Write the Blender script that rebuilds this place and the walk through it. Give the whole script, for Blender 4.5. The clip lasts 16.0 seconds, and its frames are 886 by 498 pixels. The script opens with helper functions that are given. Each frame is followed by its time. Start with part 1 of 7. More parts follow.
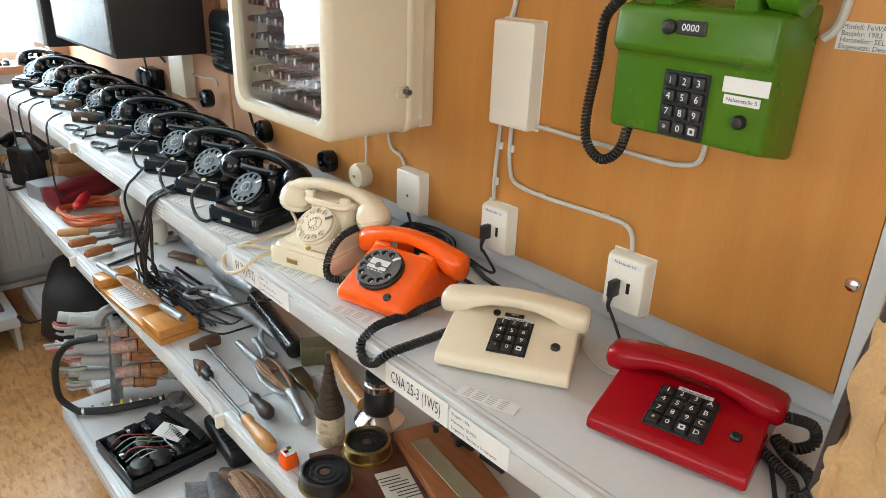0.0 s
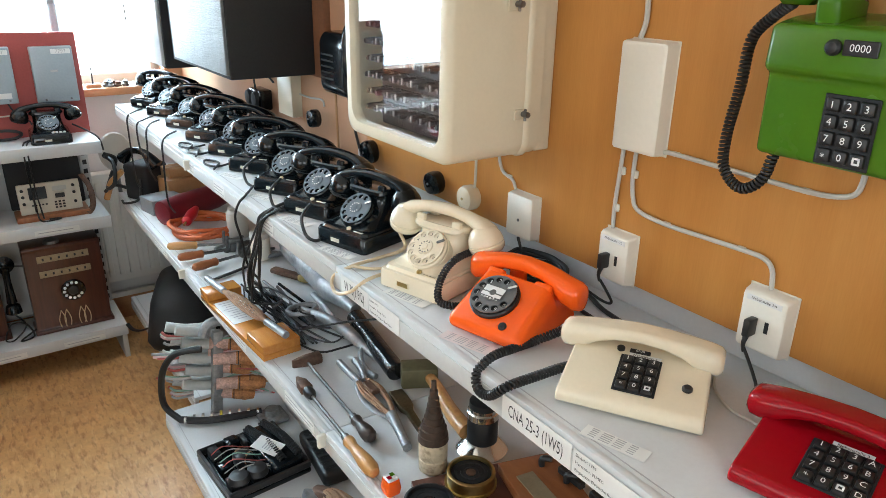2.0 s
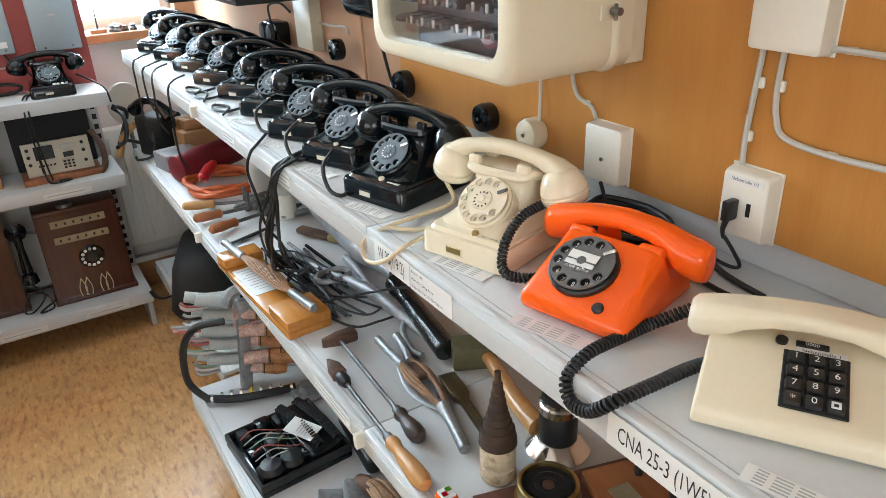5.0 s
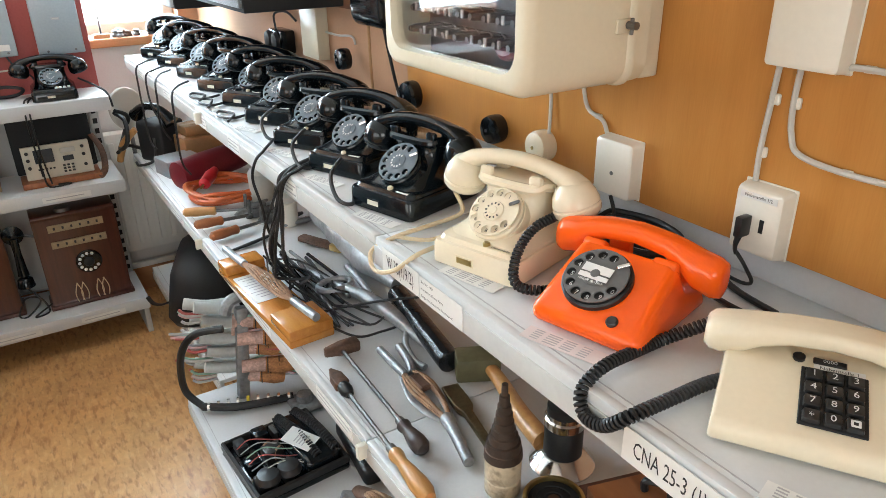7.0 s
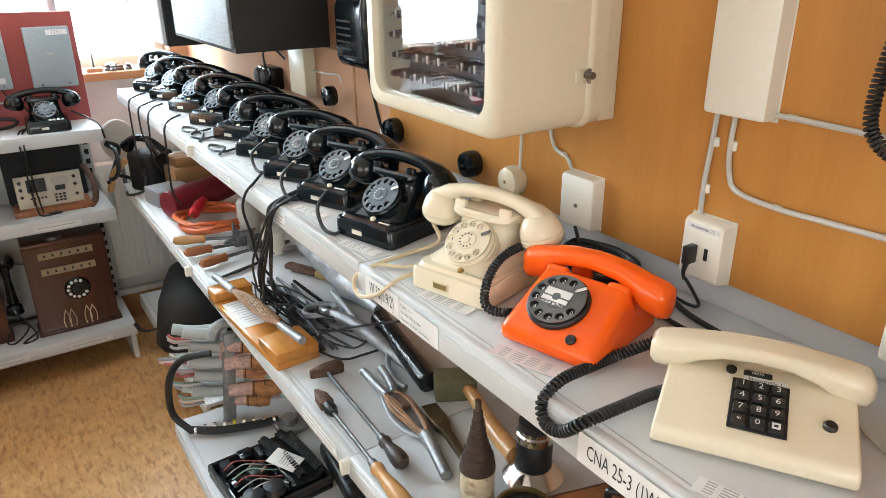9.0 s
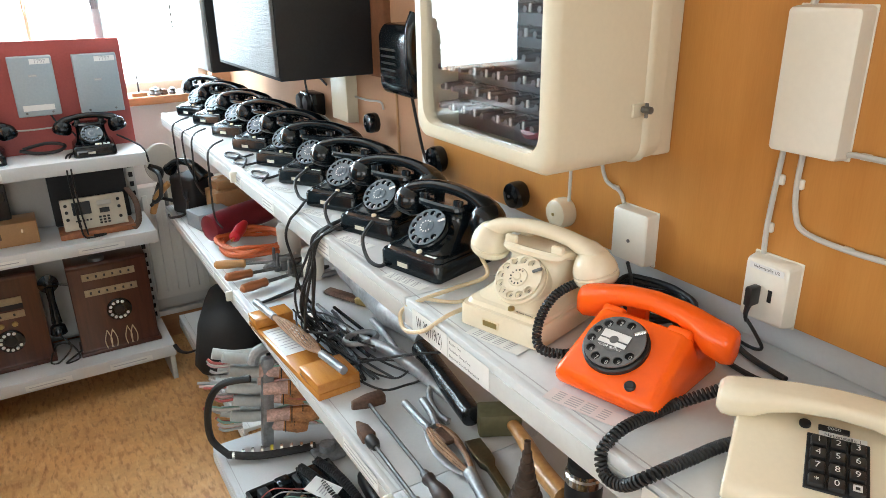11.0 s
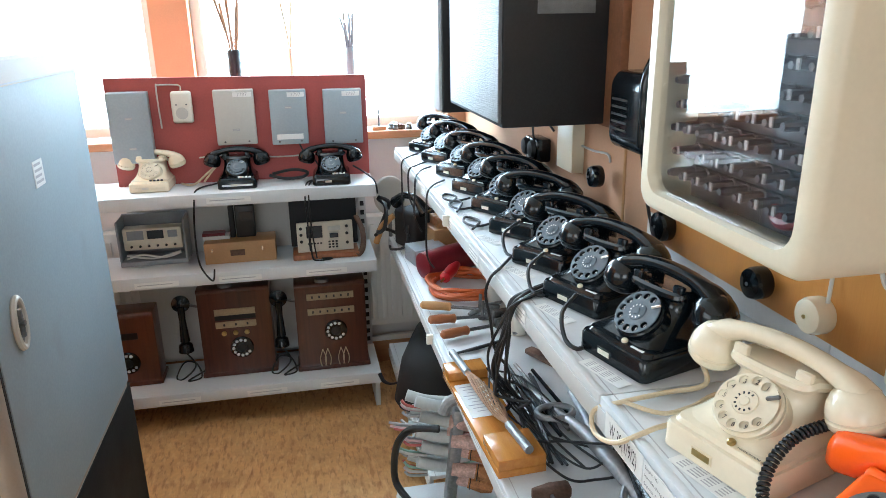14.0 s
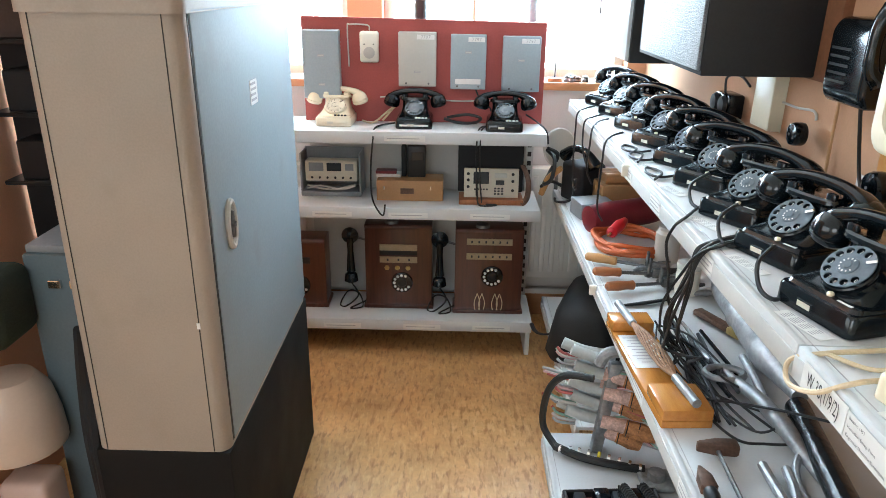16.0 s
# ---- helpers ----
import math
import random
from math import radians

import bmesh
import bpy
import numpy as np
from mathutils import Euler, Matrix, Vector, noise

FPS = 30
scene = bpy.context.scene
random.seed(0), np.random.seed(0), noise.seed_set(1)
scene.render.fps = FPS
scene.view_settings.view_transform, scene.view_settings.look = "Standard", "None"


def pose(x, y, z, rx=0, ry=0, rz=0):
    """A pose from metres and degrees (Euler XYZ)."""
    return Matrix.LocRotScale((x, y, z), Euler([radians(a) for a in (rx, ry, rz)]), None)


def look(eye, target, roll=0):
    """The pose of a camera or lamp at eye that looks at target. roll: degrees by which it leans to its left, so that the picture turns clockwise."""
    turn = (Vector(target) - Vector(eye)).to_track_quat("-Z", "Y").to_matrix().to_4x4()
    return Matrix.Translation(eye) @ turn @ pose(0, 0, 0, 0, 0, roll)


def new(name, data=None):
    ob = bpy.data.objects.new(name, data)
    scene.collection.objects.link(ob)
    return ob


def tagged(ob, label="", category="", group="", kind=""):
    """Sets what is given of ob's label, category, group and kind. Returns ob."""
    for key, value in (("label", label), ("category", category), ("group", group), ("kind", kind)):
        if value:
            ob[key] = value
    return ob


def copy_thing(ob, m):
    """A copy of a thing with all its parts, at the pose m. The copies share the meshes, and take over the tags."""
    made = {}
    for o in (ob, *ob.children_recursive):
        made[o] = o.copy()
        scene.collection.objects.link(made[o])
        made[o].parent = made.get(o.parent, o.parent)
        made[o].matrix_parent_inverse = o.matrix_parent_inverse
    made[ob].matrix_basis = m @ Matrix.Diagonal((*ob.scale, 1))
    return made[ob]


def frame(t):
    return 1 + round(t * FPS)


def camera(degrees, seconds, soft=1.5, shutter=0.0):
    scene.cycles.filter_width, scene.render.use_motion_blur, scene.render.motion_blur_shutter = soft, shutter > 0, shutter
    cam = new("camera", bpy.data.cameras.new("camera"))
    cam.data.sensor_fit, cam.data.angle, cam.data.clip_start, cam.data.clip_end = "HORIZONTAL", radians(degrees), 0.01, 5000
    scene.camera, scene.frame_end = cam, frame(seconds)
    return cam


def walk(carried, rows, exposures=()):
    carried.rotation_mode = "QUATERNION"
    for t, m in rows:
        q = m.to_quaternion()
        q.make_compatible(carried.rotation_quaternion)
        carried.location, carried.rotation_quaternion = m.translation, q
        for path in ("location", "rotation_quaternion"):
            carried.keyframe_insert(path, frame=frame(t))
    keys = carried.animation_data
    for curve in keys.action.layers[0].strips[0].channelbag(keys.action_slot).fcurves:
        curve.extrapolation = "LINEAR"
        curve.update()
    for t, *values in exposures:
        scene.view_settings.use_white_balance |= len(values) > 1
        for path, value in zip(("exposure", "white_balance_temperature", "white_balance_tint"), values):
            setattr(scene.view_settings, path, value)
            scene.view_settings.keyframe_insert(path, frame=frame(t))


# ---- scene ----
cam = camera(64.4, 16.0, 0.5)
PATH = [
    (0, (0.165, 0.15, 1.596), (1.399, 1.52, 0.821), 2.1),
    (0.5, (0.154, 0.148, 1.589), (1.35, 1.545, 0.803), 2.0),
    (1, (0.149, 0.152, 1.588), (1.306, 1.578, 0.795), 2.3),
    (1.5, (0.15, 0.179, 1.593), (1.239, 1.67, 0.824), 1.3),
    (2, (0.144, 0.214, 1.595), (1.209, 1.74, 0.86), 1.0),
    (2.5, (0.154, 0.253, 1.577), (1.197, 1.795, 0.847), 0.6),
    (3, (0.164, 0.3, 1.563), (1.183, 1.854, 0.825), -0.4),
    (3.5, (0.206, 0.409, 1.531), (1.2, 1.965, 0.762), -1.4),
    (6, (0.285, 0.468, 1.489), (1.213, 1.996, 0.593), -2.3),
    (6.5, (0.27, 0.461, 1.498), (1.214, 2.005, 0.644), -1.8),
    (7, (0.262, 0.479, 1.489), (1.224, 2.019, 0.649), -1.0),
    (7.5, (0.256, 0.487, 1.484), (1.22, 2.028, 0.65), -0.3),
    (8, (0.248, 0.477, 1.493), (1.218, 2.02, 0.669), 0.0),
    (8.5, (0.247, 0.447, 1.504), (1.242, 1.988, 0.706), -0.3),
    (9, (0.227, 0.405, 1.523), (1.244, 1.947, 0.756), -0.4),
    (9.2, (0.221, 0.39, 1.524), (1.257, 1.932, 0.783), -0.3),
    (11.3, (0.22, 0.455, 1.542), (1.144, 2.077, 0.825), -0.7),
    (11.5, (0.218, 0.461, 1.543), (1.122, 2.096, 0.829), -0.5),
    (12, (0.204, 0.479, 1.554), (1.053, 2.148, 0.853), -0.9),
    (12.5, (0.277, 0.512, 1.547), (0.997, 2.263, 0.903), -1.2),
    (13, (0.336, 0.552, 1.541), (0.923, 2.359, 0.915), -1.3),
    (13.5, (0.331, 0.563, 1.541), (0.837, 2.39, 0.905), -0.9),
    (14, (0.318, 0.57, 1.55), (0.692, 2.434, 0.93), -0.9),
    (14.5, (0.283, 0.567, 1.55), (0.483, 2.465, 0.954), -0.7),
    (15, (0.262, 0.559, 1.545), (0.341, 2.471, 0.964), 0.0),
    (15.5, (0.25, 0.551, 1.533), (0.25, 2.459, 0.934), 0.4),
    (16, (0.239, 0.537, 1.5), (0.209, 2.405, 0.786), 0.8),
]
EXPOSURES = [(0.0, 0.0, 6350, 6), (2.5, -0.04, 6050, 5), (7.0, 0.08, 6400, 8), (8.5, 0.12, 6450, 8), (11.5, 0.08, 6250, 6), (13.0, 0.02, 5950, 5), (14.5, -0.02, 5800, 5), (15.5, 0.05, 5900, 5), (16.0, 0.18, 6000, 6)]
walk(cam, [(t, look(eye, target, roll)) for t, eye, target, roll in PATH], EXPOSURES)

# ---- world and light ----
world = bpy.data.worlds.new("world")
scene.world = world
world.use_nodes = True
wn = world.node_tree.nodes
sky = wn.new("ShaderNodeTexSky")
sky.sky_type, sky.sun_disc = "NISHITA", False
sky.sun_elevation, sky.sun_rotation = radians(38), radians(-30)
wn["Background"].inputs["Strength"].default_value = 0.12
world.node_tree.links.new(sky.outputs[0], wn["Background"].inputs[0])

U = 1.12  # plan units to metres


def window_lamp(name, x0, x1, z0, z1, y, power, tint=(0.64, 0.86, 1.0)):
    la = bpy.data.lights.new(name, "AREA")
    la.shape, la.size, la.size_y, la.energy, la.color = "RECTANGLE", (x1 - x0) * U, (z1 - z0) * U, power, tint
    ob = new(name, la)
    ob.matrix_world = look(Vector(((x0 + x1) / 2, y, (z0 + z1) / 2)) * U, Vector(((x0 + x1) / 2, y - 1, (z0 + z1) / 2)) * U)
    return ob


window_lamp("window_or_fill_light", -1.7, -0.22, 0.98, 1.95, 3.3, 70)
window_lamp("window_or_fill_light", -0.06, 0.84, 0.98, 1.95, 3.3, 46)

# added fill lamp from the west; no known source stands there
lw = bpy.data.lights.new("window_or_fill_light", "AREA")
lw.shape, lw.size, lw.size_y, lw.energy, lw.color = "RECTANGLE", 2.6, 1.2, 28, (0.99, 0.96, 0.91)
new("west_fill_light", lw).matrix_world = look((-2.62, 0.1, 1.6), (0, 0.1, 1.45))
# second added fill, from the south, brightens fronts facing the near end
ls = bpy.data.lights.new("window_or_fill_light", "AREA")
ls.shape, ls.size, ls.size_y, ls.energy, ls.color = "RECTANGLE", 1.4, 1.1, 24, (0.99, 0.96, 0.92)
new("south_fill_light", ls).matrix_world = look((-0.75, -1.75, 1.65), (-0.75, 0, 1.5))

# ---- materials ----
def mat(name, color, rough=0.5, metal=0.0, vary=0.12, scale=9.0, grain=120.0, bump=0.08, spec=0.5, coat=0.0, stretch=(1, 1, 1), dirt=0.0, dirt_color=(0.1, 0.07, 0.05)):
    """Colour with slow and fine variation, gloss variation and a fine relief."""
    m = bpy.data.materials.new(name)
    m.use_nodes = True
    nt = m.node_tree
    n, l = nt.nodes, nt.links
    b = n["Principled BSDF"]
    tc, mp = n.new("ShaderNodeTexCoord"), n.new("ShaderNodeMapping")
    mp.inputs["Scale"].default_value = stretch
    l.new(tc.outputs["Object"], mp.inputs[0])
    big, fine = n.new("ShaderNodeTexNoise"), n.new("ShaderNodeTexNoise")
    for t, s, d in ((big, scale, 5), (fine, grain, 3)):
        t.inputs["Scale"].default_value, t.inputs["Detail"].default_value = s, d
        l.new(mp.outputs[0], t.inputs[0])
    mix = n.new("ShaderNodeMath")
    mix.operation = "MULTIPLY_ADD"
    l.new(big.outputs[0], mix.inputs[0])
    mix.inputs[1].default_value = 0.65
    sc = n.new("ShaderNodeMath")
    sc.operation = "MULTIPLY"
    l.new(fine.outputs[0], sc.inputs[0])
    sc.inputs[1].default_value = 0.35
    l.new(sc.outputs[0], mix.inputs[2])
    rmp = n.new("ShaderNodeValToRGB")
    e = rmp.color_ramp.elements
    lo, hi = [max(0, c * (1 - vary)) for c in color], [min(1, c * (1 + vary)) for c in color]
    e[0].position, e[1].position = 0.36, 0.64
    e[0].color, e[1].color = (*lo, 1), (*hi, 1)
    l.new(mix.outputs[0], rmp.inputs[0])
    out = rmp.outputs[0]
    if dirt > 0:
        dn, dr = n.new("ShaderNodeTexNoise"), n.new("ShaderNodeValToRGB")
        dn.inputs["Scale"].default_value, dn.inputs["Detail"].default_value = scale * 2.3, 8
        l.new(tc.outputs["Object"], dn.inputs[0])
        dr.color_ramp.elements[0].position, dr.color_ramp.elements[1].position = 0.62 - 0.2 * dirt, 0.8
        mc = n.new("ShaderNodeMixRGB")
        l.new(dn.outputs[0], dr.inputs[0])
        l.new(dr.outputs[0], mc.inputs[0])
        l.new(out, mc.inputs[1])
        mc.inputs[2].default_value = (*dirt_color, 1)
        out = mc.outputs[0]
    l.new(out, b.inputs["Base Color"])
    rr = n.new("ShaderNodeMapRange")
    rr.inputs["To Min"].default_value, rr.inputs["To Max"].default_value = max(0.02, rough * 0.8), min(1, rough * 1.25)
    l.new(big.outputs[0], rr.inputs["Value"])
    l.new(rr.outputs[0], b.inputs["Roughness"])
    b.inputs["Metallic"].default_value = metal
    b.inputs["Specular IOR Level"].default_value = spec
    b.inputs["Coat Weight"].default_value = coat
    b.inputs["Coat Roughness"].default_value = 0.08
    if bump > 0:
        bp = n.new("ShaderNodeBump")
        bp.inputs["Strength"].default_value, bp.inputs["Distance"].default_value = bump, 0.002
        l.new(fine.outputs[0], bp.inputs["Height"])
        l.new(bp.outputs[0], b.inputs["Normal"])
    return m


def wood(name, dark, light, scale=1.0, axis="z", rough=0.4, coat=0.0):
    """Long grain along one axis, with fine pores."""
    st = {"x": (1, 14, 14), "y": (14, 1, 14), "z": (14, 14, 1)}[axis]
    m = mat(name, light, rough, 0, 0.1, 2.2 * scale, 40 * scale, 0.06, stretch=st, coat=coat)
    r = [x for x in m.node_tree.nodes if x.type == "VALTORGB"][0].color_ramp
    r.elements[0].color, r.elements[1].color = (*dark, 1), (*light, 1)
    r.elements[0].position, r.elements[1].position = 0.3, 0.7
    return m


def glow(name, color, strength):
    m = bpy.data.materials.new(name)
    m.use_nodes = True
    b = m.node_tree.nodes["Principled BSDF"]
    b.inputs["Base Color"].default_value = (*color, 1)
    b.inputs["Emission Color"].default_value = (*color, 1)
    b.inputs["Emission Strength"].default_value = strength
    return m


def pane_glass(name):
    m = bpy.data.materials.new(name)
    m.use_nodes = True
    n, l = m.node_tree.nodes, m.node_tree.links
    n.remove(n["Principled BSDF"])
    g, t, mx, f = n.new("ShaderNodeBsdfGlossy"), n.new("ShaderNodeBsdfTransparent"), n.new("ShaderNodeMixShader"), n.new("ShaderNodeLayerWeight")
    g.inputs["Roughness"].default_value = 0.015
    f.inputs["Blend"].default_value = 0.5
    pw, ma = n.new("ShaderNodeMath"), n.new("ShaderNodeMath")
    pw.operation, ma.operation = "POWER", "MULTIPLY_ADD"
    pw.inputs[1].default_value, ma.inputs[1].default_value, ma.inputs[2].default_value = 4.0, 0.9, 0.045
    l.new(f.outputs["Facing"], pw.inputs[0])
    l.new(pw.outputs[0], ma.inputs[0])
    l.new(ma.outputs[0], mx.inputs[0])
    l.new(t.outputs[0], mx.inputs[1])
    l.new(g.outputs[0], mx.inputs[2])
    l.new(mx.outputs[0], n["Material Output"].inputs[0])
    return m


M_SHELF = mat("shelf_enamel", (0.61, 0.625, 0.635), 0.38, 0, 0.04, 5, 160, 0.05, dirt=0.0)
M_UPRIGHT = mat("upright_enamel", (0.55, 0.56, 0.55), 0.4, 0, 0.05, 6, 150, 0.05)
M_SLOT = mat("slot_black", (0.012, 0.012, 0.012), 0.7)
M_PANEL = wood("beech_veneer", (0.47, 0.2, 0.044), (0.56, 0.258, 0.062), 1.0, "z", 0.4)
M_WALLPINK = mat("wall_plaster", (0.5, 0.29, 0.17), 0.85, 0, 0.06, 3, 200, 0.2)
M_WALLORANGE = mat("wall_orange", (0.78, 0.38, 0.21), 0.85, 0, 0.06, 3, 200, 0.2)
M_WALLWHITE = mat("wall_white", (0.7, 0.7, 0.68), 0.85, 0, 0.04, 3, 200, 0.2)
M_CEIL = mat("ceiling_white", (0.78, 0.77, 0.74), 0.9, 0, 0.03, 3, 90, 0.2)
M_SILL = wood("sill_wood", (0.42, 0.2, 0.09), (0.55, 0.29, 0.14), 1.0, "x", 0.4)
M_RADIATOR = mat("radiator_enamel", (0.72, 0.72, 0.69), 0.4, 0, 0.03, 5, 90, 0.03)
M_RED_BOARD = mat("red_board", (0.36, 0.07, 0.06), 0.55, 0, 0.12, 6, 150, 0.15)
M_GREY_METAL = mat("grey_blue_enamel", (0.33, 0.385, 0.42), 0.4, 0, 0.07, 3, 140, 0.06)
M_CAB_BEIGE = mat("cabinet_beige", (0.32, 0.27, 0.22), 0.5, 0, 0.09, 3, 240, 0.1, dirt=0.1, dirt_color=(0.28, 0.24, 0.19))
M_CAB_BLUE = mat("cabinet_blue_door", (0.29, 0.35, 0.385), 0.55, 0, 0.08, 2.5, 160, 0.06, spec=0.2, dirt=0.15, dirt_color=(0.27, 0.3, 0.32))
M_PLINTH = mat("plinth_brown", (0.005, 0.0045, 0.004), 0.7, 0, 0.2, 6, 120, 0.15, spec=0.25)
M_GREYBOX = mat("box_grey_plastic", (0.52, 0.51, 0.47), 0.45, 0, 0.04, 6, 150, 0.04)
M_CREAM = mat("cream_plastic", (0.78, 0.69, 0.52), 0.22, 0, 0.03, 5, 180, 0.02, coat=0.25)
M_CREAM_DARK = mat("cream_plastic_aged", (0.74, 0.63, 0.43), 0.28, 0, 0.04, 5, 180, 0.02, coat=0.2)
M_BOX_WHITE = mat("ivory_plastic", (0.76, 0.73, 0.64), 0.4, 0, 0.03, 6, 160, 0.03)
M_STEEL_CREAM = mat("steel_box_cream", (0.7, 0.64, 0.49), 0.36, 0, 0.03, 4, 160, 0.06, dirt=0.0, dirt_color=(0.5, 0.4, 0.26))
M_ORANGE = mat("orange_plastic", (0.98, 0.125, 0.008), 0.17, 0, 0.03, 6, 190, 0.02, spec=0.42)
M_RED = mat("red_plastic", (0.3, 0.002, 0.008), 0.16, 0, 0.05, 6, 190, 0.03, spec=0.3)
M_GREEN = mat("green_plastic", (0.062, 0.165, 0.007), 0.26, 0, 0.05, 5, 190, 0.03, spec=0.4)
M_BAKELITE = mat("black_bakelite", (0.004, 0.0065, 0.009), 0.14, 0, 0.4, 7, 160, 0.02, spec=0.42, coat=0.12)
M_BLACK = mat("black_plastic", (0.014, 0.014, 0.015), 0.38, 0, 0.3, 8, 160, 0.04)
M_BLACK_MATT = mat("black_matt", (0.009, 0.01, 0.012), 0.65, 0, 0.3, 12, 200, 0.2)
M_RUBBER = mat("black_rubber_cord", (0.013, 0.013, 0.014), 0.5, 0, 0.25, 20, 200, 0.05)
M_DIAL = mat("dial_dark_enamel", (0.11, 0.14, 0.17), 0.3, 0, 0.2, 10, 160, 0.04)
M_DIALGREY = mat("dial_grey", (0.13, 0.13, 0.13), 0.35, 0, 0.15, 10, 160, 0.04)
M_WHITE = mat("white_print", (0.75, 0.76, 0.76), 0.5, 0, 0.02)
M_PAPER = mat("paper_label", (0.74, 0.74, 0.72), 0.75, 0, 0.03, 12, 150, 0.03)
M_PAPER_PINK = mat("paper_label_pink", (0.7, 0.64, 0.63), 0.75, 0, 0.03, 12, 150, 0.03)
M_INK = mat("ink", (0.03, 0.03, 0.035), 0.7)
M_INK_FAINT = mat("ink_faint", (0.42, 0.42, 0.43), 0.7)
M_CHROME = mat("chrome", (0.75, 0.75, 0.74), 0.15, 1, 0.05, 8, 120, 0.02)
M_STEEL = mat("worn_steel", (0.2, 0.2, 0.2), 0.5, 1, 0.3, 14, 140, 0.15)
M_LEAD = mat("lead_grey", (0.34, 0.35, 0.36), 0.5, 0.7, 0.3, 12, 90, 0.35)
M_BRASS = mat("aged_brass", (0.45, 0.34, 0.14), 0.32, 1, 0.2, 12, 120, 0.06)
M_COPPER = mat("copper_paper_wires", (0.33, 0.19, 0.11), 0.6, 0.1, 0.35, 30, 150, 0.3)
M_HANDLE = wood("handle_wood", (0.42, 0.2, 0.06), (0.6, 0.33, 0.12), 3.0, "z", 0.35, 0.2)
M_HANDLE_RED = wood("handle_wood_red", (0.25, 0.08, 0.03), (0.42, 0.16, 0.06), 3.0, "z", 0.4)
M_BLOCK = wood("varnished_block", (0.46, 0.17, 0.03), (0.62, 0.28, 0.06), 2.0, "y", 0.22, 0.4)
M_WALNUT = wood("walnut_case", (0.045, 0.013, 0.008), (0.105, 0.032, 0.018), 2.0, "z", 0.3, 0.3)
M_STRIP = mat("dull_name_strip", (0.36, 0.29, 0.19), 0.5, 0.2, 0.15, 20, 160, 0.1)
M_TAN = mat("tan_leatherette", (0.42, 0.23, 0.1), 0.5, 0, 0.1, 8, 160, 0.15)
M_MAROON = mat("maroon_leather", (0.16, 0.015, 0.025), 0.35, 0, 0.15, 10, 160, 0.15)
M_ORANGE_CABLE = mat("orange_cable", (0.55, 0.12, 0.03), 0.45, 0, 0.1, 10, 160, 0.05)
M_CREAM_CORD = mat("cream_cord", (0.62, 0.5, 0.33), 0.55, 0, 0.12, 30, 250, 0.2)
M_LENS = mat("display_dark", (0.03, 0.035, 0.04), 0.15)
M_INSTR = mat("instrument_face", (0.62, 0.58, 0.48), 0.45, 0, 0.04)
M_CASE_GREY = mat("grey_case", (0.25, 0.27, 0.29), 0.45, 0, 0.1)
M_GLASS = pane_glass("clear_glass")
M_OUTSIDE = glow("bright_overcast_sky", (0.93, 0.97, 1.0), 9.0)
M_RUBBER_TOOL = mat("dark_wood_tool", (0.05, 0.035, 0.03), 0.4, 0, 0.2, 10, 120, 0.1)
M_RUST = mat("rusty_iron", (0.14, 0.08, 0.055), 0.6, 0.5, 0.35, 20, 150, 0.3)
M_FELT = mat("suede_tan", (0.5, 0.3, 0.13), 0.9, 0, 0.15, 10, 220, 0.4)

M_COIL = mat("relay_coil", (0.055, 0.035, 0.037), 0.5, 0, 0.4, 30, 200, 0.2)

# floor: short dark flecks on warm ochre linoleum
M_FLOOR = mat("linoleum", (0.6, 0.335, 0.132), 0.32, 0, 0.14, 7, 60, 0.05)


def fleck_floor(m):
    n, l = m.node_tree.nodes, m.node_tree.links
    b = n["Principled BSDF"]
    base = b.inputs["Base Color"].links[0].from_socket
    tc = [x for x in n if x.type == "TEX_COORD"][0]
    for sc, rot, lo, hi, col, amt in (((62, 17, 1), 3, 0.53, 0.66, (0.34, 0.145, 0.045), 0.6), ((85, 24, 1), -5, 0.56, 0.68, (0.22, 0.09, 0.03), 0.5), ((70, 20, 1), 6, 0.54, 0.66, (0.74, 0.47, 0.22), 0.5)):
        mp, t, r, mx, mu = n.new("ShaderNodeMapping"), n.new("ShaderNodeTexNoise"), n.new("ShaderNodeValToRGB"), n.new("ShaderNodeMixRGB"), n.new("ShaderNodeMath")
        mp.inputs["Scale"].default_value = sc
        mp.inputs["Rotation"].default_value = (0, 0, radians(rot))
        t.inputs["Scale"].default_value, t.inputs["Detail"].default_value = 0.9, 3
        l.new(tc.outputs["Object"], mp.inputs[0])
        l.new(mp.outputs[0], t.inputs[0])
        l.new(t.outputs[0], r.inputs[0])
        r.color_ramp.elements[0].position, r.color_ramp.elements[1].position = lo, hi
        mu.operation = "MULTIPLY"
        mu.inputs[1].default_value = amt
        l.new(r.outputs[0], mu.inputs[0])
        l.new(mu.outputs[0], mx.inputs[0])
        l.new(base, mx.inputs[1])
        mx.inputs[2].default_value = (*col, 1)
        base = mx.outputs[0]
    l.new(base, b.inputs["Base Color"])


fleck_floor(M_FLOOR)


# ---- mesh helpers ----
def part(name, bm, material, parent=None, label="", smooth=35):
    me = bpy.data.meshes.new(name)
    bmesh.ops.recalc_face_normals(bm, faces=bm.faces)
    bm.to_mesh(me)
    bm.free()
    me.materials.append(material)
    if smooth:
        me.polygons.foreach_set("use_smooth", [True] * len(me.polygons))
        me.set_sharp_from_angle(angle=radians(smooth))
    ob = new(name, me)
    if parent:
        ob.parent = parent
    if label:
        ob["label"] = label
    return ob


def thing(name, m, label, category, group="", kind=""):
    ob = new(name)
    ob.empty_display_size = 0.05
    ob.matrix_world = m
    return tagged(ob, label, category, group, kind)


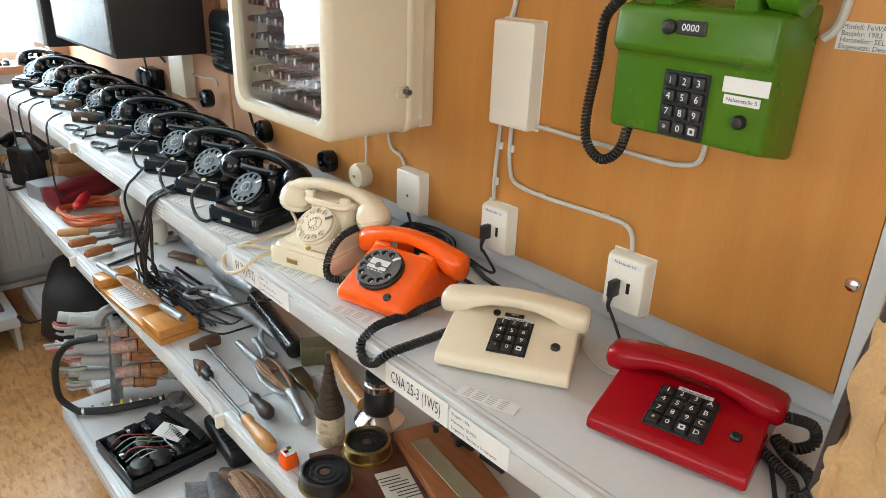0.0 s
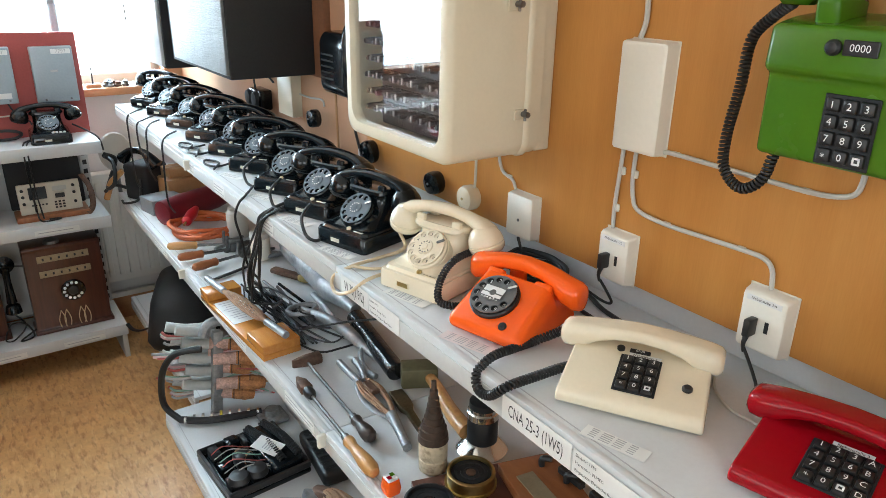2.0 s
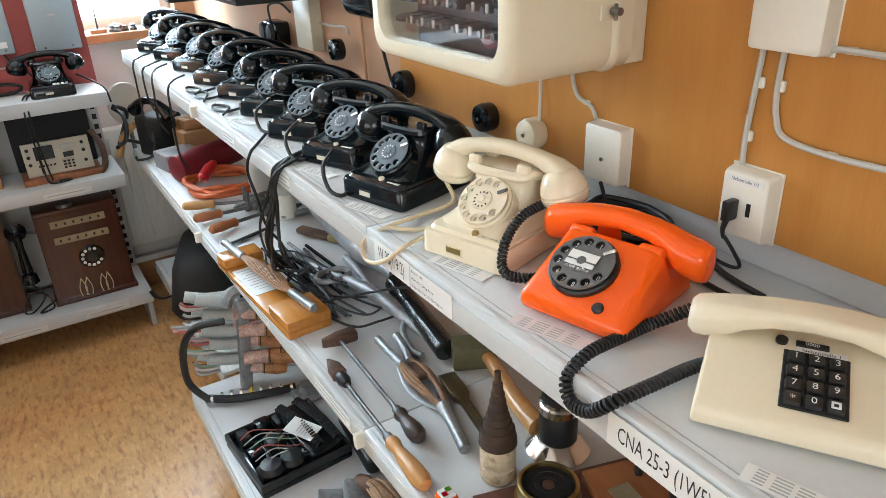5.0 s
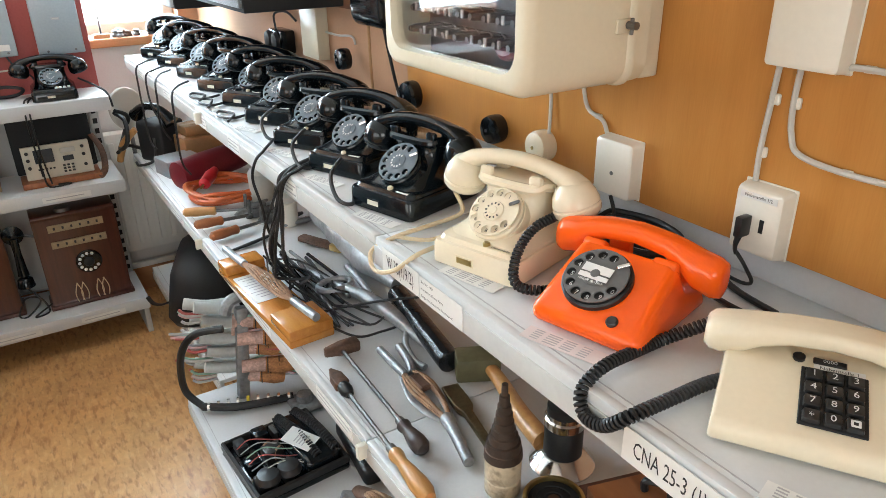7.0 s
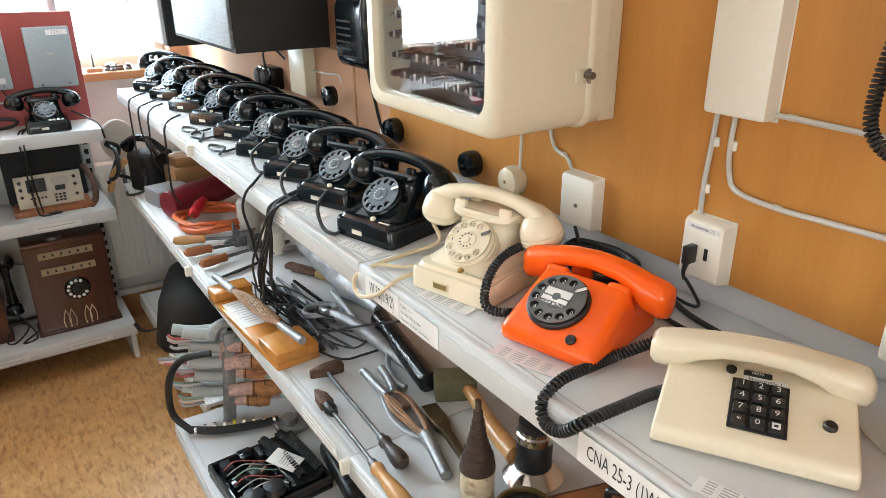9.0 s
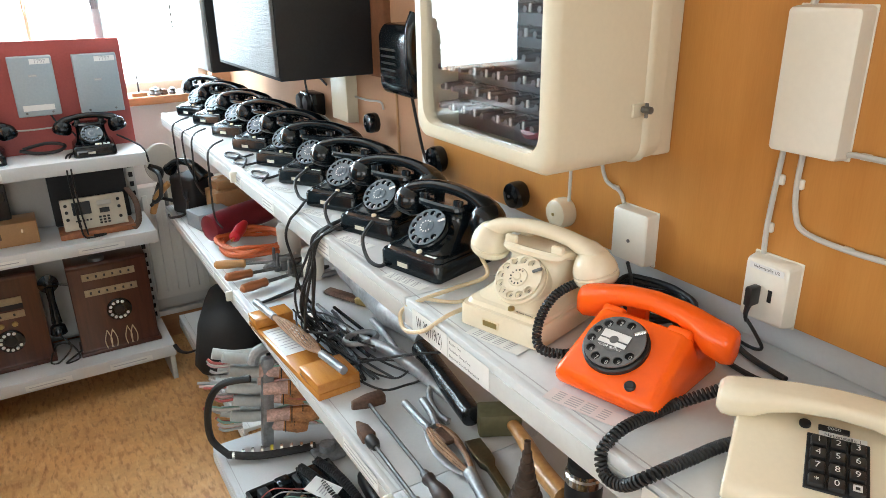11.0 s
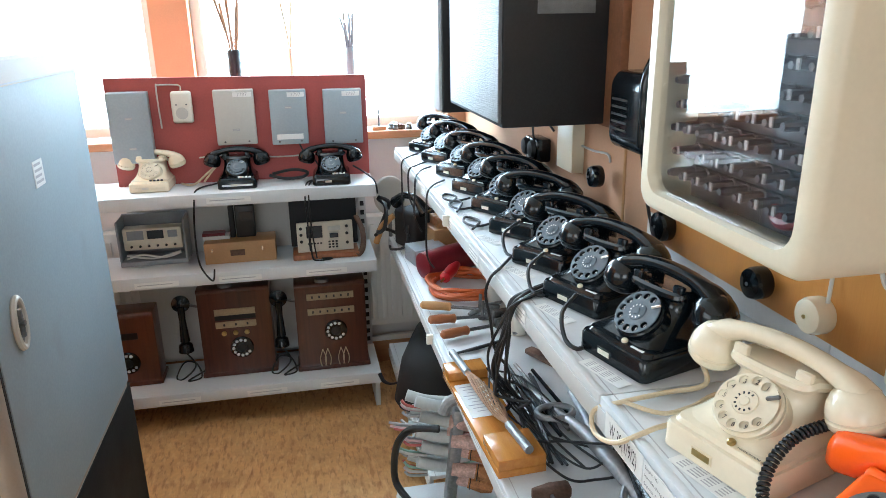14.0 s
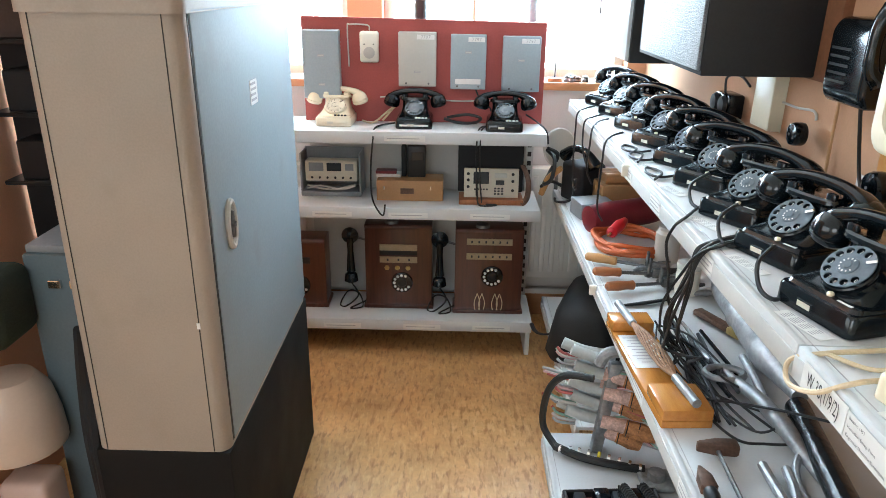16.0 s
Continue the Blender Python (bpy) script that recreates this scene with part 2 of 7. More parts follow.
def box(size, at=(0, 0, 0), bevel=0.0, seg=2, m=None, bm=None):
    """A bevelled box; at is the middle of its underside."""
    own = bmesh.new()
    bmesh.ops.create_cube(own, size=1)
    bmesh.ops.scale(own, vec=size, verts=own.verts)
    bmesh.ops.translate(own, vec=(0, 0, size[2] / 2), verts=own.verts)
    if bevel:
        bmesh.ops.bevel(own, geom=own.edges[:], offset=min(bevel, min(size) * 0.49), segments=seg, profile=0.5, affect="EDGES", clamp_overlap=True)
    bmesh.ops.transform(own, matrix=Matrix.Translation(at) @ (m or Matrix()), verts=own.verts)
    return add(bm, own) if bm else own


def add(bm, other):
    me = bpy.data.meshes.new("tmp")
    other.to_mesh(me)
    other.free()
    bm.from_mesh(me)
    bpy.data.meshes.remove(me)
    return bm


def slab(x0, x1, y0, y1, z0, z1, bevel=0.0, bm=None):
    """A box between plan coordinates."""
    return box(((x1 - x0) * U, (y1 - y0) * U, (z1 - z0) * U), ((x0 + x1) / 2 * U, (y0 + y1) / 2 * U, z0 * U), bevel, 2, None, bm)


def lathe(profile, seg=24, m=None, bm=None):
    """A turned body from (radius, height) pairs."""
    own = bmesh.new()
    rings = []
    for r, z in profile:
        rings.append([own.verts.new((r * math.cos(2 * math.pi * i / seg), r * math.sin(2 * math.pi * i / seg), z)) for i in range(seg)])
    for a, b in zip(rings, rings[1:]):
        for i in range(seg):
            own.faces.new((a[i], a[(i + 1) % seg], b[(i + 1) % seg], b[i]))
    own.faces.new(rings[0][::-1])
    own.faces.new(rings[-1])
    if m:
        bmesh.ops.transform(own, matrix=m, verts=own.verts)
    return add(bm, own) if bm else own


def loft(sections, bm=None, caps=True):
    """Skin between rings of equal count."""
    own = bmesh.new()
    rings = [[own.verts.new(p) for p in s] for s in sections]
    n = len(rings[0])
    for a, b in zip(rings, rings[1:]):
        for i in range(n):
            own.faces.new((a[i], a[(i + 1) % n], b[(i + 1) % n], b[i]))
    if caps:
        own.faces.new(rings[0][::-1])
        own.faces.new(rings[-1])
    return add(bm, own) if bm else own


def rrect(w, d, r, k=4, cx=0.0, cy=0.0):
    """Points round a rounded rectangle."""
    r = min(r, w / 2 - 1e-4, d / 2 - 1e-4)
    pts = []
    for sx, sy, a0 in ((1, 1, 0), (-1, 1, 90), (-1, -1, 180), (1, -1, 270)):
        for i in range(k + 1):
            a = radians(a0 + 90 * i / k)
            pts.append((cx + sx * (w / 2 - r) + r * math.cos(a), cy + sy * (d / 2 - r) + r * math.sin(a)))
    return pts


def stack(levels, k=4, bm=None):
    """A body from rounded rectangles: (z, width, depth, radius, cx, cy[, front drop, shear])."""
    return loft([[(x, y, z) for x, y in rrect(w, d, r, k, cx, cy)] for z, w, d, r, cx, cy in levels], bm)


def spline(pts, n=6, closed=False):
    """A smooth line through points."""
    P = [Vector(p) for p in pts]
    out = []
    for i in range(len(P) - 1):
        a, b, c, d = P[max(i - 1, 0)], P[i], P[i + 1], P[min(i + 2, len(P) - 1)]
        for j in range(n):
            t = j / n
            out.append(0.5 * ((2 * b) + (c - a) * t + (2 * a - 5 * b + 4 * c - d) * t * t + (3 * b - a - 3 * c + d) * t ** 3))
    return out + [P[-1]]


def tube(pts, r, seg=6, n=6, bm=None, flat=1.0):
    """A round cord along a smooth line; r may be a list."""
    L = spline(pts, n) if n else [Vector(p) for p in pts]
    own = bmesh.new()
    up, rings = Vector((0, 0, 1)), []
    side = None
    for i, p in enumerate(L):
        t = (L[min(i + 1, len(L) - 1)] - L[max(i - 1, 0)]).normalized()
        if side is None:
            side = t.cross(up if abs(t.z) < 0.9 else Vector((1, 0, 0))).normalized()
        side = (side - t * side.dot(t)).normalized()
        nrm = t.cross(side)
        f = i / (len(L) - 1) * (len(r) - 1) if isinstance(r, (list, tuple)) else 0
        rad = r if not isinstance(r, (list, tuple)) else r[int(f)] * (1 - f % 1) + r[min(int(f) + 1, len(r) - 1)] * (f % 1)
        rings.append([own.verts.new(p + rad * (math.cos(2 * math.pi * k / seg) * side + flat * math.sin(2 * math.pi * k / seg) * nrm)) for k in range(seg)])
    for a, b in zip(rings, rings[1:]):
        for i in range(seg):
            own.faces.new((a[i], a[(i + 1) % seg], b[(i + 1) % seg], b[i]))
    own.faces.new(rings[0][::-1])
    own.faces.new(rings[-1])
    return add(bm, own) if bm else own


def coil(pts, radius, pitch, wire, seg=5, per=9):
    """A spiral cord wound round a smooth line."""
    L = spline(pts, 14)
    length = [0.0]
    for a, b in zip(L, L[1:]):
        length.append(length[-1] + (b - a).length)
    total, out, side, k = length[-1], [], None, 0
    count = int(total / pitch * per)
    for i in range(count + 1):
        s = total * i / count
        while k < len(L) - 2 and length[k + 1] < s:
            k += 1
        f = (s - length[k]) / max(1e-9, length[k + 1] - length[k])
        p, t = L[k].lerp(L[k + 1], f), (L[k + 1] - L[k]).normalized()
        if side is None:
            side = t.cross(Vector((0.3, 0.2, 1))).normalized()
        side = (side - t * side.dot(t)).normalized()
        a = 2 * math.pi * i / per
        out.append(p + radius * (math.cos(a) * side + math.sin(a) * t.cross(side)))
    return tube(out, wire, seg, 0)


def text(body, size, m, material, parent, name="lettering", align="CENTER"):
    cu = bpy.data.curves.new(name, "FONT")
    cu.body, cu.size, cu.align_x, cu.align_y, cu.resolution_u = body, size, align, "CENTER", 2
    ob = bpy.data.objects.new(name, cu)
    me = bpy.data.meshes.new_from_object(ob)
    bpy.data.objects.remove(ob)
    me.materials.clear()
    me.materials.append(material)
    out = new(name, me)
    out.parent = parent
    out.matrix_local = m
    return out


def setting(name, bm, material, label="", smooth=0):
    return tagged(part(name, bm, material, None, "", smooth), label, "", "", "structure")


# ---- the room ----
setting("floor", slab(-2.4, 0.93, -1.6, 3.24, -0.08, 0.0), M_FLOOR, "ochre linoleum floor with short brown flecks")
setting("wall_east", slab(0.93, 1.12, -1.6, 3.45, 0, 2.3), M_WALLPINK, "salmon painted plaster wall behind the shelves")
setting("ceiling", slab(-2.4, 0.93, -1.6, 3.24, 2.3, 2.38), M_CEIL, "plain white ceiling")
WY = 3.24
wn_bm = slab(-2.4, 0.93, WY, WY + 0.16, 0, 0.97)
setting("wall_north_base", wn_bm, M_WALLWHITE, "white painted wall below the window sill")
setting("wall_north_pier", slab(-0.2, -0.07, WY, WY + 0.16, 0.97, 1.96), M_WALLORANGE, "orange painted pier between two windows")
setting("wall_north_pier_end", slab(-2.4, -1.72, WY, WY + 0.16, 0.97, 1.96), M_WALLORANGE, "orange painted wall beside the window")
setting("wall_north_pier_corner", slab(0.86, 0.93, WY, WY + 0.16, 0.97, 1.96), M_WALLPINK, "salmon painted wall corner")
setting("wall_north_lintel", slab(-2.4, 0.93, WY, WY + 0.16, 1.96, 2.3), M_WALLWHITE, "white painted lintel above the windows")
# unseen south wall, white for neutral bounce, opened for the added fill
for nm, b in (("wall_south_base", (-2.4, 1.12, -1.72, -1.6, 0, 0.95)), ("wall_south_top", (-2.4, 1.12, -1.72, -1.6, 2.0, 2.3)), ("wall_south_side", (-2.4, -1.35, -1.72, -1.6, 0.95, 2.0)), ("wall_south_corner", (0.0, 1.12, -1.72, -1.6, 0.95, 2.0))):
    setting(nm, slab(*b), M_WALLWHITE, "unseen white wall with an opening for the fill light")
# west wall, also unseen, with a made-up opening for its fill lamp
for nm, b in (("wall_west_base", (-2.52, -2.4, -1.6, 3.4, 0, 0.85)), ("wall_west_top", (-2.52, -2.4, -1.6, 3.4, 2.0, 2.3)), ("wall_west_end", (-2.52, -2.4, 1.4, 3.4, 0.85, 2.0)), ("wall_west_start", (-2.52, -2.4, -1.6, -1.3, 0.85, 2.0))):
    setting(nm, slab(*b), M_WALLWHITE, "unseen white wall with an opening for the fill light")
setting("backdrop", slab(-4.5, 3.0, 5.2, 5.24, -1.0, 4.5), M_OUTSIDE, "bright overcast sky outside the windows")


def window(x0, x1, z0, z1, y, name):
    w = tagged(new(name), "white framed window full of bright daylight", "window", "", "structure")
    f = 0.035
    for b in ((x0, x0 + f, z0, z1), (x1 - f, x1, z0, z1), (x0 + f, x1 - f, z0, z0 + f), (x0 + f, x1 - f, z1 - f, z1)):
        part("window_frame", slab(b[0], b[1], y, y + 0.05, b[2], b[3], 0.004), M_WALLWHITE, w)
    g = part("pane", slab(x0 + f, x1 - f, y + 0.02, y + 0.026, z0 + f, z1 - f), M_GLASS, w)
    g.visible_shadow = False


window(-1.72, -0.2, 0.985, 1.96, WY + 0.08, "window_1")
window(-0.07, 0.86, 0.985, 1.96, WY + 0.08, "window_2")
for nm, a, b in (("window_sill", -2.4, 0.928),):
    setting("window_sill", slab(a, b, WY - 0.06, WY + 0.08, 0.955, 0.985, 0.006), M_SILL, "varnished wooden window sill", 35)
# radiator under the window
rad = thing("radiator", Matrix(), "white ribbed panel radiator under the window", "radiator")
part("panel", slab(-1.6, 0.9, WY - 0.09, WY - 0.03, 0.2, 0.66, 0.006), M_RADIATOR, rad)
for i in range(60):
    x = -1.56 + i * 0.04
    part("rib", slab(x, x + 0.02, WY - 0.1, WY - 0.088, 0.23, 0.63, 0.003), M_RADIATOR, rad)
part("pipe", slab(-1.6, 0.9, WY - 0.07, WY - 0.05, 0.12, 0.14), M_RADIATOR, rad)
for x in (-1.2, 0.7):
    part("bracket", slab(x, x + 0.02, WY - 0.03, WY, 0.3, 0.5), M_RADIATOR, rad)
setting("baseboard", slab(-2.4, 0.93, WY - 0.02, WY, 0, 0.1), M_SILL, "wooden baseboard")

# ---- main shelf unit along the wall ----
TOP, LOW, BOT = 0.952, 0.624, 0.19
LIPX, LOWX = 0.616, 0.581


def shelf_board(name, x0, x1, y0, y1, z, parent, lip=0.042):
    """A folded sheet shelf: deck, front lip with rounded nose and a price rail."""
    bm = slab(x0 + 0.004, x1, y0, y1, z - 0.012, z, 0.001)
    s = part(name, bm, M_SHELF, parent)
    part("front_lip", slab(x0 - 0.004, x0 + 0.008, y0, y1, z - lip, z + 0.001, 0.003), M_SHELF, s)
    part("price_rail", slab(x0 - 0.0062, x0 - 0.0035, y0, y1, z - lip + 0.003, z - lip + 0.031, 0.001), M_UPRIGHT, s)
    part("nose_seam", slab(x0 + 0.013, x0 + 0.0145, y0, y1, z - 0.002, z + 0.0004), M_INK_FAINT, s)
    return s


shelf = thing("wall_shelf", Matrix(), "long light grey enamelled steel shelf unit along the wall", "shelf")
for y0, y1 in ((0.0, 0.299), (0.301, 1.204), (1.206, 2.114), (2.116, 2.99)):
    shelf_board("shelf_board", LIPX, 0.928, y0, y1, TOP, shelf)
    shelf_board("shelf_board", LOWX, 0.928, y0, y1, LOW, shelf)
for y0, y1, x0 in ((0.0, 1.2, 0.47), (1.203, 2.1, 0.47), (2.13, 2.99, 0.565)):
    shelf_board("base_board", x0, 0.928, y0, y1, BOT, shelf, 0.05)
for y in (0.02, 0.285, 1.19, 2.1, 2.96):
    u = part("upright", slab(0.9, 0.928, y, y + 0.03, 0, 0.935, 0.002), M_UPRIGHT, shelf)
    part("foot", slab(0.62, 0.9, y, y + 0.03, 0, 0.1, 0.003), M_UPRIGHT, shelf)
    for z in (TOP, LOW):
        own = bmesh.new()
        vs = [own.verts.new((xx * U, yy * U, zz * U)) for yy in (y + 0.009, y + 0.013) for xx, zz in ((0.9, z - 0.0125), (0.66, z - 0.0125), (0.7, z - 0.03), (0.9, z - 0.075))]
        for a in ((0, 1, 2, 3), (4, 5, 6, 7), (0, 1, 5, 4), (1, 2, 6, 5), (2, 3, 7, 6), (3, 0, 4, 7)):
            own.faces.new([vs[i] for i in a])
        part("bracket", own, M_UPRIGHT, shelf)

for y0, y1 in ((0.301, 1.204), (1.206, 1.7)):
    part("back_rail", slab(0.9225, 0.928, y0, y1, 0.9525, 1.03, 0.001), M_SHELF, shelf)
panel = thing("wall_panel", pose(0, 0, 0), "beech veneered board panel mounted behind the upper shelf", "panel")
part("board", slab(0.905, 0.921, 0.33, 1.62, 0.995, 2.1, 0.0015), M_PANEL, panel)
part("edge_strip", slab(0.903, 0.925, 0.31, 0.329, 0.985, 2.1, 0.002), M_UPRIGHT, panel)
part("bolt", lathe([(0.009, 0), (0.009, 0.002), (0.007, 0.005), (0.003, 0.0065)], 16, Matrix.Translation((0.905 * U, 0.341 * U, 1.124 * U)) @ pose(0, 0, 0, 0, -90, 0)), M_CHROME, panel, "domed chrome bolt")

# ---- window shelf unit ----
wshelf = thing("window_shelf", Matrix(), "light grey enamelled steel shelf unit under the window", "shelf")


def wboard(x0, x1, yf, z, lip=0.042):
    s = part("shelf_board", slab(x0, x1, yf + 0.004, 3.1, z - 0.012, z, 0.001), M_SHELF, wshelf)
    part("front_lip", slab(x0, x1, yf - 0.004, yf + 0.008, z - lip, z + 0.001, 0.003), M_SHELF, s)


wboard(-0.6, 0.522, 2.845, 0.857)
wboard(-0.6, 0.516, 2.85, 0.585)
wboard(-0.6, 0.512, 2.85, 0.145)
for x in (0.478, -0.6):
    u = part("upright", slab(x, x + 0.03, 3.1, 3.13, 0, 1.0, 0.002), M_UPRIGHT, wshelf)
    ft = part("foot", slab(x + 0.012, x + 0.03, 2.86, 3.1, 0.0, 0.1, 0.003), M_UPRIGHT, wshelf)
    for i in range(20):
        part("slot", slab(x + 0.008, x + 0.022, 3.0985, 3.101, 0.16 + i * 0.035, 0.178 + i * 0.035), M_SLOT, u)
def wedge_board(x0, x1, y0, y1, z0, zl, zr):
    """A board whose upper edge runs slightly aslant."""
    own = bmesh.new()
    a = [own.verts.new((x * U, y0 * U, z * U)) for x, z in ((x0, z0), (x1, z0), (x1, zr), (x0, zl))]
    b = [own.verts.new((x * U, y1 * U, z * U)) for x, z in ((x0, z0), (x1, z0), (x1, zr), (x0, zl))]
    own.faces.new(a)
    own.faces.new(b[::-1])
    for i in range(4):
        own.faces.new((a[i], b[i], b[(i + 1) % 4], a[(i + 1) % 4]))
    return own


board = thing("display_board", Matrix(), "dark red painted display board standing on the shelf", "board")
part("board", wedge_board(-0.332, 0.522, 3.03, 3.05, 0.857, 1.218, 1.206), M_RED_BOARD, board)
# back sheet takes the lighter enamel in place of window haze
part("back", slab(-0.34, 0.5, 3.105, 3.109, 0.16, 0.84), M_UPRIGHT, wshelf, "grey steel back sheet, paled to stand for haze")
# dark brown strip across the space below the lowest board
part("dark_strip", slab(-0.6, 0.47, 3.06, 3.075, 0.0, 0.13, 0.002), mat("dark_strip_brown", (0.11, 0.045, 0.022), 0.55, 0, 0.2, 6, 90, 0.1), wshelf, "dark brown strip behind the feet")


# ---- telephones ----
def at(x, y, z, rz=0.0, rx=0.0, ry=0.0):
    """A pose from plan coordinates."""
    return pose(x * U, y * U, z * U, rx, ry, rz)


def plan(pts, m=None):
    """Plan points as metres, in the frame of m."""
    inv = m.inverted() if m else Matrix()
    return [inv @ (Vector(p) * U) for p in pts]


def disc_with_holes(r, rings, z, thick, seg=40, hole_seg=14):
    """A flat wheel with round holes: rings is a list of (x, y, radius)."""
    bm = bmesh.new()
    for cx, cy, rad, s in [(0, 0, r, seg)] + [(*h, hole_seg) for h in rings]:
        vs = [bm.verts.new((cx + rad * math.cos(2 * math.pi * i / s), cy + rad * math.sin(2 * math.pi * i / s), z)) for i in range(s)]
        for i in range(s):
            bm.edges.new((vs[i], vs[(i + 1) % s]))
    bmesh.ops.triangle_fill(bm, use_beauty=True, use_dissolve=False, edges=bm.edges[:])
    res = bmesh.ops.extrude_face_region(bm, geom=bm.faces[:])
    bmesh.ops.translate(bm, vec=(0, 0, thick), verts=[v for v in res["geom"] if isinstance(v, bmesh.types.BMVert)])
    return bm


def dial(parent, m, r, m_ring, m_wheel, m_num, m_cap, m_stop, start=70, step=29, hole=0.155, label=""):
    d = part("dial", lathe([(r * 1.06, 0), (r * 1.06, 0.006), (r * 1.0, 0.008)], 40), m_ring, parent, label)
    d.matrix_local = m
    holes = [(0.76 * r * math.cos(radians(start + step * i)), 0.76 * r * math.sin(radians(start + step * i)), hole * r) for i in range(10)]
    part("finger_wheel", disc_with_holes(r * 0.97, holes, 0.0105, 0.002), m_wheel, d)
    for i, (hx, hy, hr) in enumerate(holes):
        text("1234567890"[i], r * 0.22, Matrix.Translation((hx, hy, 0.0085)), m_num, d, "numeral")
    part("centre_cap", lathe([(r * 0.4, 0.0125), (r * 0.38, 0.0142), (r * 0.16, 0.0146), (r * 0.14, 0.016), (r * 0.05, 0.0165)], 24), m_cap, d)
    a = radians(start - 34)
    part("finger_stop", box((r * 0.42, 0.005, 0.004), (0, 0, 0), 0.0015, 1, pose(0.82 * r * math.cos(a), 0.82 * r * math.sin(a), 0.013, 0, 0, math.degrees(a))), m_stop, d)
    # ring of small marks on the cap
    bm = bmesh.new()
    for i in range(10):
        b = radians(start + 29 * i)
        box((r * 0.07, r * 0.05, 0.0006), (0.29 * r * math.cos(b), 0.29 * r * math.sin(b), 0.0143), 0, 1, pose(0, 0, 0, 0, 0, math.degrees(b)), bm)
    part("scale_marks", bm, m_num, d)
    return d


def ring_yz(x, yc, zc, wy, hz, r, k=3):
    return [(x, yc + a, zc + b) for a, b in rrect(wy, hz, r, k)]


def handset_w48(parent, m, material, dy=0.018, label=""):
    """A moulded handset with bowed grip and two turned caps, across the top of the set."""
    half = ((0.0, 0.1335, 0.025, 0.02), (0.023, 0.1325, 0.025, 0.02), (0.048, 0.129, 0.025, 0.021), (0.068, 0.1225, 0.029, 0.026), (0.084, 0.1165, 0.038, 0.03), (0.1, 0.109, 0.04, 0.028), (0.112, 0.102, 0.028, 0.02), (0.117, 0.098, 0.01, 0.008))
    sec = [ring_yz(-x, dy, z, w, h, min(w, h) * 0.48, 4) for x, z, w, h in half[:0:-1]] + [ring_yz(x, dy, z, w, h, min(w, h) * 0.48, 4) for x, z, w, h in half]
    bm = loft(sec)
    for s in (-1, 1):
        cap = lathe([(0.012, 0.03), (0.022, 0.024), (0.0285, 0.013), (0.031, 0.004), (0.0312, 0.0), (0.0295, -0.0015), (0.0295, -0.003), (0.0318, -0.0045), (0.0312, -0.011), (0.0275, -0.0165), (0.019, -0.018)], 32, Matrix.Translation((s * 0.091, dy - 0.002, 0.093)) @ pose(0, 0, 0, 6, s * -15, 0))
        add(bm, cap)
    return part("handset", bm, material, parent, label, 50)


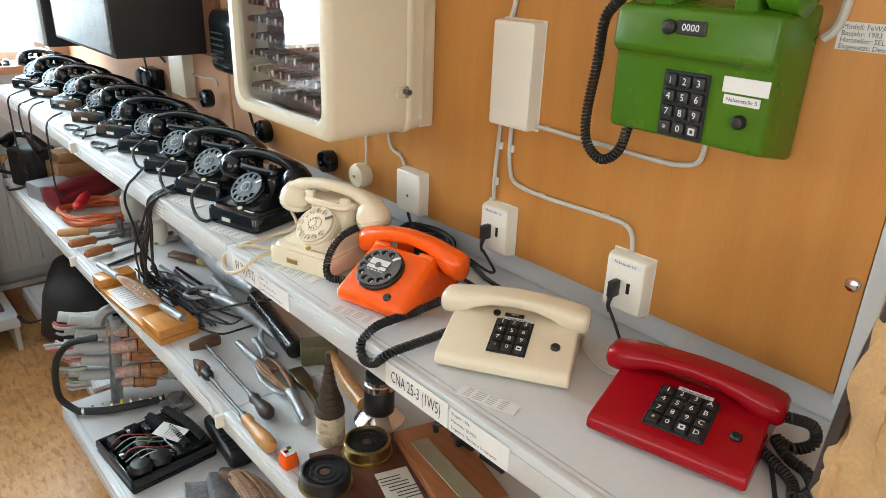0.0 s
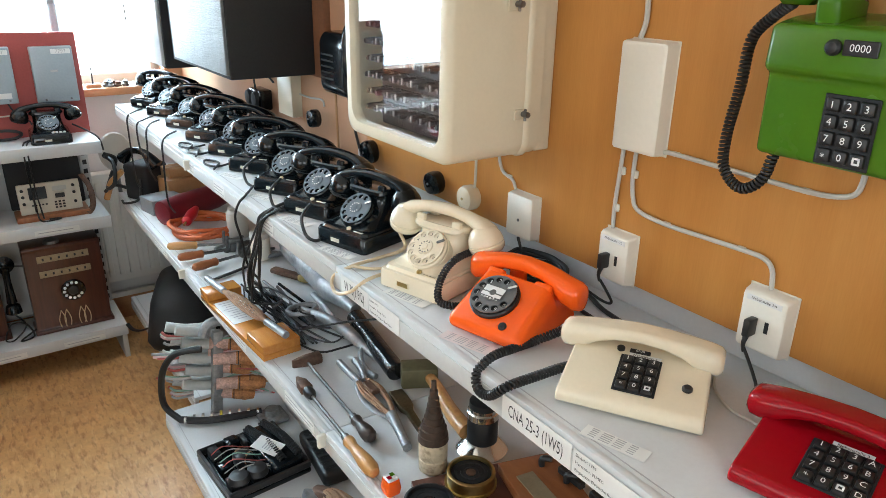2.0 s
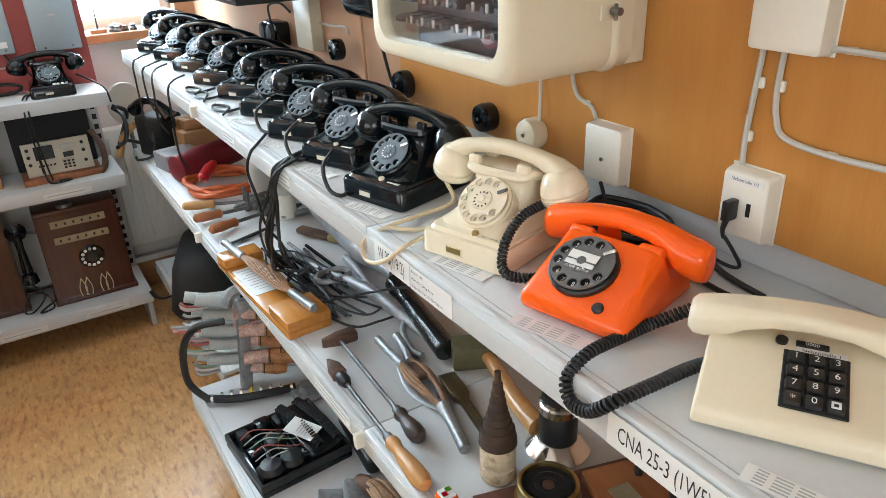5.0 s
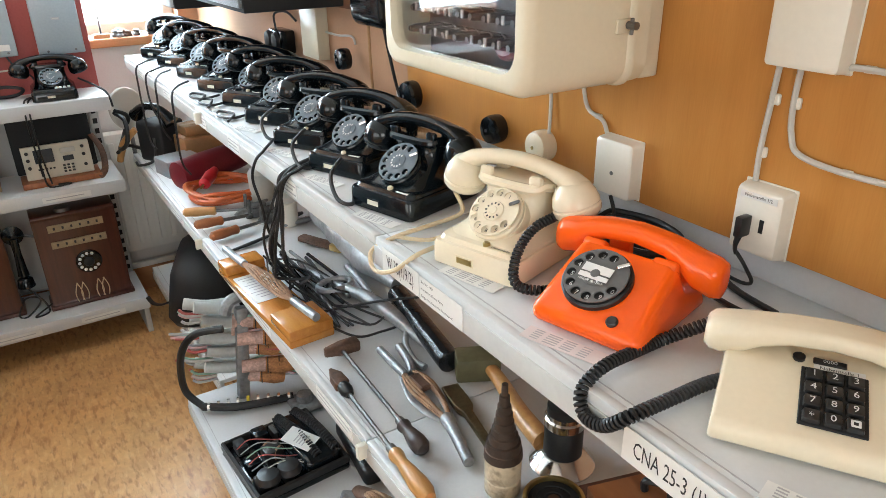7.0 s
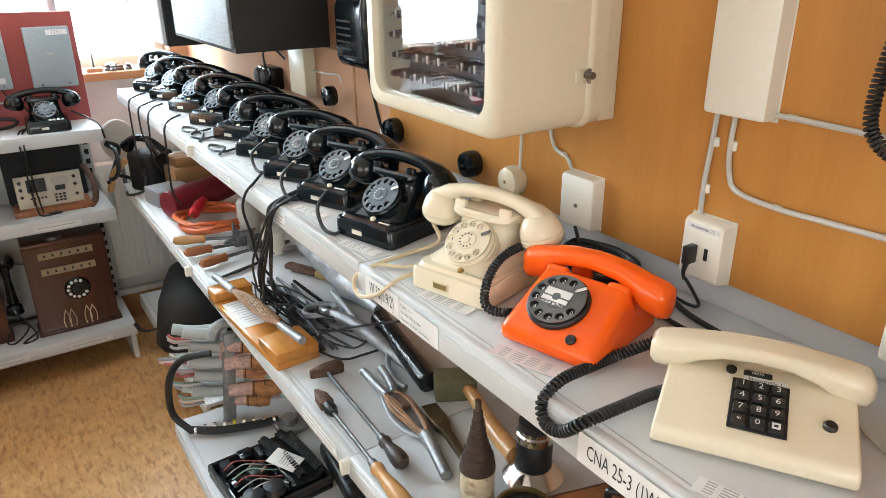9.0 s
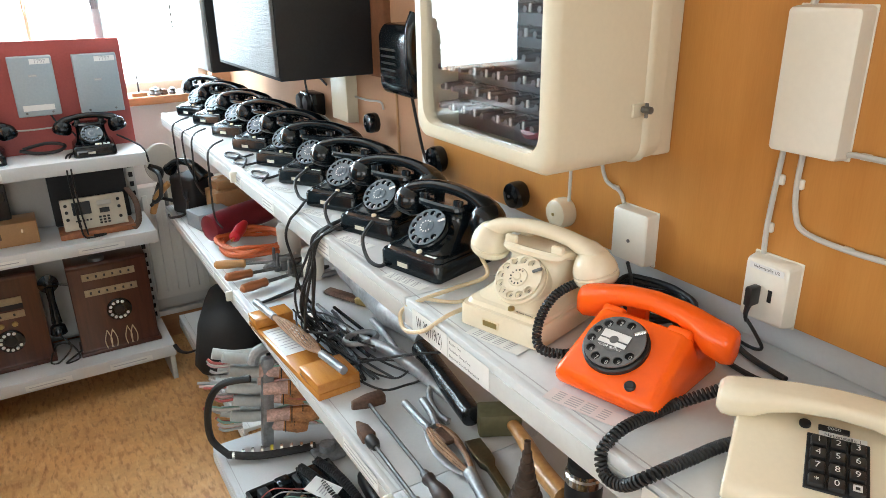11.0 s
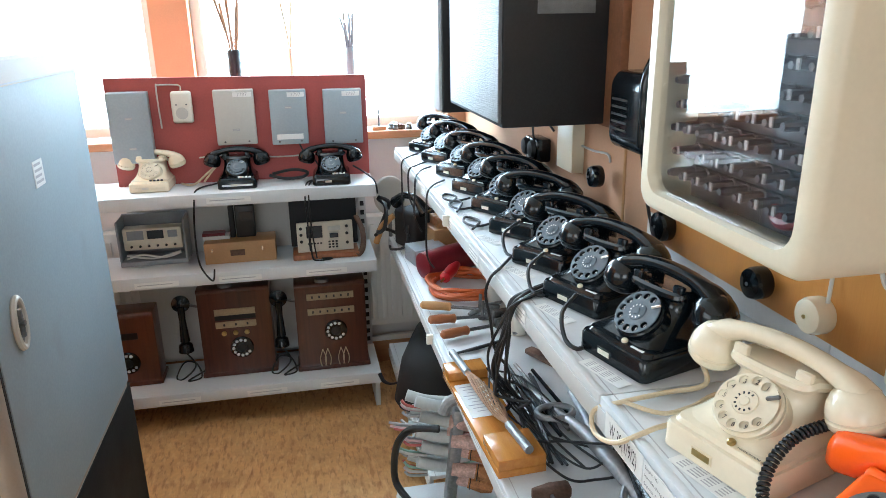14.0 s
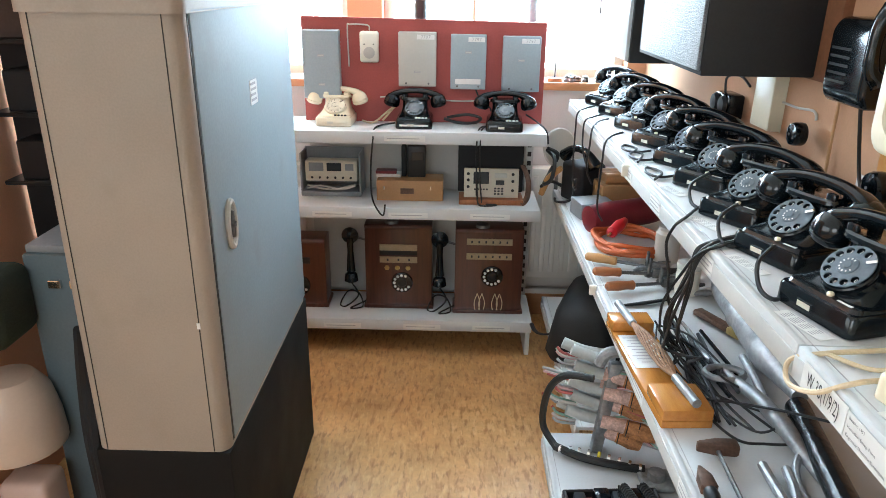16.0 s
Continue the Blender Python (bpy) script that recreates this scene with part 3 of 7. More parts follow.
def w48(m, material, m_ring, m_wheel, m_num, m_cap, m_stop, label, group, plate=None, keys=False, category="telephone", scale=1.0):
    p = thing("rotary_telephone", m, label, category, group)
    body = stack([(0.0, 0.134, 0.166, 0.01, 0, 0), (0.003, 0.142, 0.174, 0.012, 0, 0), (0.03, 0.141, 0.173, 0.012, 0, 0), (0.034, 0.137, 0.169, 0.012, 0, 0), (0.0345, 0.131, 0.161, 0.012, 0, 0.002), (0.04, 0.128, 0.157, 0.014, 0, 0.003), (0.042, 0.12, 0.148, 0.02, 0, 0.006)], 4)
    part("base", body, material, p)
    up = stack([(0.039, 0.13, 0.158, 0.022, 0, 0.004), (0.043, 0.121, 0.146, 0.03, 0, 0.008), (0.05, 0.111, 0.13, 0.034, 0, 0.014), (0.06, 0.104, 0.112, 0.034, 0, 0.021), (0.072, 0.099, 0.095, 0.032, 0, 0.027), (0.085, 0.097, 0.08, 0.03, 0, 0.03), (0.096, 0.1, 0.07, 0.028, 0, 0.028), (0.105, 0.106, 0.06, 0.024, 0, 0.024), (0.11, 0.1, 0.052, 0.02, 0, 0.021)], 6)
    part("body", up, material, p, "", 50)
    # rest forks and carrying bow
    for s in (-1, 1):
        part("cradle_fork", box((0.02, 0.012, 0.022), (s * 0.04, 0.038, 0.104), 0.004, 2), material, p)
        part("cradle_fork", box((0.02, 0.01, 0.02), (s * 0.04, -0.001, 0.102), 0.004, 2), material, p)
    part("carrying_bow", tube([(-0.052, 0.026, 0.102), (-0.048, 0.006, 0.107), (-0.036, -0.005, 0.104), (0.036, -0.005, 0.104), (0.048, 0.006, 0.107), (0.052, 0.026, 0.102)], 0.0075, 8, 5), material, p)
    handset_w48(p, m, material)
    # collar that carries the dial
    tilt = Matrix.Translation((0, -0.026, 0.062)) @ pose(0, 0, 0, 42, 0, 0)
    part("dial_collar", lathe([(0.052, -0.03), (0.046, -0.012), (0.0425, 0.002), (0.0405, 0.008)], 36, tilt), material, p)
    dial(p, tilt @ Matrix.Translation((0, 0, 0.007)), 0.037, m_ring, m_wheel, m_num, m_cap, m_stop)
    fr = part("label_holder", box((0.03, 0.0025, 0.013), (-0.012, -0.0865, 0.01), 0.0008, 1), plate or material, p)
    part("label_card", box((0.024, 0.001, 0.008), (-0.012, -0.0879, 0.0125)), M_BRASS if plate else M_INSTR, fr)
    part("ground_button", lathe([(0.005, 0), (0.005, 0.004), (0.0035, 0.0055)], 14, Matrix.Translation((0.012, -0.07, 0.04))), M_CREAM if material == M_BAKELITE else M_BRASS, p)
    part("name_strip", box((0.024, 0.007, 0.0008), (0.04, -0.071, 0.0405)), M_PAPER if material == M_BAKELITE else M_CREAM_DARK, p)
    if keys:
        for i in range(4):
            part("key", box((0.009, 0.007, 0.006), (0.008 + i * 0.013, -0.074, 0.04), 0.0015, 1), M_WHITE if material == M_BAKELITE else M_BLACK, p)
        part("front_strip", box((0.11, 0.0015, 0.007), (0.0, -0.0872, 0.012)), M_PAPER if keys == "strip" else material, p)
    return p


BLACK_LABEL = "black bakelite rotary dial telephone with corded handset on the shelf"
first = w48(at(0.7, 1.28, TOP, -68), M_BAKELITE, M_BAKELITE, M_DIAL, M_WHITE, M_DIAL, M_CHROME, BLACK_LABEL, "row of black telephones")


def front_mid(lx, ly, rx_, ry_, depth=0.087):
    """The middle of a set whose front edge runs from l to r, in plan units, with its turn."""
    a = math.atan2(ry_ - ly, rx_ - lx)
    cx, cy = (lx + rx_) / 2, (ly + ry_) / 2
    return cx - math.sin(a) * depth / U, cy + math.cos(a) * depth / U, math.degrees(a)


ROWP = [(0.637, 1.331, 0.671, 1.214), (0.65, 1.52, 0.694, 1.412), (0.653, 1.69, 0.706, 1.595), (0.664, 1.886, 0.722, 1.8), (0.669, 2.082, 0.728, 1.984), (0.662, 2.288, 0.726, 2.178), (0.663, 2.502, 0.724, 2.396), (0.654, 2.73, 0.724, 2.61), (0.654, 2.9, 0.7, 2.815)]
for i, r in enumerate(ROWP):
    x, y, a = front_mid(*r)
    if i == 0:
        first.matrix_world = at(x, y, TOP, a)
    else:
        copy_thing(first, at(x, y, TOP, a))

x, y, a = front_mid(0.636, 1.097, 0.672, 0.98)
cream_m = at(x, y, TOP, a)
cream = w48(cream_m, M_CREAM, M_CREAM, M_CREAM, M_INK, M_CREAM, M_STEEL, "cream rotary dial telephone with cloth cord on the shelf", "", M_CREAM_DARK)
part("handset_cord", tube(plan([(0.752, 1.18, 1.035), (0.735, 1.196, 1.0), (0.73, 1.171, 0.972), (0.687, 1.186, 0.957), (0.63, 1.178, 0.957), (0.609, 1.21, 0.93), (0.604, 1.194, 0.909), (0.604, 1.14, 0.93), (0.618, 1.11, 0.958), (0.646, 1.12, 0.957), (0.69, 1.125, 0.957)], cream_m), 0.0035, 7, 8), M_CREAM_CORD, cream, "plaited cream cloth cord")
part("line_cord", tube(plan([(0.63, 1.178, 0.957), (0.66, 1.145, 0.957), (0.7, 1.15, 0.957), (0.76, 1.17, 0.957), (0.84, 1.12, 0.957)], cream_m), 0.003, 6, 6), M_CREAM_CORD, cream)
text("Nebenstelle 2", 0.006, Matrix.Translation((0.038, -0.071, 0.0415)), M_INK, cream)


def wedge(profile, w, bevel, taper=0.0, seg=3):
    """A body from a side outline (y, z), as wide as w, narrowing upwards by taper."""
    bm = bmesh.new()
    zs = max(z for _, z in profile)
    a = [bm.verts.new((-w / 2 * (1 - taper * z / zs), y, z)) for y, z in profile]
    b = [bm.verts.new((w / 2 * (1 - taper * z / zs), y, z)) for y, z in profile]
    n = len(profile)
    bm.faces.new(a)
    bm.faces.new(b[::-1])
    for i in range(n):
        bm.faces.new((a[i], b[i], b[(i + 1) % n], a[(i + 1) % n]))
    bmesh.ops.recalc_face_normals(bm, faces=bm.faces)
    if bevel:
        bmesh.ops.bevel(bm, geom=bm.edges[:], offset=bevel, segments=seg, profile=0.5, affect="EDGES", clamp_overlap=True)
    return bm


# orange set: sloping front with dial, heavy handset across the back
x, y, a = front_mid(0.642, 0.92, 0.674, 0.798, 0.1)
or_m = at(x, y, TOP, a)
orange = thing("rotary_telephone", or_m, "bright orange plastic rotary dial telephone on the shelf", "telephone")
SL = math.atan2(0.056, 0.101)
part("body", wedge([(-0.094, 0.0), (-0.101, 0.024), (0.0, 0.08), (0.018, 0.046), (0.06, 0.044), (0.075, 0.0)], 0.142, 0.017, 0.13, 5), M_ORANGE, orange, "", 60)
for s in (-1, 1):
    part("cradle_side", wedge([(-0.006, 0.05), (-0.008, 0.074), (0.0, 0.08), (0.008, 0.076), (0.014, 0.05)], 0.03, 0.004, 0, 2), M_ORANGE, orange).location = (s * 0.045, 0, 0)
    part("cradle_back", wedge([(0.056, 0.03), (0.058, 0.062), (0.064, 0.068), (0.07, 0.062), (0.073, 0.03)], 0.03, 0.004, 0, 2), M_ORANGE, orange).location = (s * 0.045, 0, 0)
sec = []
for X, z, w, h in ((-0.108, 0.058, 0.02, 0.03), (-0.106, 0.057, 0.036, 0.046), (-0.097, 0.058, 0.046, 0.054), (-0.075, 0.063, 0.048, 0.052), (-0.058, 0.074, 0.042, 0.036), (-0.038, 0.081, 0.038, 0.028), (0, 0.085, 0.036, 0.026), (0.038, 0.081, 0.038, 0.028), (0.058, 0.074, 0.042, 0.036), (0.075, 0.063, 0.048, 0.052), (0.097, 0.058, 0.046, 0.054), (0.106, 0.057, 0.036, 0.046), (0.108, 0.058, 0.02, 0.03)):
    sec.append(ring_yz(X * 0.99 - 0.003, 0.026, z + 0.005, w * 0.9, h * 0.88, min(w, h) * 0.42, 5))
part("handset", loft(sec), M_ORANGE, orange, "", 60)
face = Matrix.Translation((-0.01, -0.049, 0.0525)) @ pose(0, 0, 0, math.degrees(SL), 0, 0)
dl = dial(orange, face, 0.0385, M_BLACK, M_DIALGREY, M_WHITE, M_DIALGREY, M_CHROME, 75, 29, 0.15, "grey dial with white card")
part("number_card", box((0.036, 0.011, 0.0008), (0, 0.006, 0.0148)), M_PAPER, dl)
part("number_card", box((0.036, 0.006, 0.0008), (0, -0.005, 0.0148)), M_PAPER, dl)
text("FEUER    NOTRUF", 0.004, Matrix.Translation((0, -0.0115, 0.0152)), M_WHITE, dl)
part("ground_button", lathe([(0.0068, 0), (0.0068, 0.003), (0.005, 0.005)], 18, Matrix.Translation((0.032, -0.086, 0.0315)) @ pose(0, 0, 0, math.degrees(SL), 0, 0)), M_BLACK, orange)
part("coiled_cord", coil(plan([(0.757, 1.0, 1.02), (0.713, 0.998, 1.012), (0.683, 0.99, 0.99), (0.668, 0.972, 0.966), (0.684, 0.945, 0.964), (0.725, 0.94, 0.964)], or_m), 0.005, 0.0052, 0.0021), M_RUBBER, orange)


def keypad(parent, m, cols, rows, keys, size=0.0155, m_plate=None):
    """A black key field with lettered keys."""
    w, h = cols * size + 0.004, rows * size + 0.004
    k = part("keypad", box((w, h, 0.002), (0, 0, 0), 0.0008, 1), m_plate or M_BLACK_MATT, parent)
    k.matrix_local = m
    for j in range(rows):
        for i in range(cols):
            cx, cy = (i - (cols - 1) / 2) * size, ((rows - 1) / 2 - j) * size
            b = part("key", stack([(0.002, size * 0.86, size * 0.84, 0.002, cx, cy), (0.0055, size * 0.78, size * 0.74, 0.002, cx, cy), (0.006, size * 0.7, size * 0.66, 0.002, cx, cy)], 2), M_BLACK, k)
            ch = keys[j][i]
            if ch == "#":
                fr = bmesh.new()
                s = size * 0.17
                for dx, dy, sx, sy in ((-s, 0, 0.12, 0.42), (s, 0, 0.12, 0.42), (0, -s, 0.42, 0.12), (0, s, 0.42, 0.12)):
                    box((size * sx, size * sy, 0.0003), (cx + dx, cy + dy, 0.0061), 0, 1, None, fr)
                part("legend", fr, M_WHITE, b)
            else:
                text(ch, size * 0.62, Matrix.Translation((cx, cy - (size * 0.12 if ch == "*" else 0), 0.0063)), M_WHITE, b, "legend")
    return k


KEYS12 = ["123", "456", "789", "*0#"]
KEYS16 = ["123A", "456B", "789C", "*0#D"]
S75 = 12.5


def fetap75(m, material, label, cols, keys, card, lamp):
    p = thing("push_button_telephone", m, label, "telephone")
    part("body", wedge([(-0.092, 0.003), (-0.099, 0.007), (-0.1, 0.018), (-0.095, 0.0262), (-0.004, 0.0464), (0.012, 0.049), (0.034, 0.048), (0.06, 0.037), (0.064, 0.0)], 0.188, 0.008, 0.03, 4), material, p, "", 50)
    part("foot_plate", box((0.15, 0.15, 0.006), (0, -0.01, 0), 0.001, 1), M_BLACK_MATT, p)
    for s in (-1, 1):
        part("cradle_side", wedge([(-0.014, 0.025), (-0.008, 0.043), (0.0, 0.047), (0.044, 0.045), (0.06, 0.025)], 0.008, 0.002, 0, 2), material, p).location = (s * 0.077, 0, 0)
    sec = []
    half = ((0.0, 0.0835, 0.04, 0.017), (0.03, 0.0815, 0.041, 0.018), (0.052, 0.0765, 0.043, 0.024), (0.066, 0.071, 0.046, 0.033), (0.084, 0.067, 0.046, 0.036), (0.094, 0.066, 0.042, 0.033), (0.099, 0.066, 0.032, 0.022))
    for X, z, w, h in [(-x, z, w, h) for x, z, w, h in half[:0:-1]] + list(half):
        sec.append(ring_yz(X * 1.1 - 0.004, 0.013, z - 0.0125, w, h, min(w, h) * 0.4, 5))
    part("handset", loft(sec), material, p, "", 60)

    def on(x, v, lift=0.0):
        """A place on the sloping face: x across, v up the slope from the front edge."""
        c, s = math.cos(radians(S75)), math.sin(radians(S75))
        return Matrix.Translation((x, -0.094 + v * c - lift * s, 0.0266 + v * s + lift * c)) @ pose(0, 0, 0, S75, 0, 0)

    keypad(p, on(0.002, 0.05), cols, 4, keys, 0.0168)
    if lamp:
        part("lock", lathe([(0.0055, 0), (0.0055, 0.003), (0.003, 0.0035)], 16, on(-0.028, 0.0965)), M_BLACK, p)
        cn = part("counter_window", box((0.028, 0.008, 0.002), (0, 0, 0), 0.0008, 1), M_BLACK, p)
        cn.matrix_local = on(-0.002, 0.0965)
        text("0000", 0.006, Matrix.Translation((0, 0, 0.0024)), M_WHITE, cn, "digits")
    cd = part("name_card", box((0.042, 0.008, 0.0006), (0, 0, 0)), M_PAPER, p)
    cd.matrix_local = on(0.006, 0.0885)
    text(card, 0.0058, Matrix.Translation((0, 0, 0.0009)), M_INK, cd)
    part("ground_button", lathe([(0.0068, 0), (0.0068, 0.003), (0.005, 0.005)], 18, on(0.066, 0.045)), M_BLACK, p)
    for i in range(11):
        part("sound_slot", box((0.0016, 0.0012, 0.009), (0.036 + i * 0.0038, -0.0975, 0.008)), M_CREAM_DARK if lamp else M_MAROON, p)
    return p


x, y, a = front_mid(0.647, 0.689, 0.728, 0.558, 0.096)
cna_m = at(x, y, TOP, a)
cna = fetap75(cna_m, M_CREAM, "ivory push-button telephone with black keys on the shelf", 3, KEYS12, "Nebenstelle 1", True)
part("coiled_cord", coil(plan([(0.755, 0.765, 0.995), (0.735, 0.79, 0.975), (0.715, 0.806, 0.962), (0.681, 0.806, 0.962), (0.635, 0.802, 0.964), (0.609, 0.8, 0.95), (0.603, 0.788, 0.934), (0.603, 0.764, 0.938), (0.612, 0.742, 0.96), (0.654, 0.738, 0.962), (0.7, 0.735, 0.962), (0.74, 0.72, 0.965)], cna_m), 0.0054, 0.0052, 0.0022), M_RUBBER, cna)
x, y, a = front_mid(0.692, 0.49, 0.728, 0.338, 0.096)
red_m = at(x, y, TOP, a)
red = fetap75(red_m, M_RED, "dark red push-button telephone with sixteen black keys", 4, KEYS16, "Nebenstelle 3", False)
part("coiled_cord", coil(plan([(0.815, 0.342, 1.0), (0.837, 0.322, 0.99), (0.842, 0.318, 0.968), (0.822, 0.33, 0.964), (0.825, 0.35, 0.964), (0.806, 0.327, 0.962), (0.797, 0.304, 0.962), (0.773, 0.289, 0.962), (0.751, 0.297, 0.962), (0.775, 0.312, 0.962), (0.8, 0.36, 0.962)], red_m), 0.0052, 0.0052, 0.0022), M_RUBBER, red)
part("line_cord", tube(plan([(0.8, 0.345, 0.958), (0.77, 0.325, 0.957), (0.72, 0.3, 0.957), (0.67, 0.29, 0.957), (0.62, 0.27, 0.957)], red_m), 0.0028, 6, 6), M_RUBBER, red)

# green wall set
gr_m = at(0.905, 0.521, 1.245, -90)
green = thing("wall_telephone", gr_m, "green plastic push-button wall telephone with coiled cord", "telephone")
part("body", wedge([(0.0, -0.012), (-0.088, 0.006), (-0.09, 0.098), (-0.102, 0.104), (-0.098, 0.152), (-0.06, 0.16), (0.0, 0.165)], 0.202, 0.007, 0.0), M_GREEN, green, "", 50)
for s in (-1, 1):
    part("cradle_horn", wedge([(-0.02, 0.15), (-0.08, 0.15), (-0.085, 0.18), (-0.06, 0.185), (-0.02, 0.18)], 0.03, 0.005, 0.1), M_GREEN, green).location = (s * 0.05, 0, 0)
sec = []
for X, z, w, h in ((-0.112, 0.2, 0.03, 0.03), (-0.108, 0.196, 0.05, 0.05), (-0.08, 0.198, 0.054, 0.052), (-0.055, 0.212, 0.044, 0.032), (0, 0.22, 0.042, 0.026), (0.055, 0.2, 0.044, 0.034), (0.075, 0.182, 0.054, 0.052), (0.106, 0.178, 0.052, 0.05), (0.112, 0.18, 0.03, 0.03)):
    sec.append(ring_yz(X, -0.06, z, w, h, min(w, h) * 0.4, 4))
part("handset", loft(sec), M_GREEN, green, "", 60)
gf = pose(0, 0, 0, 90, 0, 0)
GA = -1.2
keypad(green, Matrix.Translation((0.002, -0.0895, 0.047)) @ pose(0, 0, 0, 90 - GA, 0, 0), 3, 4, KEYS12, 0.0182)
kn = part("lock", lathe([(0.0085, 0), (0.0085, 0.004), (0.006, 0.007), (0.002, 0.008)], 20), M_BLACK, green)
kn.matrix_local = Matrix.Translation((-0.025, -0.1, 0.133)) @ gf
cn = part("counter_window", box((0.036, 0.016, 0.003), (0, 0, 0), 0.001, 1), M_BLACK, green)
cn.matrix_local = Matrix.Translation((0.003, -0.1, 0.134)) @ gf
text("0000", 0.011, Matrix.Translation((0, 0, 0.0034)), M_WHITE, cn, "digits")
for dx, dz, w, h, s in ((0.073, 0.079, 0.053, 0.017, ""), (0.071, 0.063, 0.042, 0.01, "Nebenstelle 5")):
    cd = part("name_card", box((w, h, 0.0008), (0, 0, 0)), M_PAPER, green)
    cd.matrix_local = Matrix.Translation((dx, -0.0905, dz)) @ gf
    if s:
        text(s, 0.0065, Matrix.Translation((0, 0, 0.0011)), M_INK, cd)
bt = part("ground_button", lathe([(0.008, 0), (0.008, 0.004), (0.006, 0.008), (0.003, 0.009)], 20), M_BLACK, green)
bt.matrix_local = Matrix.Translation((0.073, -0.0895, 0.04)) @ gf
part("coiled_cord", coil(plan([(0.85, 0.612, 1.4), (0.86, 0.637, 1.385), (0.865, 0.66, 1.36), (0.865, 0.664, 1.31), (0.866, 0.672, 1.25), (0.866, 0.668, 1.212), (0.866, 0.643, 1.194), (0.868, 0.62, 1.21), (0.872, 0.612, 1.245), (0.88, 0.6, 1.28)], gr_m), 0.0056, 0.0052, 0.0022), M_RUBBER, green)

# ---- fixtures on the panel ----
WX = 0.905


def wall_box(name, y0, y1, z0, z1, depth, material, label, category, bevel=0.004, draft=0.92, base=WX):
    """A moulded cover on the wall, slightly smaller at the front."""
    w, h, d = (y1 - y0) * U, (z1 - z0) * U, depth * U
    m = at(base, (y0 + y1) / 2, (z0 + z1) / 2, -90, 90)
    p = thing(name, at(base, (y0 + y1) / 2, z0, -90), label, category)
    bm = stack([(0, w, h, bevel, 0, 0), (d * 0.72, w * (1 + draft) / 2, h * (1 + draft) / 2, bevel, 0, 0), (d * 0.95, w * draft, h * draft, bevel, 0, 0), (d, w * (draft - 0.05), h * (draft - 0.04), bevel, 0, 0)], 3)
    bmesh.ops.transform(bm, matrix=Matrix.Translation((0, 0, h / 2)) @ pose(0, 0, 0, 90, 0, 0), verts=bm.verts)
    part("cover", bm, material, p)
    part("base_plate", box((w + 0.002, 0.003, h + 0.002), (0, -0.0012, -0.001), 0.001, 1), material, p)
    return p


jb = wall_box("junction_box", 0.782, 0.859, 1.196, 1.345, 0.025, M_BOX_WHITE, "ivory plastic junction box mounted on the wooden panel", "junction box", 0.005, 0.97)


def tae(y0, y1, z0, z1, card, plug):
    p = wall_box("phone_socket", y0, y1, z0, z1, 0.021, M_BOX_WHITE, "ivory telephone wall socket with a black plug", "wall socket", 0.005, 0.9)
    h, w = (z1 - z0) * U, (y1 - y0) * U
    c = part("name_card", box((w * 0.72, 0.0006, 0.008), (0, -0.0241, h * 0.82)), M_PAPER, p)
    text(card, 0.0058, Matrix.Translation((0, -0.0247, h * 0.82 + 0.004)) @ pose(0, 0, 0, 90, 0, 0), M_INK, c)
    for dx in (-0.009, 0.009):
        part("contact_slot", box((0.006, 0.001, 0.017), (dx, -0.0239, h * 0.38), 0.0005, 1), M_SLOT, p)
    pl = part("plug", box((0.01, 0.02, 0.026), (-0.009, -0.033, h * 0.3), 0.002, 2), M_BLACK, p, "black flat plug")
    part("strain_relief", tube([(-0.009, -0.037, h * 0.32), (-0.009, -0.041, h * 0.18), (-0.008, -0.039, h * 0.05)], [0.0045, 0.003, 0.002], 8, 4), M_BLACK, pl)
    return p


sb = tae(0.808, 0.868, 0.994, 1.073, "Nebenstelle 1/2", True)
sa = tae(0.565, 0.628, 0.99, 1.072, "Nebenstelle 3/4", True)
sc_ = wall_box("junction_box", 1.018, 1.085, 0.998, 1.075, 0.02, M_BOX_WHITE, "ivory plastic connection box above the shelf", "junction box", 0.006, 0.95)
part("screw", lathe([(0.003, 0), (0.003, 0.001)], 12, Matrix.Translation((0, -0.0225, 0.036)) @ pose(0, 0, 0, 90, 0, 0)), M_STEEL, sc_)


def cable(name, pts, r, material, label, category="cable", group="", n=8, seg=7):
    ob = part(name, tube(plan(pts), r, seg, n), material)
    return tagged(ob, label, category, group)


cable("plug_cord", [(0.872, 0.846, 1.0), (0.876, 0.835, 0.985), (0.885, 0.83, 0.965), (0.89, 0.85, 0.957), (0.9, 0.9, 0.957)], 0.0024, M_RUBBER, "thin black telephone lead from the wall socket")
cable("plug_cord", [(0.87, 0.604, 1.0), (0.868, 0.592, 0.985), (0.868, 0.58, 0.965), (0.86, 0.57, 0.957), (0.83, 0.54, 0.957)], 0.0024, M_RUBBER, "thin black telephone lead from the wall socket")
# surface cables with clips
GC = "cables clipped to the panel"
GL = "grey surface cable clipped to the wooden panel"
cable("wall_cable", [(0.9, 0.836, 1.5), (0.9, 0.84, 1.42), (0.9, 0.838, 1.37), (0.9, 0.845, 1.345)], 0.0042, M_GREYBOX, GL, "cable", GC)
cable("wall_cable", [(0.9, 0.852, 1.196), (0.9, 0.854, 1.162), (0.9, 0.857, 1.106), (0.9, 0.856, 1.073)], 0.0036, M_GREYBOX, GL, "cable", GC)
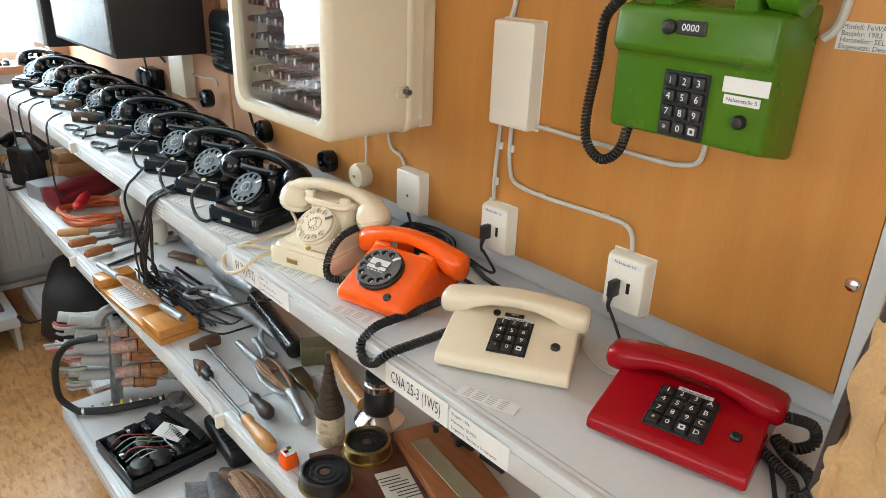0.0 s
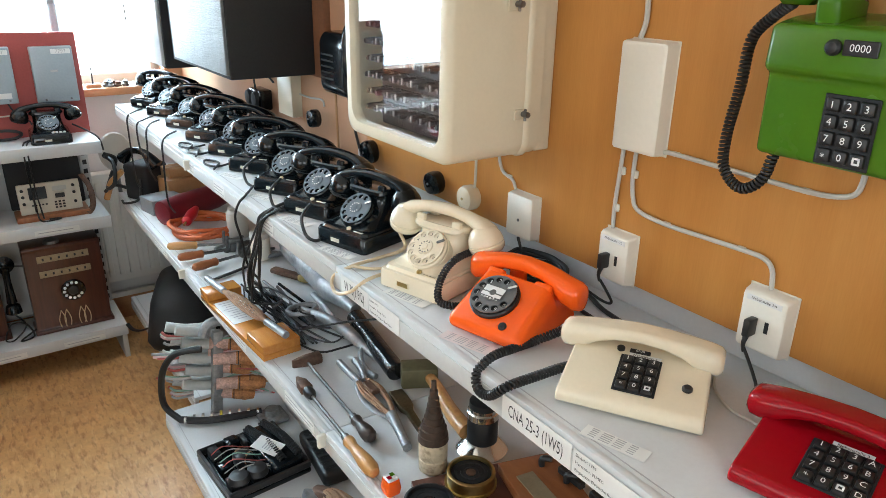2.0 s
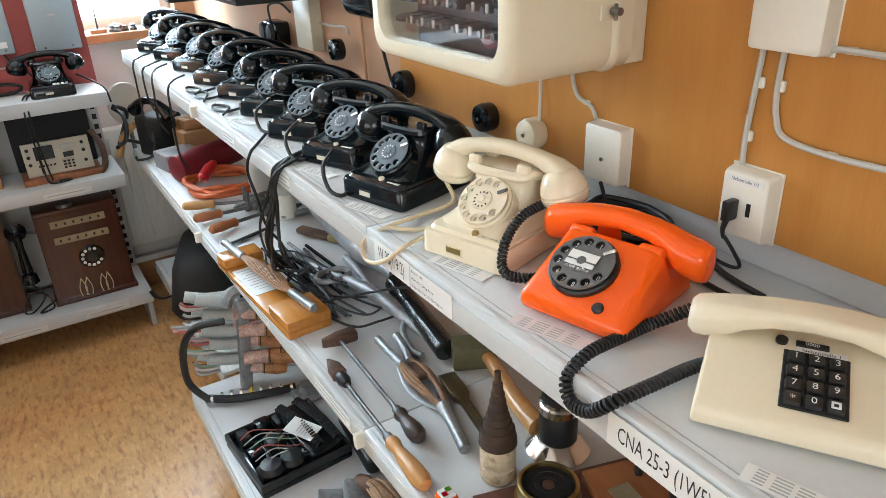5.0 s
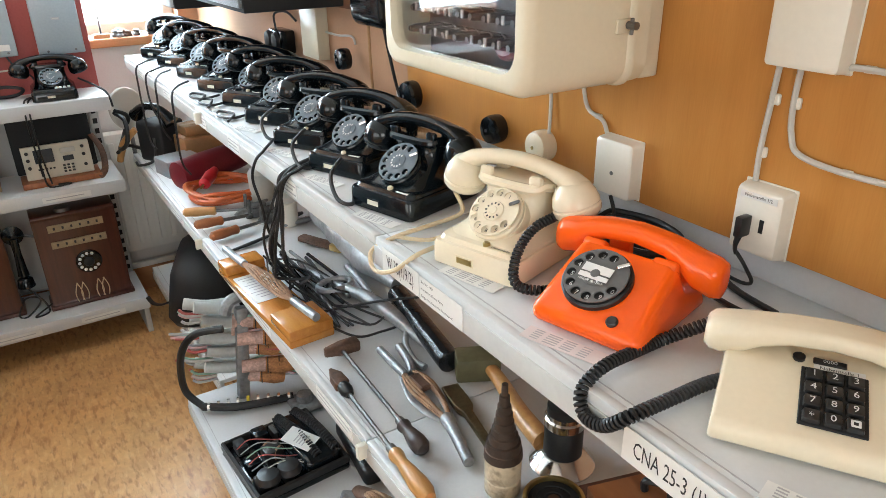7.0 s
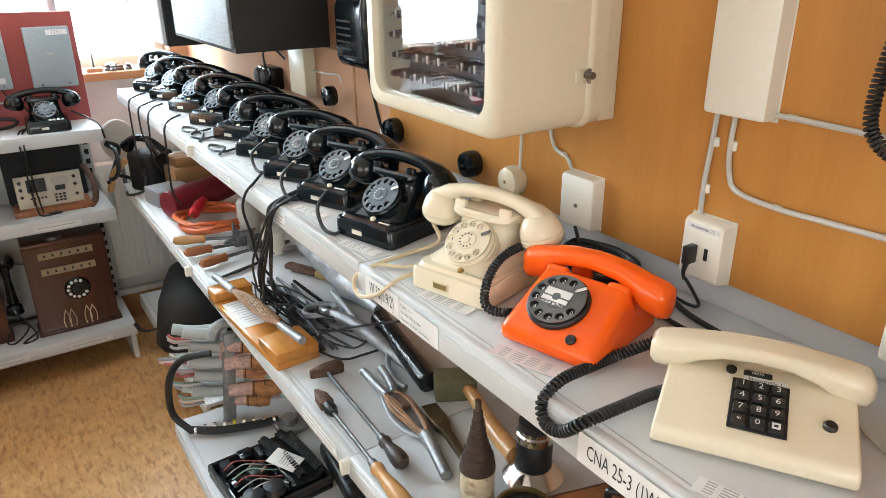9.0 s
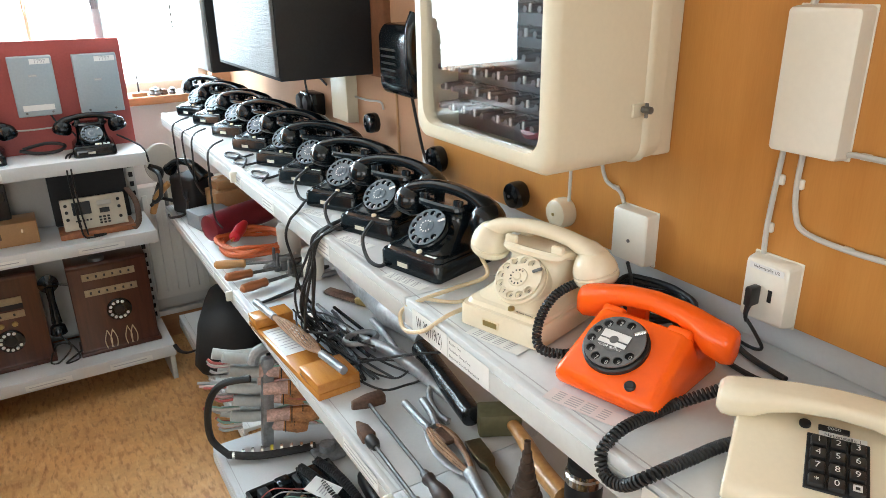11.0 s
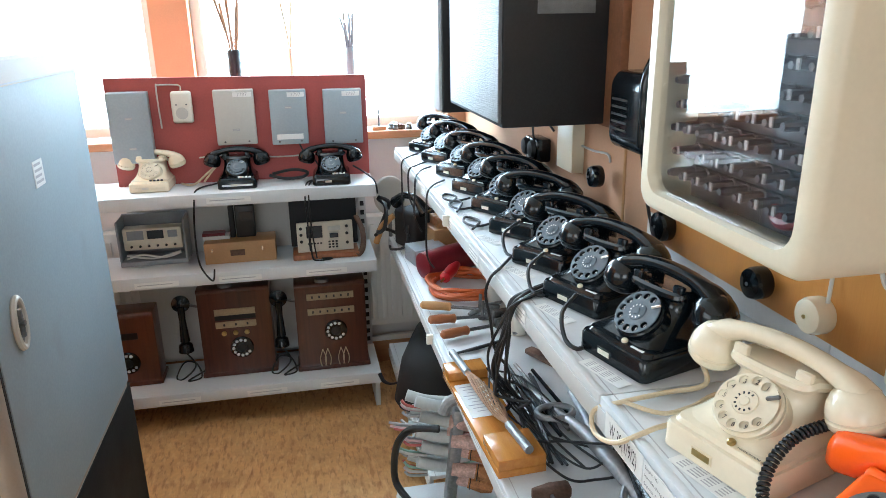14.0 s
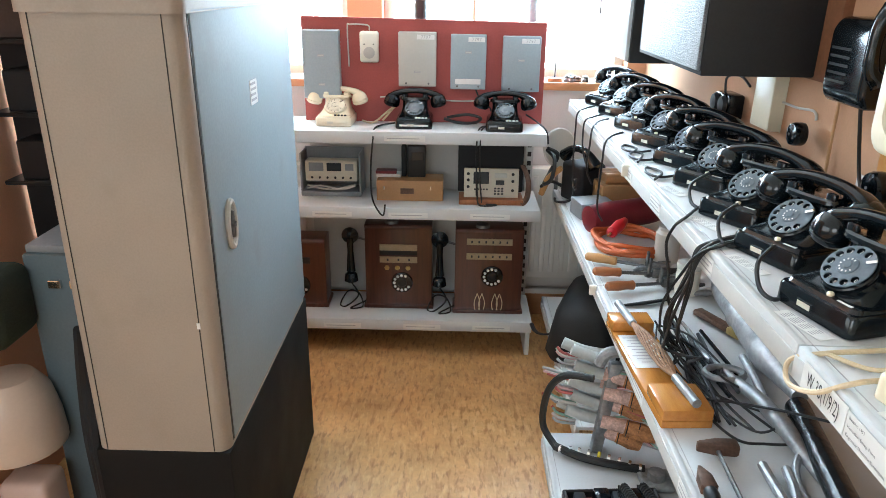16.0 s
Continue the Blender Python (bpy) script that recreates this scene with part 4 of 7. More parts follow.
cable("wall_cable", [(0.9, 0.829, 1.196), (0.9, 0.83, 1.16), (0.9, 0.826, 1.13), (0.9, 0.813, 1.112), (0.9, 0.764, 1.106), (0.9, 0.7, 1.107), (0.9, 0.649, 1.108), (0.9, 0.618, 1.107), (0.9, 0.604, 1.096), (0.9, 0.6, 1.072)], 0.0036, M_GREYBOX, GL, "cable", GC, 10)
cable("wall_cable", [(0.9, 0.782, 1.203), (0.9, 0.765, 1.204), (0.9, 0.68, 1.202), (0.9, 0.584, 1.2), (0.9, 0.548, 1.203), (0.9, 0.53, 1.212), (0.9, 0.526, 1.235)], 0.0036, M_GREYBOX, GL, "cable", GC, 10)
cable("wall_cable", [(0.9, 0.425, 1.36), (0.9, 0.412, 1.38), (0.9, 0.408, 1.45)], 0.005, M_GREYBOX, GL, "cable", GC)
cable("wall_cable", [(0.9, 1.13, 1.17), (0.9, 1.13, 1.13), (0.9, 1.118, 1.1), (0.9, 1.09, 1.09), (0.9, 1.08, 1.075)], 0.0032, M_GREYBOX, GL, "cable", GC)
cable("wall_cable", [(0.9, 1.2, 1.17), (0.9, 1.195, 1.1), (0.895, 1.19, 1.05)], 0.003, M_GREYBOX, GL, "cable", GC)
for yy, zz, up in ((0.853, 1.165, 1), (0.857, 1.108, 1), (0.83, 1.165, 1), (0.764, 1.106, 0), (0.649, 1.108, 0), (0.765, 1.204, 0), (0.584, 1.2, 0), (1.1, 1.093, 0)):
    c = part("cable_clip", box((0.006, 0.013, 0.0075), (-0.003, 0, -0.004), 0.0015, 1, pose(0, 0, 0, 0 if not up else 90, 0, 0)), M_BOX_WHITE)
    c.matrix_world = at(WX, yy, zz)
    tagged(c, "small white nail-in cable clip on the panel", "cable clip", "cable clips")

# round bell capsules
for yy, zz, mt, r, nm in ((1.322, 1.028, M_BAKELITE, 0.026, "round black bakelite wall rosette"), (1.205, 1.028, M_CREAM, 0.027, "round cream wall rosette"), (1.885, 1.062, M_BAKELITE, 0.026, "round black bakelite wall rosette"), (1.59, 1.035, M_BAKELITE, 0.03, "round black bakelite wall rosette")):
    p = thing("wall_rosette", at(WX, yy, zz, -90, 90), nm, "wall rosette", "round wall rosettes")
    part("cap", lathe([(r * 0.95, 0), (r, 0.004), (r, 0.02), (r * 0.9, 0.027), (r * 0.5, 0.03), (r * 0.2, 0.031)], 28), mt, p)
    part("screw", lathe([(0.003, 0.0305), (0.003, 0.0325)], 12), M_BRASS if mt == M_CREAM else M_STEEL, p)

# info sticker beside the green set
st = part("info_label", slab(0.9035, 0.905, 0.335, 0.414, 1.352, 1.378), M_PAPER)
tagged(st, "printed white paper label on the wooden panel", "label")
for i, s in enumerate(("Modell: FeWAp 75", "Baujahr: 1983", "Hersteller: SEL Stuttgart", "Eingesetzt: Deutsche")):
    text(s, 0.0075, at(0.9032, 0.411, 1.3735 - i * 0.0061, -90, 90), M_INK, st, "lettering", "LEFT")

# ---- steel relay box with glazed door ----
rb = thing("relay_box", at(0.905, 1.16, 1.156, -90), "cream enamelled steel relay box with a glazed door", "cabinet")


def frame_box(w, h, d0, d1, r, inset, zc):
    """A pressed tray: rounded rectangle walls between depths with an open window of the given inset."""
    outer0 = [(x, -d0, z + zc) for x, z in rrect(w, h, r, 6)]
    outer1 = [(x, -(d1 - 0.012), z + zc) for x, z in rrect(w, h, r, 6)]
    outer2 = [(x, -(d1 - 0.003), z + zc) for x, z in rrect(w - 0.008, h - 0.008, r, 6)]
    outer3 = [(x, -d1, z + zc) for x, z in rrect(w - 0.024, h - 0.024, r, 6)]
    inner0 = [(x, -d1, z + zc) for x, z in rrect(w - 2 * inset, h - 2 * inset, 0.03, 6)]
    inner1 = [(x, -(d1 - 0.01), z + zc) for x, z in rrect(w - 2 * inset - 0.004, h - 2 * inset - 0.004, 0.03, 6)]
    inner2 = [(x, -(d1 - 0.02), z + zc) for x, z in rrect(w - 2 * inset - 0.002, h - 2 * inset - 0.002, 0.03, 6)]
    return loft([outer0, outer1, outer2, outer3, inner0, inner1, inner2], None, False)


RH, RW = 0.62, 0.354
part("back_box", wedge([(0, 0.004), (0, RH), (-0.035, RH), (-0.035, 0.004)], RW - 0.02, 0.004), M_STEEL_CREAM, rb)
dr = part("door", frame_box(RW, RH, 0.036, 0.23, 0.03, 0.026, RH / 2), M_STEEL_CREAM, rb, "", 60)
part("door_rib", frame_box(RW + 0.006, RH + 0.006, 0.06, 0.078, 0.03, 0.01, RH / 2), M_STEEL_CREAM, dr, "", 60)
gl = part("glass_pane", box((RW - 0.056, 0.003, RH - 0.056), (0, -0.218, 0.028)), M_GLASS, dr, "clear window glass")
gl.visible_shadow = False
part("back_sheet", box((RW - 0.02, 0.002, RH - 0.02), (0, -0.15, 0.01)), M_COIL, rb)
for zz, dd in ((0.067, 0.084), (0.243, 0.108)):
    lt = part("latch", box((0.024, 0.004, 0.018), (0, 0, 0), 0.001, 1), M_STEEL_CREAM, rb, "nickel latch with wing nut")
    lt.matrix_local = Matrix.Translation((RW / 2 + 0.002, -dd, zz)) @ pose(0, 0, 0, 0, 0, 90)
    part("wing_nut", add(lathe([(0.005, 0), (0.005, 0.014)], 10, Matrix.Translation((0.002, -0.006, 0.011)) @ pose(0, 0, 0, 90, 0, 0)), box((0.004, 0.005, 0.02), (0.002, -0.012, 0.0), 0.001, 1)), M_STEEL, lt)
# relays inside: close rows of small coils with pale tags
M_TAG = mat("relay_tag", (0.3, 0.27, 0.27), 0.6, 0, 0.5, 40, 200, 0.1)
for j in range(13):
    zr = 0.045 + j * 0.031
    rl = part("relay_strip", box((RW - 0.05, 0.012, 0.012), (0, -0.158, zr), 0.002, 1), M_COIL, rb)
    for i in range(10):
        xx = -RW / 2 + 0.034 + i * 0.0305 + (0.008 if j % 2 else 0)
        part("relay", lathe([(0.0085, 0), (0.0085, 0.002), (0.0065, 0.003), (0.006, 0.034), (0.0045, 0.036), (0.0045, 0.039), (0.001, 0.039)], 8, Matrix.Translation((xx, -0.163, zr + 0.006)) @ pose(0, 0, 0, 90, 0, 0)), M_COIL, rl)
        if (i * 7 + j * 5) % 4:
            part("tag", box((0.005, 0.002, 0.011), (xx + 0.009, -0.2, zr + 0.002)), M_TAG, rl)
part("wire_loom", tube([(0.06, -0.185, 0.05), (0.08, -0.19, 0.04), (0.1, -0.188, 0.045), (0.115, -0.18, 0.06)], 0.008, 8, 6), M_MAROON, rb)

# ---- black case on the far wall with textured front ----
def relief(name, color, rough):
    m = mat(name, color, rough, 0, 0.2, 8, 60, 0)
    n, l = m.node_tree.nodes, m.node_tree.links
    w, b, tc = n.new("ShaderNodeTexWave"), n.new("ShaderNodeBump"), [x for x in n if x.type == "TEX_COORD"][0]
    w.wave_type, w.bands_direction = "BANDS", "Z"
    w.inputs["Scale"].default_value, w.inputs["Distortion"].default_value, w.inputs["Detail Scale"].default_value = 26, 9, 6
    l.new(tc.outputs["Object"], w.inputs[0])
    b.inputs["Strength"].default_value, b.inputs["Distance"].default_value = 0.7, 0.004
    l.new(w.outputs[1], b.inputs["Height"])
    l.new(b.outputs[0], n["Principled BSDF"].inputs["Normal"])
    return m


M_CLOTH = relief("woven_silver_cloth", (0.17, 0.185, 0.2), 0.46)
sp = thing("loudspeaker_cabinet", Matrix(), "large black wall cabinet with a woven textured front", "loudspeaker")
part("case", slab(0.69, 0.912, 1.9, 2.4, 1.17, 1.75, 0.004), M_BLACK_MATT, sp)
part("front_cloth", slab(0.682, 0.691, 1.905, 2.36, 1.18, 1.74, 0.003), M_CLOTH, sp, "woven silver-grey front cloth")
part("side_grille", slab(0.76, 0.88, 1.896, 1.901, 1.392, 1.47, 0.001), M_CLOTH, sp)
# this bracket is a strip coloured as the wall in the case's shadow
part("bracket", slab(0.912, 0.932, 1.84, 2.3, 1.165, 1.7, 0.002), mat("shaded_wall_brown", (0.2, 0.085, 0.04), 0.6, 0, 0.2, 8, 120, 0.2), sp, "dark brown strip standing for the shaded wall")
s2 = thing("wall_cabinet", Matrix(), "dark cabinet near the window, glossy front paled for its light", "cabinet")
part("case", slab(0.69, 0.93, 2.5, 2.9, 1.13, 1.75, 0.004), M_BLACK_MATT, s2)
# window light on the front is put into its pale colour
part("front", slab(0.68, 0.691, 2.51, 2.89, 1.135, 1.74, 0.003), mat("window_lit_front", (0.6, 0.65, 0.68), 0.2, 0, 0.03), s2, "glossy front panel coloured pale for window light")

# black wall set behind the relay box
bw = thing("wall_telephone", at(0.93, 1.695, 1.15, -90), "black bakelite wall telephone on the far wall", "telephone")
part("body", wedge([(0, 0.0), (-0.07, 0.0), (-0.082, 0.02), (-0.082, 0.135), (-0.068, 0.158), (0, 0.158)], 0.145, 0.018, 0.0, 4), M_BAKELITE, bw, "", 60)
part("handset", tube([(0.066, -0.052, 0.05), (0.066, -0.068, 0.07), (0.066, -0.072, 0.11), (0.066, -0.068, 0.15), (0.066, -0.052, 0.175)], [0.02, 0.014, 0.012, 0.014, 0.02], 14, 6), M_BAKELITE, bw)
for i in range(5):
    part("sound_slot", box((0.07, 0.002, 0.005), (-0.02, -0.083, 0.04 + i * 0.015), 0.0008, 1), M_SLOT, bw)
part("cord", tube([(0.04, -0.06, 0.02), (0.03, -0.04, -0.06), (0.02, -0.02, -0.13), (0.05, -0.02, -0.17)], 0.004, 6, 6), M_RUBBER, bw)
cable("wall_cable", [(0.92, 1.805, 1.19), (0.92, 1.805, 1.08), (0.92, 1.8, 0.98)], 0.0035, M_TAN, "brown surface cable on the salmon wall", "cable")
db = wall_box("distribution_box", 2.04, 2.14, 1.035, 1.16, 0.03, M_STEEL_CREAM, "aged ivory distribution box on the salmon wall", "junction box", 0.002, 0.98, 0.93)
cable("wall_cable", [(0.925, 2.04, 1.1), (0.925, 1.97, 1.1), (0.925, 1.9, 1.105), (0.925, 1.885, 1.09)], 0.003, M_GREYBOX, "grey surface cable on the salmon wall", "cable")
pb = thing("wall_bell", at(0.93, 2.3, 1.02, -90), "black bakelite bell box on the wall", "bell")
part("case", box((0.1, 0.05, 0.07), (0, -0.025, 0), 0.008, 2), M_BAKELITE, pb)
for s in (-1, 1):
    part("gong", lathe([(0.004, 0.012), (0.022, 0.01), (0.028, 0.0)], 20, Matrix.Translation((s * 0.03, -0.052, 0.04)) @ pose(0, 0, 0, 90, 0, 0)), M_BLACK, pb)
part("lead", tube([(-0.03, -0.03, 0.07), (-0.03, -0.03, 0.11), (0.03, -0.015, 0.12), (0.09, -0.01, 0.1)], 0.0035, 6, 6), M_RUBBER, pb)


# ---- steel street cabinet on its plinth ----
cab = thing("steel_cabinet", Matrix(), "tall beige steel cabinet with a blue-grey door on a dark plinth", "cabinet")
CX, CY0, CY1, CZ0, CZ1 = -0.217, 1.615, 2.335, 0.47, 1.285
hw, hd = 0.5, (CY1 - CY0)
part("plinth", slab(-0.48, CX + 0.002, CY0 - 0.002, CY1 + 0.002, 0.0, CZ0, 0.003), M_PLINTH, cab, "dark brown plinth")
bm = stack([(CZ0 * U, 0.262 * U, hd * U, 0.028, (CX - 0.131) * U, (CY0 + CY1) / 2 * U), (CZ1 * U, 0.262 * U, hd * U, 0.028, (CX - 0.131) * U, (CY0 + CY1) / 2 * U)], 6)
part("body", bm, M_CAB_BEIGE, cab)
bm = stack([(CZ1 * U, 0.272 * U, (hd + 0.012) * U, 0.03, (CX - 0.131) * U, (CY0 + CY1) / 2 * U), ((CZ1 + 0.043) * U, 0.272 * U, (hd + 0.012) * U, 0.03, (CX - 0.131) * U, (CY0 + CY1) / 2 * U), ((CZ1 + 0.049) * U, 0.262 * U, hd * U, 0.03, (CX - 0.131) * U, (CY0 + CY1) / 2 * U)], 6)
part("lid", bm, M_CAB_BEIGE, cab, "pressed steel lid")
door = part("door", slab(CX - 0.004, CX + 0.003, CY0 + 0.035, CY1 - 0.01, CZ0 + 0.012, CZ1 + 0.001, 0.003), M_CAB_BLUE, cab, "blue-grey enamelled door")
part("door_gap", slab(CX - 0.002, CX + 0.0008, CY0 + 0.027, CY0 + 0.0345, CZ0 + 0.01, CZ1), M_SLOT, cab)
part("door_seal", slab(CX - 0.003, CX + 0.005, CY0 + 0.035, CY1 - 0.01, CZ1 + 0.0015, CZ1 + 0.006, 0.001), M_CASE_GREY, cab, "dark rim along the top of the door")
part("corner_seam", slab(CX - 0.03, CX - 0.0285, CY0 - 0.0012, CY0 + 0.004, CZ0 + 0.002, CZ1), M_SLOT, cab)
part("corner_seam", slab(CX - 0.24, CX - 0.2388, CY0 - 0.0012, CY0 + 0.004, CZ0 + 0.002, CZ1), M_SLOT, cab)
ring = [(0.024 * math.cos(t * math.pi / 8), 0.05 * math.sin(t * math.pi / 8), 0) for t in range(17)]
hp = part("handle_plate", tube([Vector(p) for p in ring], 0.007, 8, 4), M_GREYBOX, door, "oval grey handle ring")
hp.matrix_local = at(CX + 0.006, 1.742, 0.9) @ pose(0, 0, 0, 90, 0, 90)
part("handle_recess", lathe([(0.021, -0.004), (0.021, -0.001)], 24, Matrix.Diagonal((1, 2.1, 1, 1))), M_CASE_GREY, hp)
lv = part("handle_lever", box((0.009, 0.06, 0.012), (0, 0, -0.004), 0.004, 2), M_STEEL, hp)
lk = part("lock", lathe([(0.006, 0), (0.006, 0.01)], 14), M_STEEL, hp)
ck = part("sticker", slab(CX + 0.0032, CX + 0.0042, 1.945, 1.997, 1.09, 1.14), M_PAPER, door, "small printed sticker")
for i in range(4):
    part("print_bar", slab(CX + 0.0042, CX + 0.0047, 1.95, 1.99 - 0.006 * (i % 2), 1.097 + i * 0.011, 1.102 + i * 0.011), M_INK_FAINT, ck)
part("chip_mark", slab(CX - 0.033, CX - 0.027, CY0 - 0.0016, CY0, 0.74, 0.752), M_PAPER, cab)

# ---- things on the window shelf ----
for x, nm, mt, keys, wh in ((-0.212, "cream rotary dial telephone with keys on the window shelf", M_CREAM, True, M_INK), (0.068, "black rotary dial telephone with white line keys and front strip", M_BAKELITE, "strip", M_WHITE), (0.382, "black rotary dial telephone with white line keys", M_BAKELITE, True, M_WHITE)):
    yy = {-0.212: 2.99, 0.068: 2.965, 0.382: 2.94}[x]
    w48(at(x, yy, 0.857, {-0.212: -2, 0.068: 0, 0.382: -3}[x]), mt, mt, M_DIAL if mt == M_BAKELITE else M_CREAM, wh, M_DIAL if mt == M_BAKELITE else M_CREAM, M_CHROME, nm, "", None, keys)


def board_box(x0, x1, z0, z1, d, material, label, num, slot, extra=None):
    p = thing("terminal_box", at((x0 + x1) / 2, 3.03, z0), label, "terminal box", "boxes on the red board")
    w, h = (x1 - x0) * U, (z1 - z0) * U
    part("cover", wedge([(0, 0), (-d, 0.002), (-d, h - 0.002), (0, h)], w, 0.004), material, p)
    if num:
        c = part("number_plate", box((w * 0.46, 0.0008, 0.018), (w * 0.22, -d - 0.0006, h - 0.028)), M_PAPER, p)
        text("7797", 0.019, Matrix.Translation((w * 0.22, -d - 0.0014, h - 0.0195)) @ pose(0, 0, 0, 90, 0, 0), M_INK_FAINT, c)
    for sz in slot:
        b = part("badge", box((0.026, 0.0012, 0.009), (0, -d - 0.0008, h * sz)), M_INK_FAINT, p)
        part("badge_bar", box((0.02, 0.0006, 0.003), (0, -d - 0.0016, h * sz + 0.003)), M_GREYBOX, b)
    for s in (-1, 1):
        part("screw", lathe([(0.004, 0), (0.004, 0.0015), (0.002, 0.002)], 12, Matrix.Translation((s * w * 0.3, -d, 0.014)) @ pose(0, 0, 0, 90, 0, 0)), M_STEEL, p)
    if extra:
        part("name_strip", box((w * 0.72, 0.0008, 0.02), (0, -d - 0.0006, 0.022)), M_PAPER, p)
    return p


board_box(-0.325, -0.197, 0.94, 1.175, 0.045, M_GREY_METAL, "blue-grey enamelled steel terminal box", False, (0.62, 0.2))
board_box(0.008, 0.14, 0.985, 1.172, 0.03, M_GREYBOX, "light grey steel terminal box with number plate", True, (0.26,))
board_box(0.19, 0.314, 0.978, 1.166, 0.03, M_GREY_METAL, "blue-grey steel terminal box with number plate", True, (0.66,), True)
board_box(0.371, 0.503, 0.972, 1.163, 0.03, M_GREY_METAL, "blue-grey steel terminal box with number plate", True, (0.55,))
rd = thing("wall_ringer", at(-0.094, 3.03, 1.064), "white plastic ringer with round grille on the red board", "ringer")
part("cover", wedge([(0, 0), (-0.028, 0.004), (-0.03, 0.118), (0, 0.122)], 0.074, 0.01), M_BOX_WHITE, rd, "", 60)
part("grille", lathe([(0.022, 0), (0.022, 0.003), (0.018, 0.004)], 22, Matrix.Translation((0.0, -0.029, 0.04)) @ pose(0, 0, 0, 90, 0, 0)), M_GREYBOX, rd)
for s in (-1, 1):
    part("screw", lathe([(0.003, 0), (0.003, 0.002)], 10, Matrix.Translation((s * 0.018, -0.029, 0.072)) @ pose(0, 0, 0, 90, 0, 0)), M_STEEL, rd)
for pts in ([(-0.094, 3.026, 1.173), (-0.1, 3.026, 1.19), (-0.16, 3.026, 1.192), (-0.17, 3.026, 1.18), (-0.168, 3.026, 1.05)], [(0.28, 3.02, 0.98), (0.3, 3.01, 0.94), (0.33, 3.0, 0.92), (0.34, 2.99, 0.9)], [(-0.06, 3.026, 0.945), (0.06, 3.026, 0.95), (0.2, 3.026, 0.935), (0.36, 3.026, 0.94)]):
    cable("board_wire", pts, 0.003, M_GREYBOX if pts[0][0] < 0.2 else M_RUBBER, "thin cable on the red board", "cable", "cables on the red board")

# instruments on the middle board
tb = thing("measuring_set", at(0.345, 2.955, 0.585), "portable measuring set in an open black case", "measuring instrument")
part("case", box((0.26, 0.12, 0.022), (0, 0, 0), 0.004, 2), M_HANDLE_RED, tb, "reddish leather lower case")
part("lid", box((0.27, 0.03, 0.2), (0, 0.075, 0.02), 0.006, 2, pose(0, 0, 0, -6, 0, 0)), M_BLACK_MATT, tb)
fc = part("panel", box((0.22, 0.02, 0.118), (0, -0.02, 0.022), 0.003, 2, pose(0, 0, 0, -8, 0, 0)), M_INSTR, tb, "cream front panel with display")
fm = Matrix.Translation((0, -0.034, 0.082)) @ pose(0, 0, 0, 82, 0, 0)
for nm, w, h, x, z, mt in (("screen", 0.062, 0.048, -0.042, 0.024, M_LENS), ("display", 0.05, 0.018, 0.036, 0.035, M_GREYBOX), ("display", 0.034, 0.018, 0.034, 0.006, M_LENS)):
    q = part(nm, box((w, h, 0.002), (0, 0, 0), 0.0008, 1), mt, fc)
    q.matrix_local = fm @ Matrix.Translation((x, z, 0))
for j in range(3):
    for i in range(3):
        q = part("key", box((0.009, 0.007, 0.003), (0, 0, 0), 0.001, 1), M_BLACK, fc)
        q.matrix_local = fm @ Matrix.Translation((0.015 + i * 0.014, -0.018 - j * 0.011, 0))
for x, z in ((-0.094, 0.04), (-0.094, 0.015), (-0.094, -0.012), (0.085, 0.04), (0.085, 0.012), (0.085, -0.025)):
    q = part("knob", lathe([(0.006, 0), (0.006, 0.006), (0.004, 0.008)], 14), M_BLACK, fc)
    q.matrix_local = fm @ Matrix.Translation((x, z, 0))
for i in range(5):
    q = part("jack", box((0.007, 0.006, 0.002), (0, 0, 0)), M_BLACK, fc)
    q.matrix_local = fm @ Matrix.Translation((-0.066 + i * 0.012, -0.022, 0))
part("strap", tube([(0.13, 0.05, 0.14), (0.15, 0.0, 0.09), (0.145, -0.04, 0.03), (0.12, -0.06, 0.006)], 0.012, 6, 6, None, 0.3), M_RUST, tb)
part("lead", tube([(-0.06, -0.05, 0.11), (-0.058, -0.07, 0.06), (-0.05, -0.075, 0.006), (0.0, -0.078, 0.004), (0.02, -0.065, 0.004), (-0.02, -0.06, 0.004)], 0.0035, 6, 6), M_RUBBER, tb)
bx = thing("wooden_box", at(0.05, 2.99, 0.585), "tan wooden instrument box with a latch", "box")
part("body", box((0.27, 0.12, 0.085), (0, 0, 0), 0.003, 2), M_TAN, bx)
part("latch_recess", box((0.055, 0.003, 0.024), (-0.01, -0.061, 0.03), 0.002, 1), M_RUST, bx)
for s in (-1, 1):
    part("clasp", box((0.007, 0.003, 0.016), (s * 0.095 - 0.01, -0.061, 0.046), 0.001, 1), M_CHROME, bx)
hm = thing("handheld_meter", at(0.072, 3.0, 0.585 + 0.0765), "black handheld meter standing on the tan box", "measuring instrument")
part("body", box((0.075, 0.035, 0.13), (0, 0, 0), 0.006, 2), M_BLACK, hm)
part("display", box((0.05, 0.002, 0.035), (0.004, -0.018, 0.07), 0.001, 1), M_LENS, hm)
part("lid", box((0.02, 0.03, 0.13), (-0.052, 0.004, 0), 0.004, 2), M_BLACK_MATT, hm)
pk = thing("paper_packet", at(-0.03, 3.0, 0.585 + 0.0765), "small packets with red and white print on the tan box", "packet")
part("packet", box((0.1, 0.05, 0.014), (0, 0, 0), 0.001, 1), M_PAPER, pk)
part("packet", box((0.085, 0.045, 0.012), (-0.01, 0, 0.014), 0.001, 1), M_MAROON, pk)
lv2 = thing("level_meter", at(-0.243, 3.03, 0.585), "grey cased level meter with white front", "measuring instrument")
part("tray", box((0.25, 0.12, 0.02), (0, 0, 0), 0.003, 2), M_CASE_GREY, lv2)
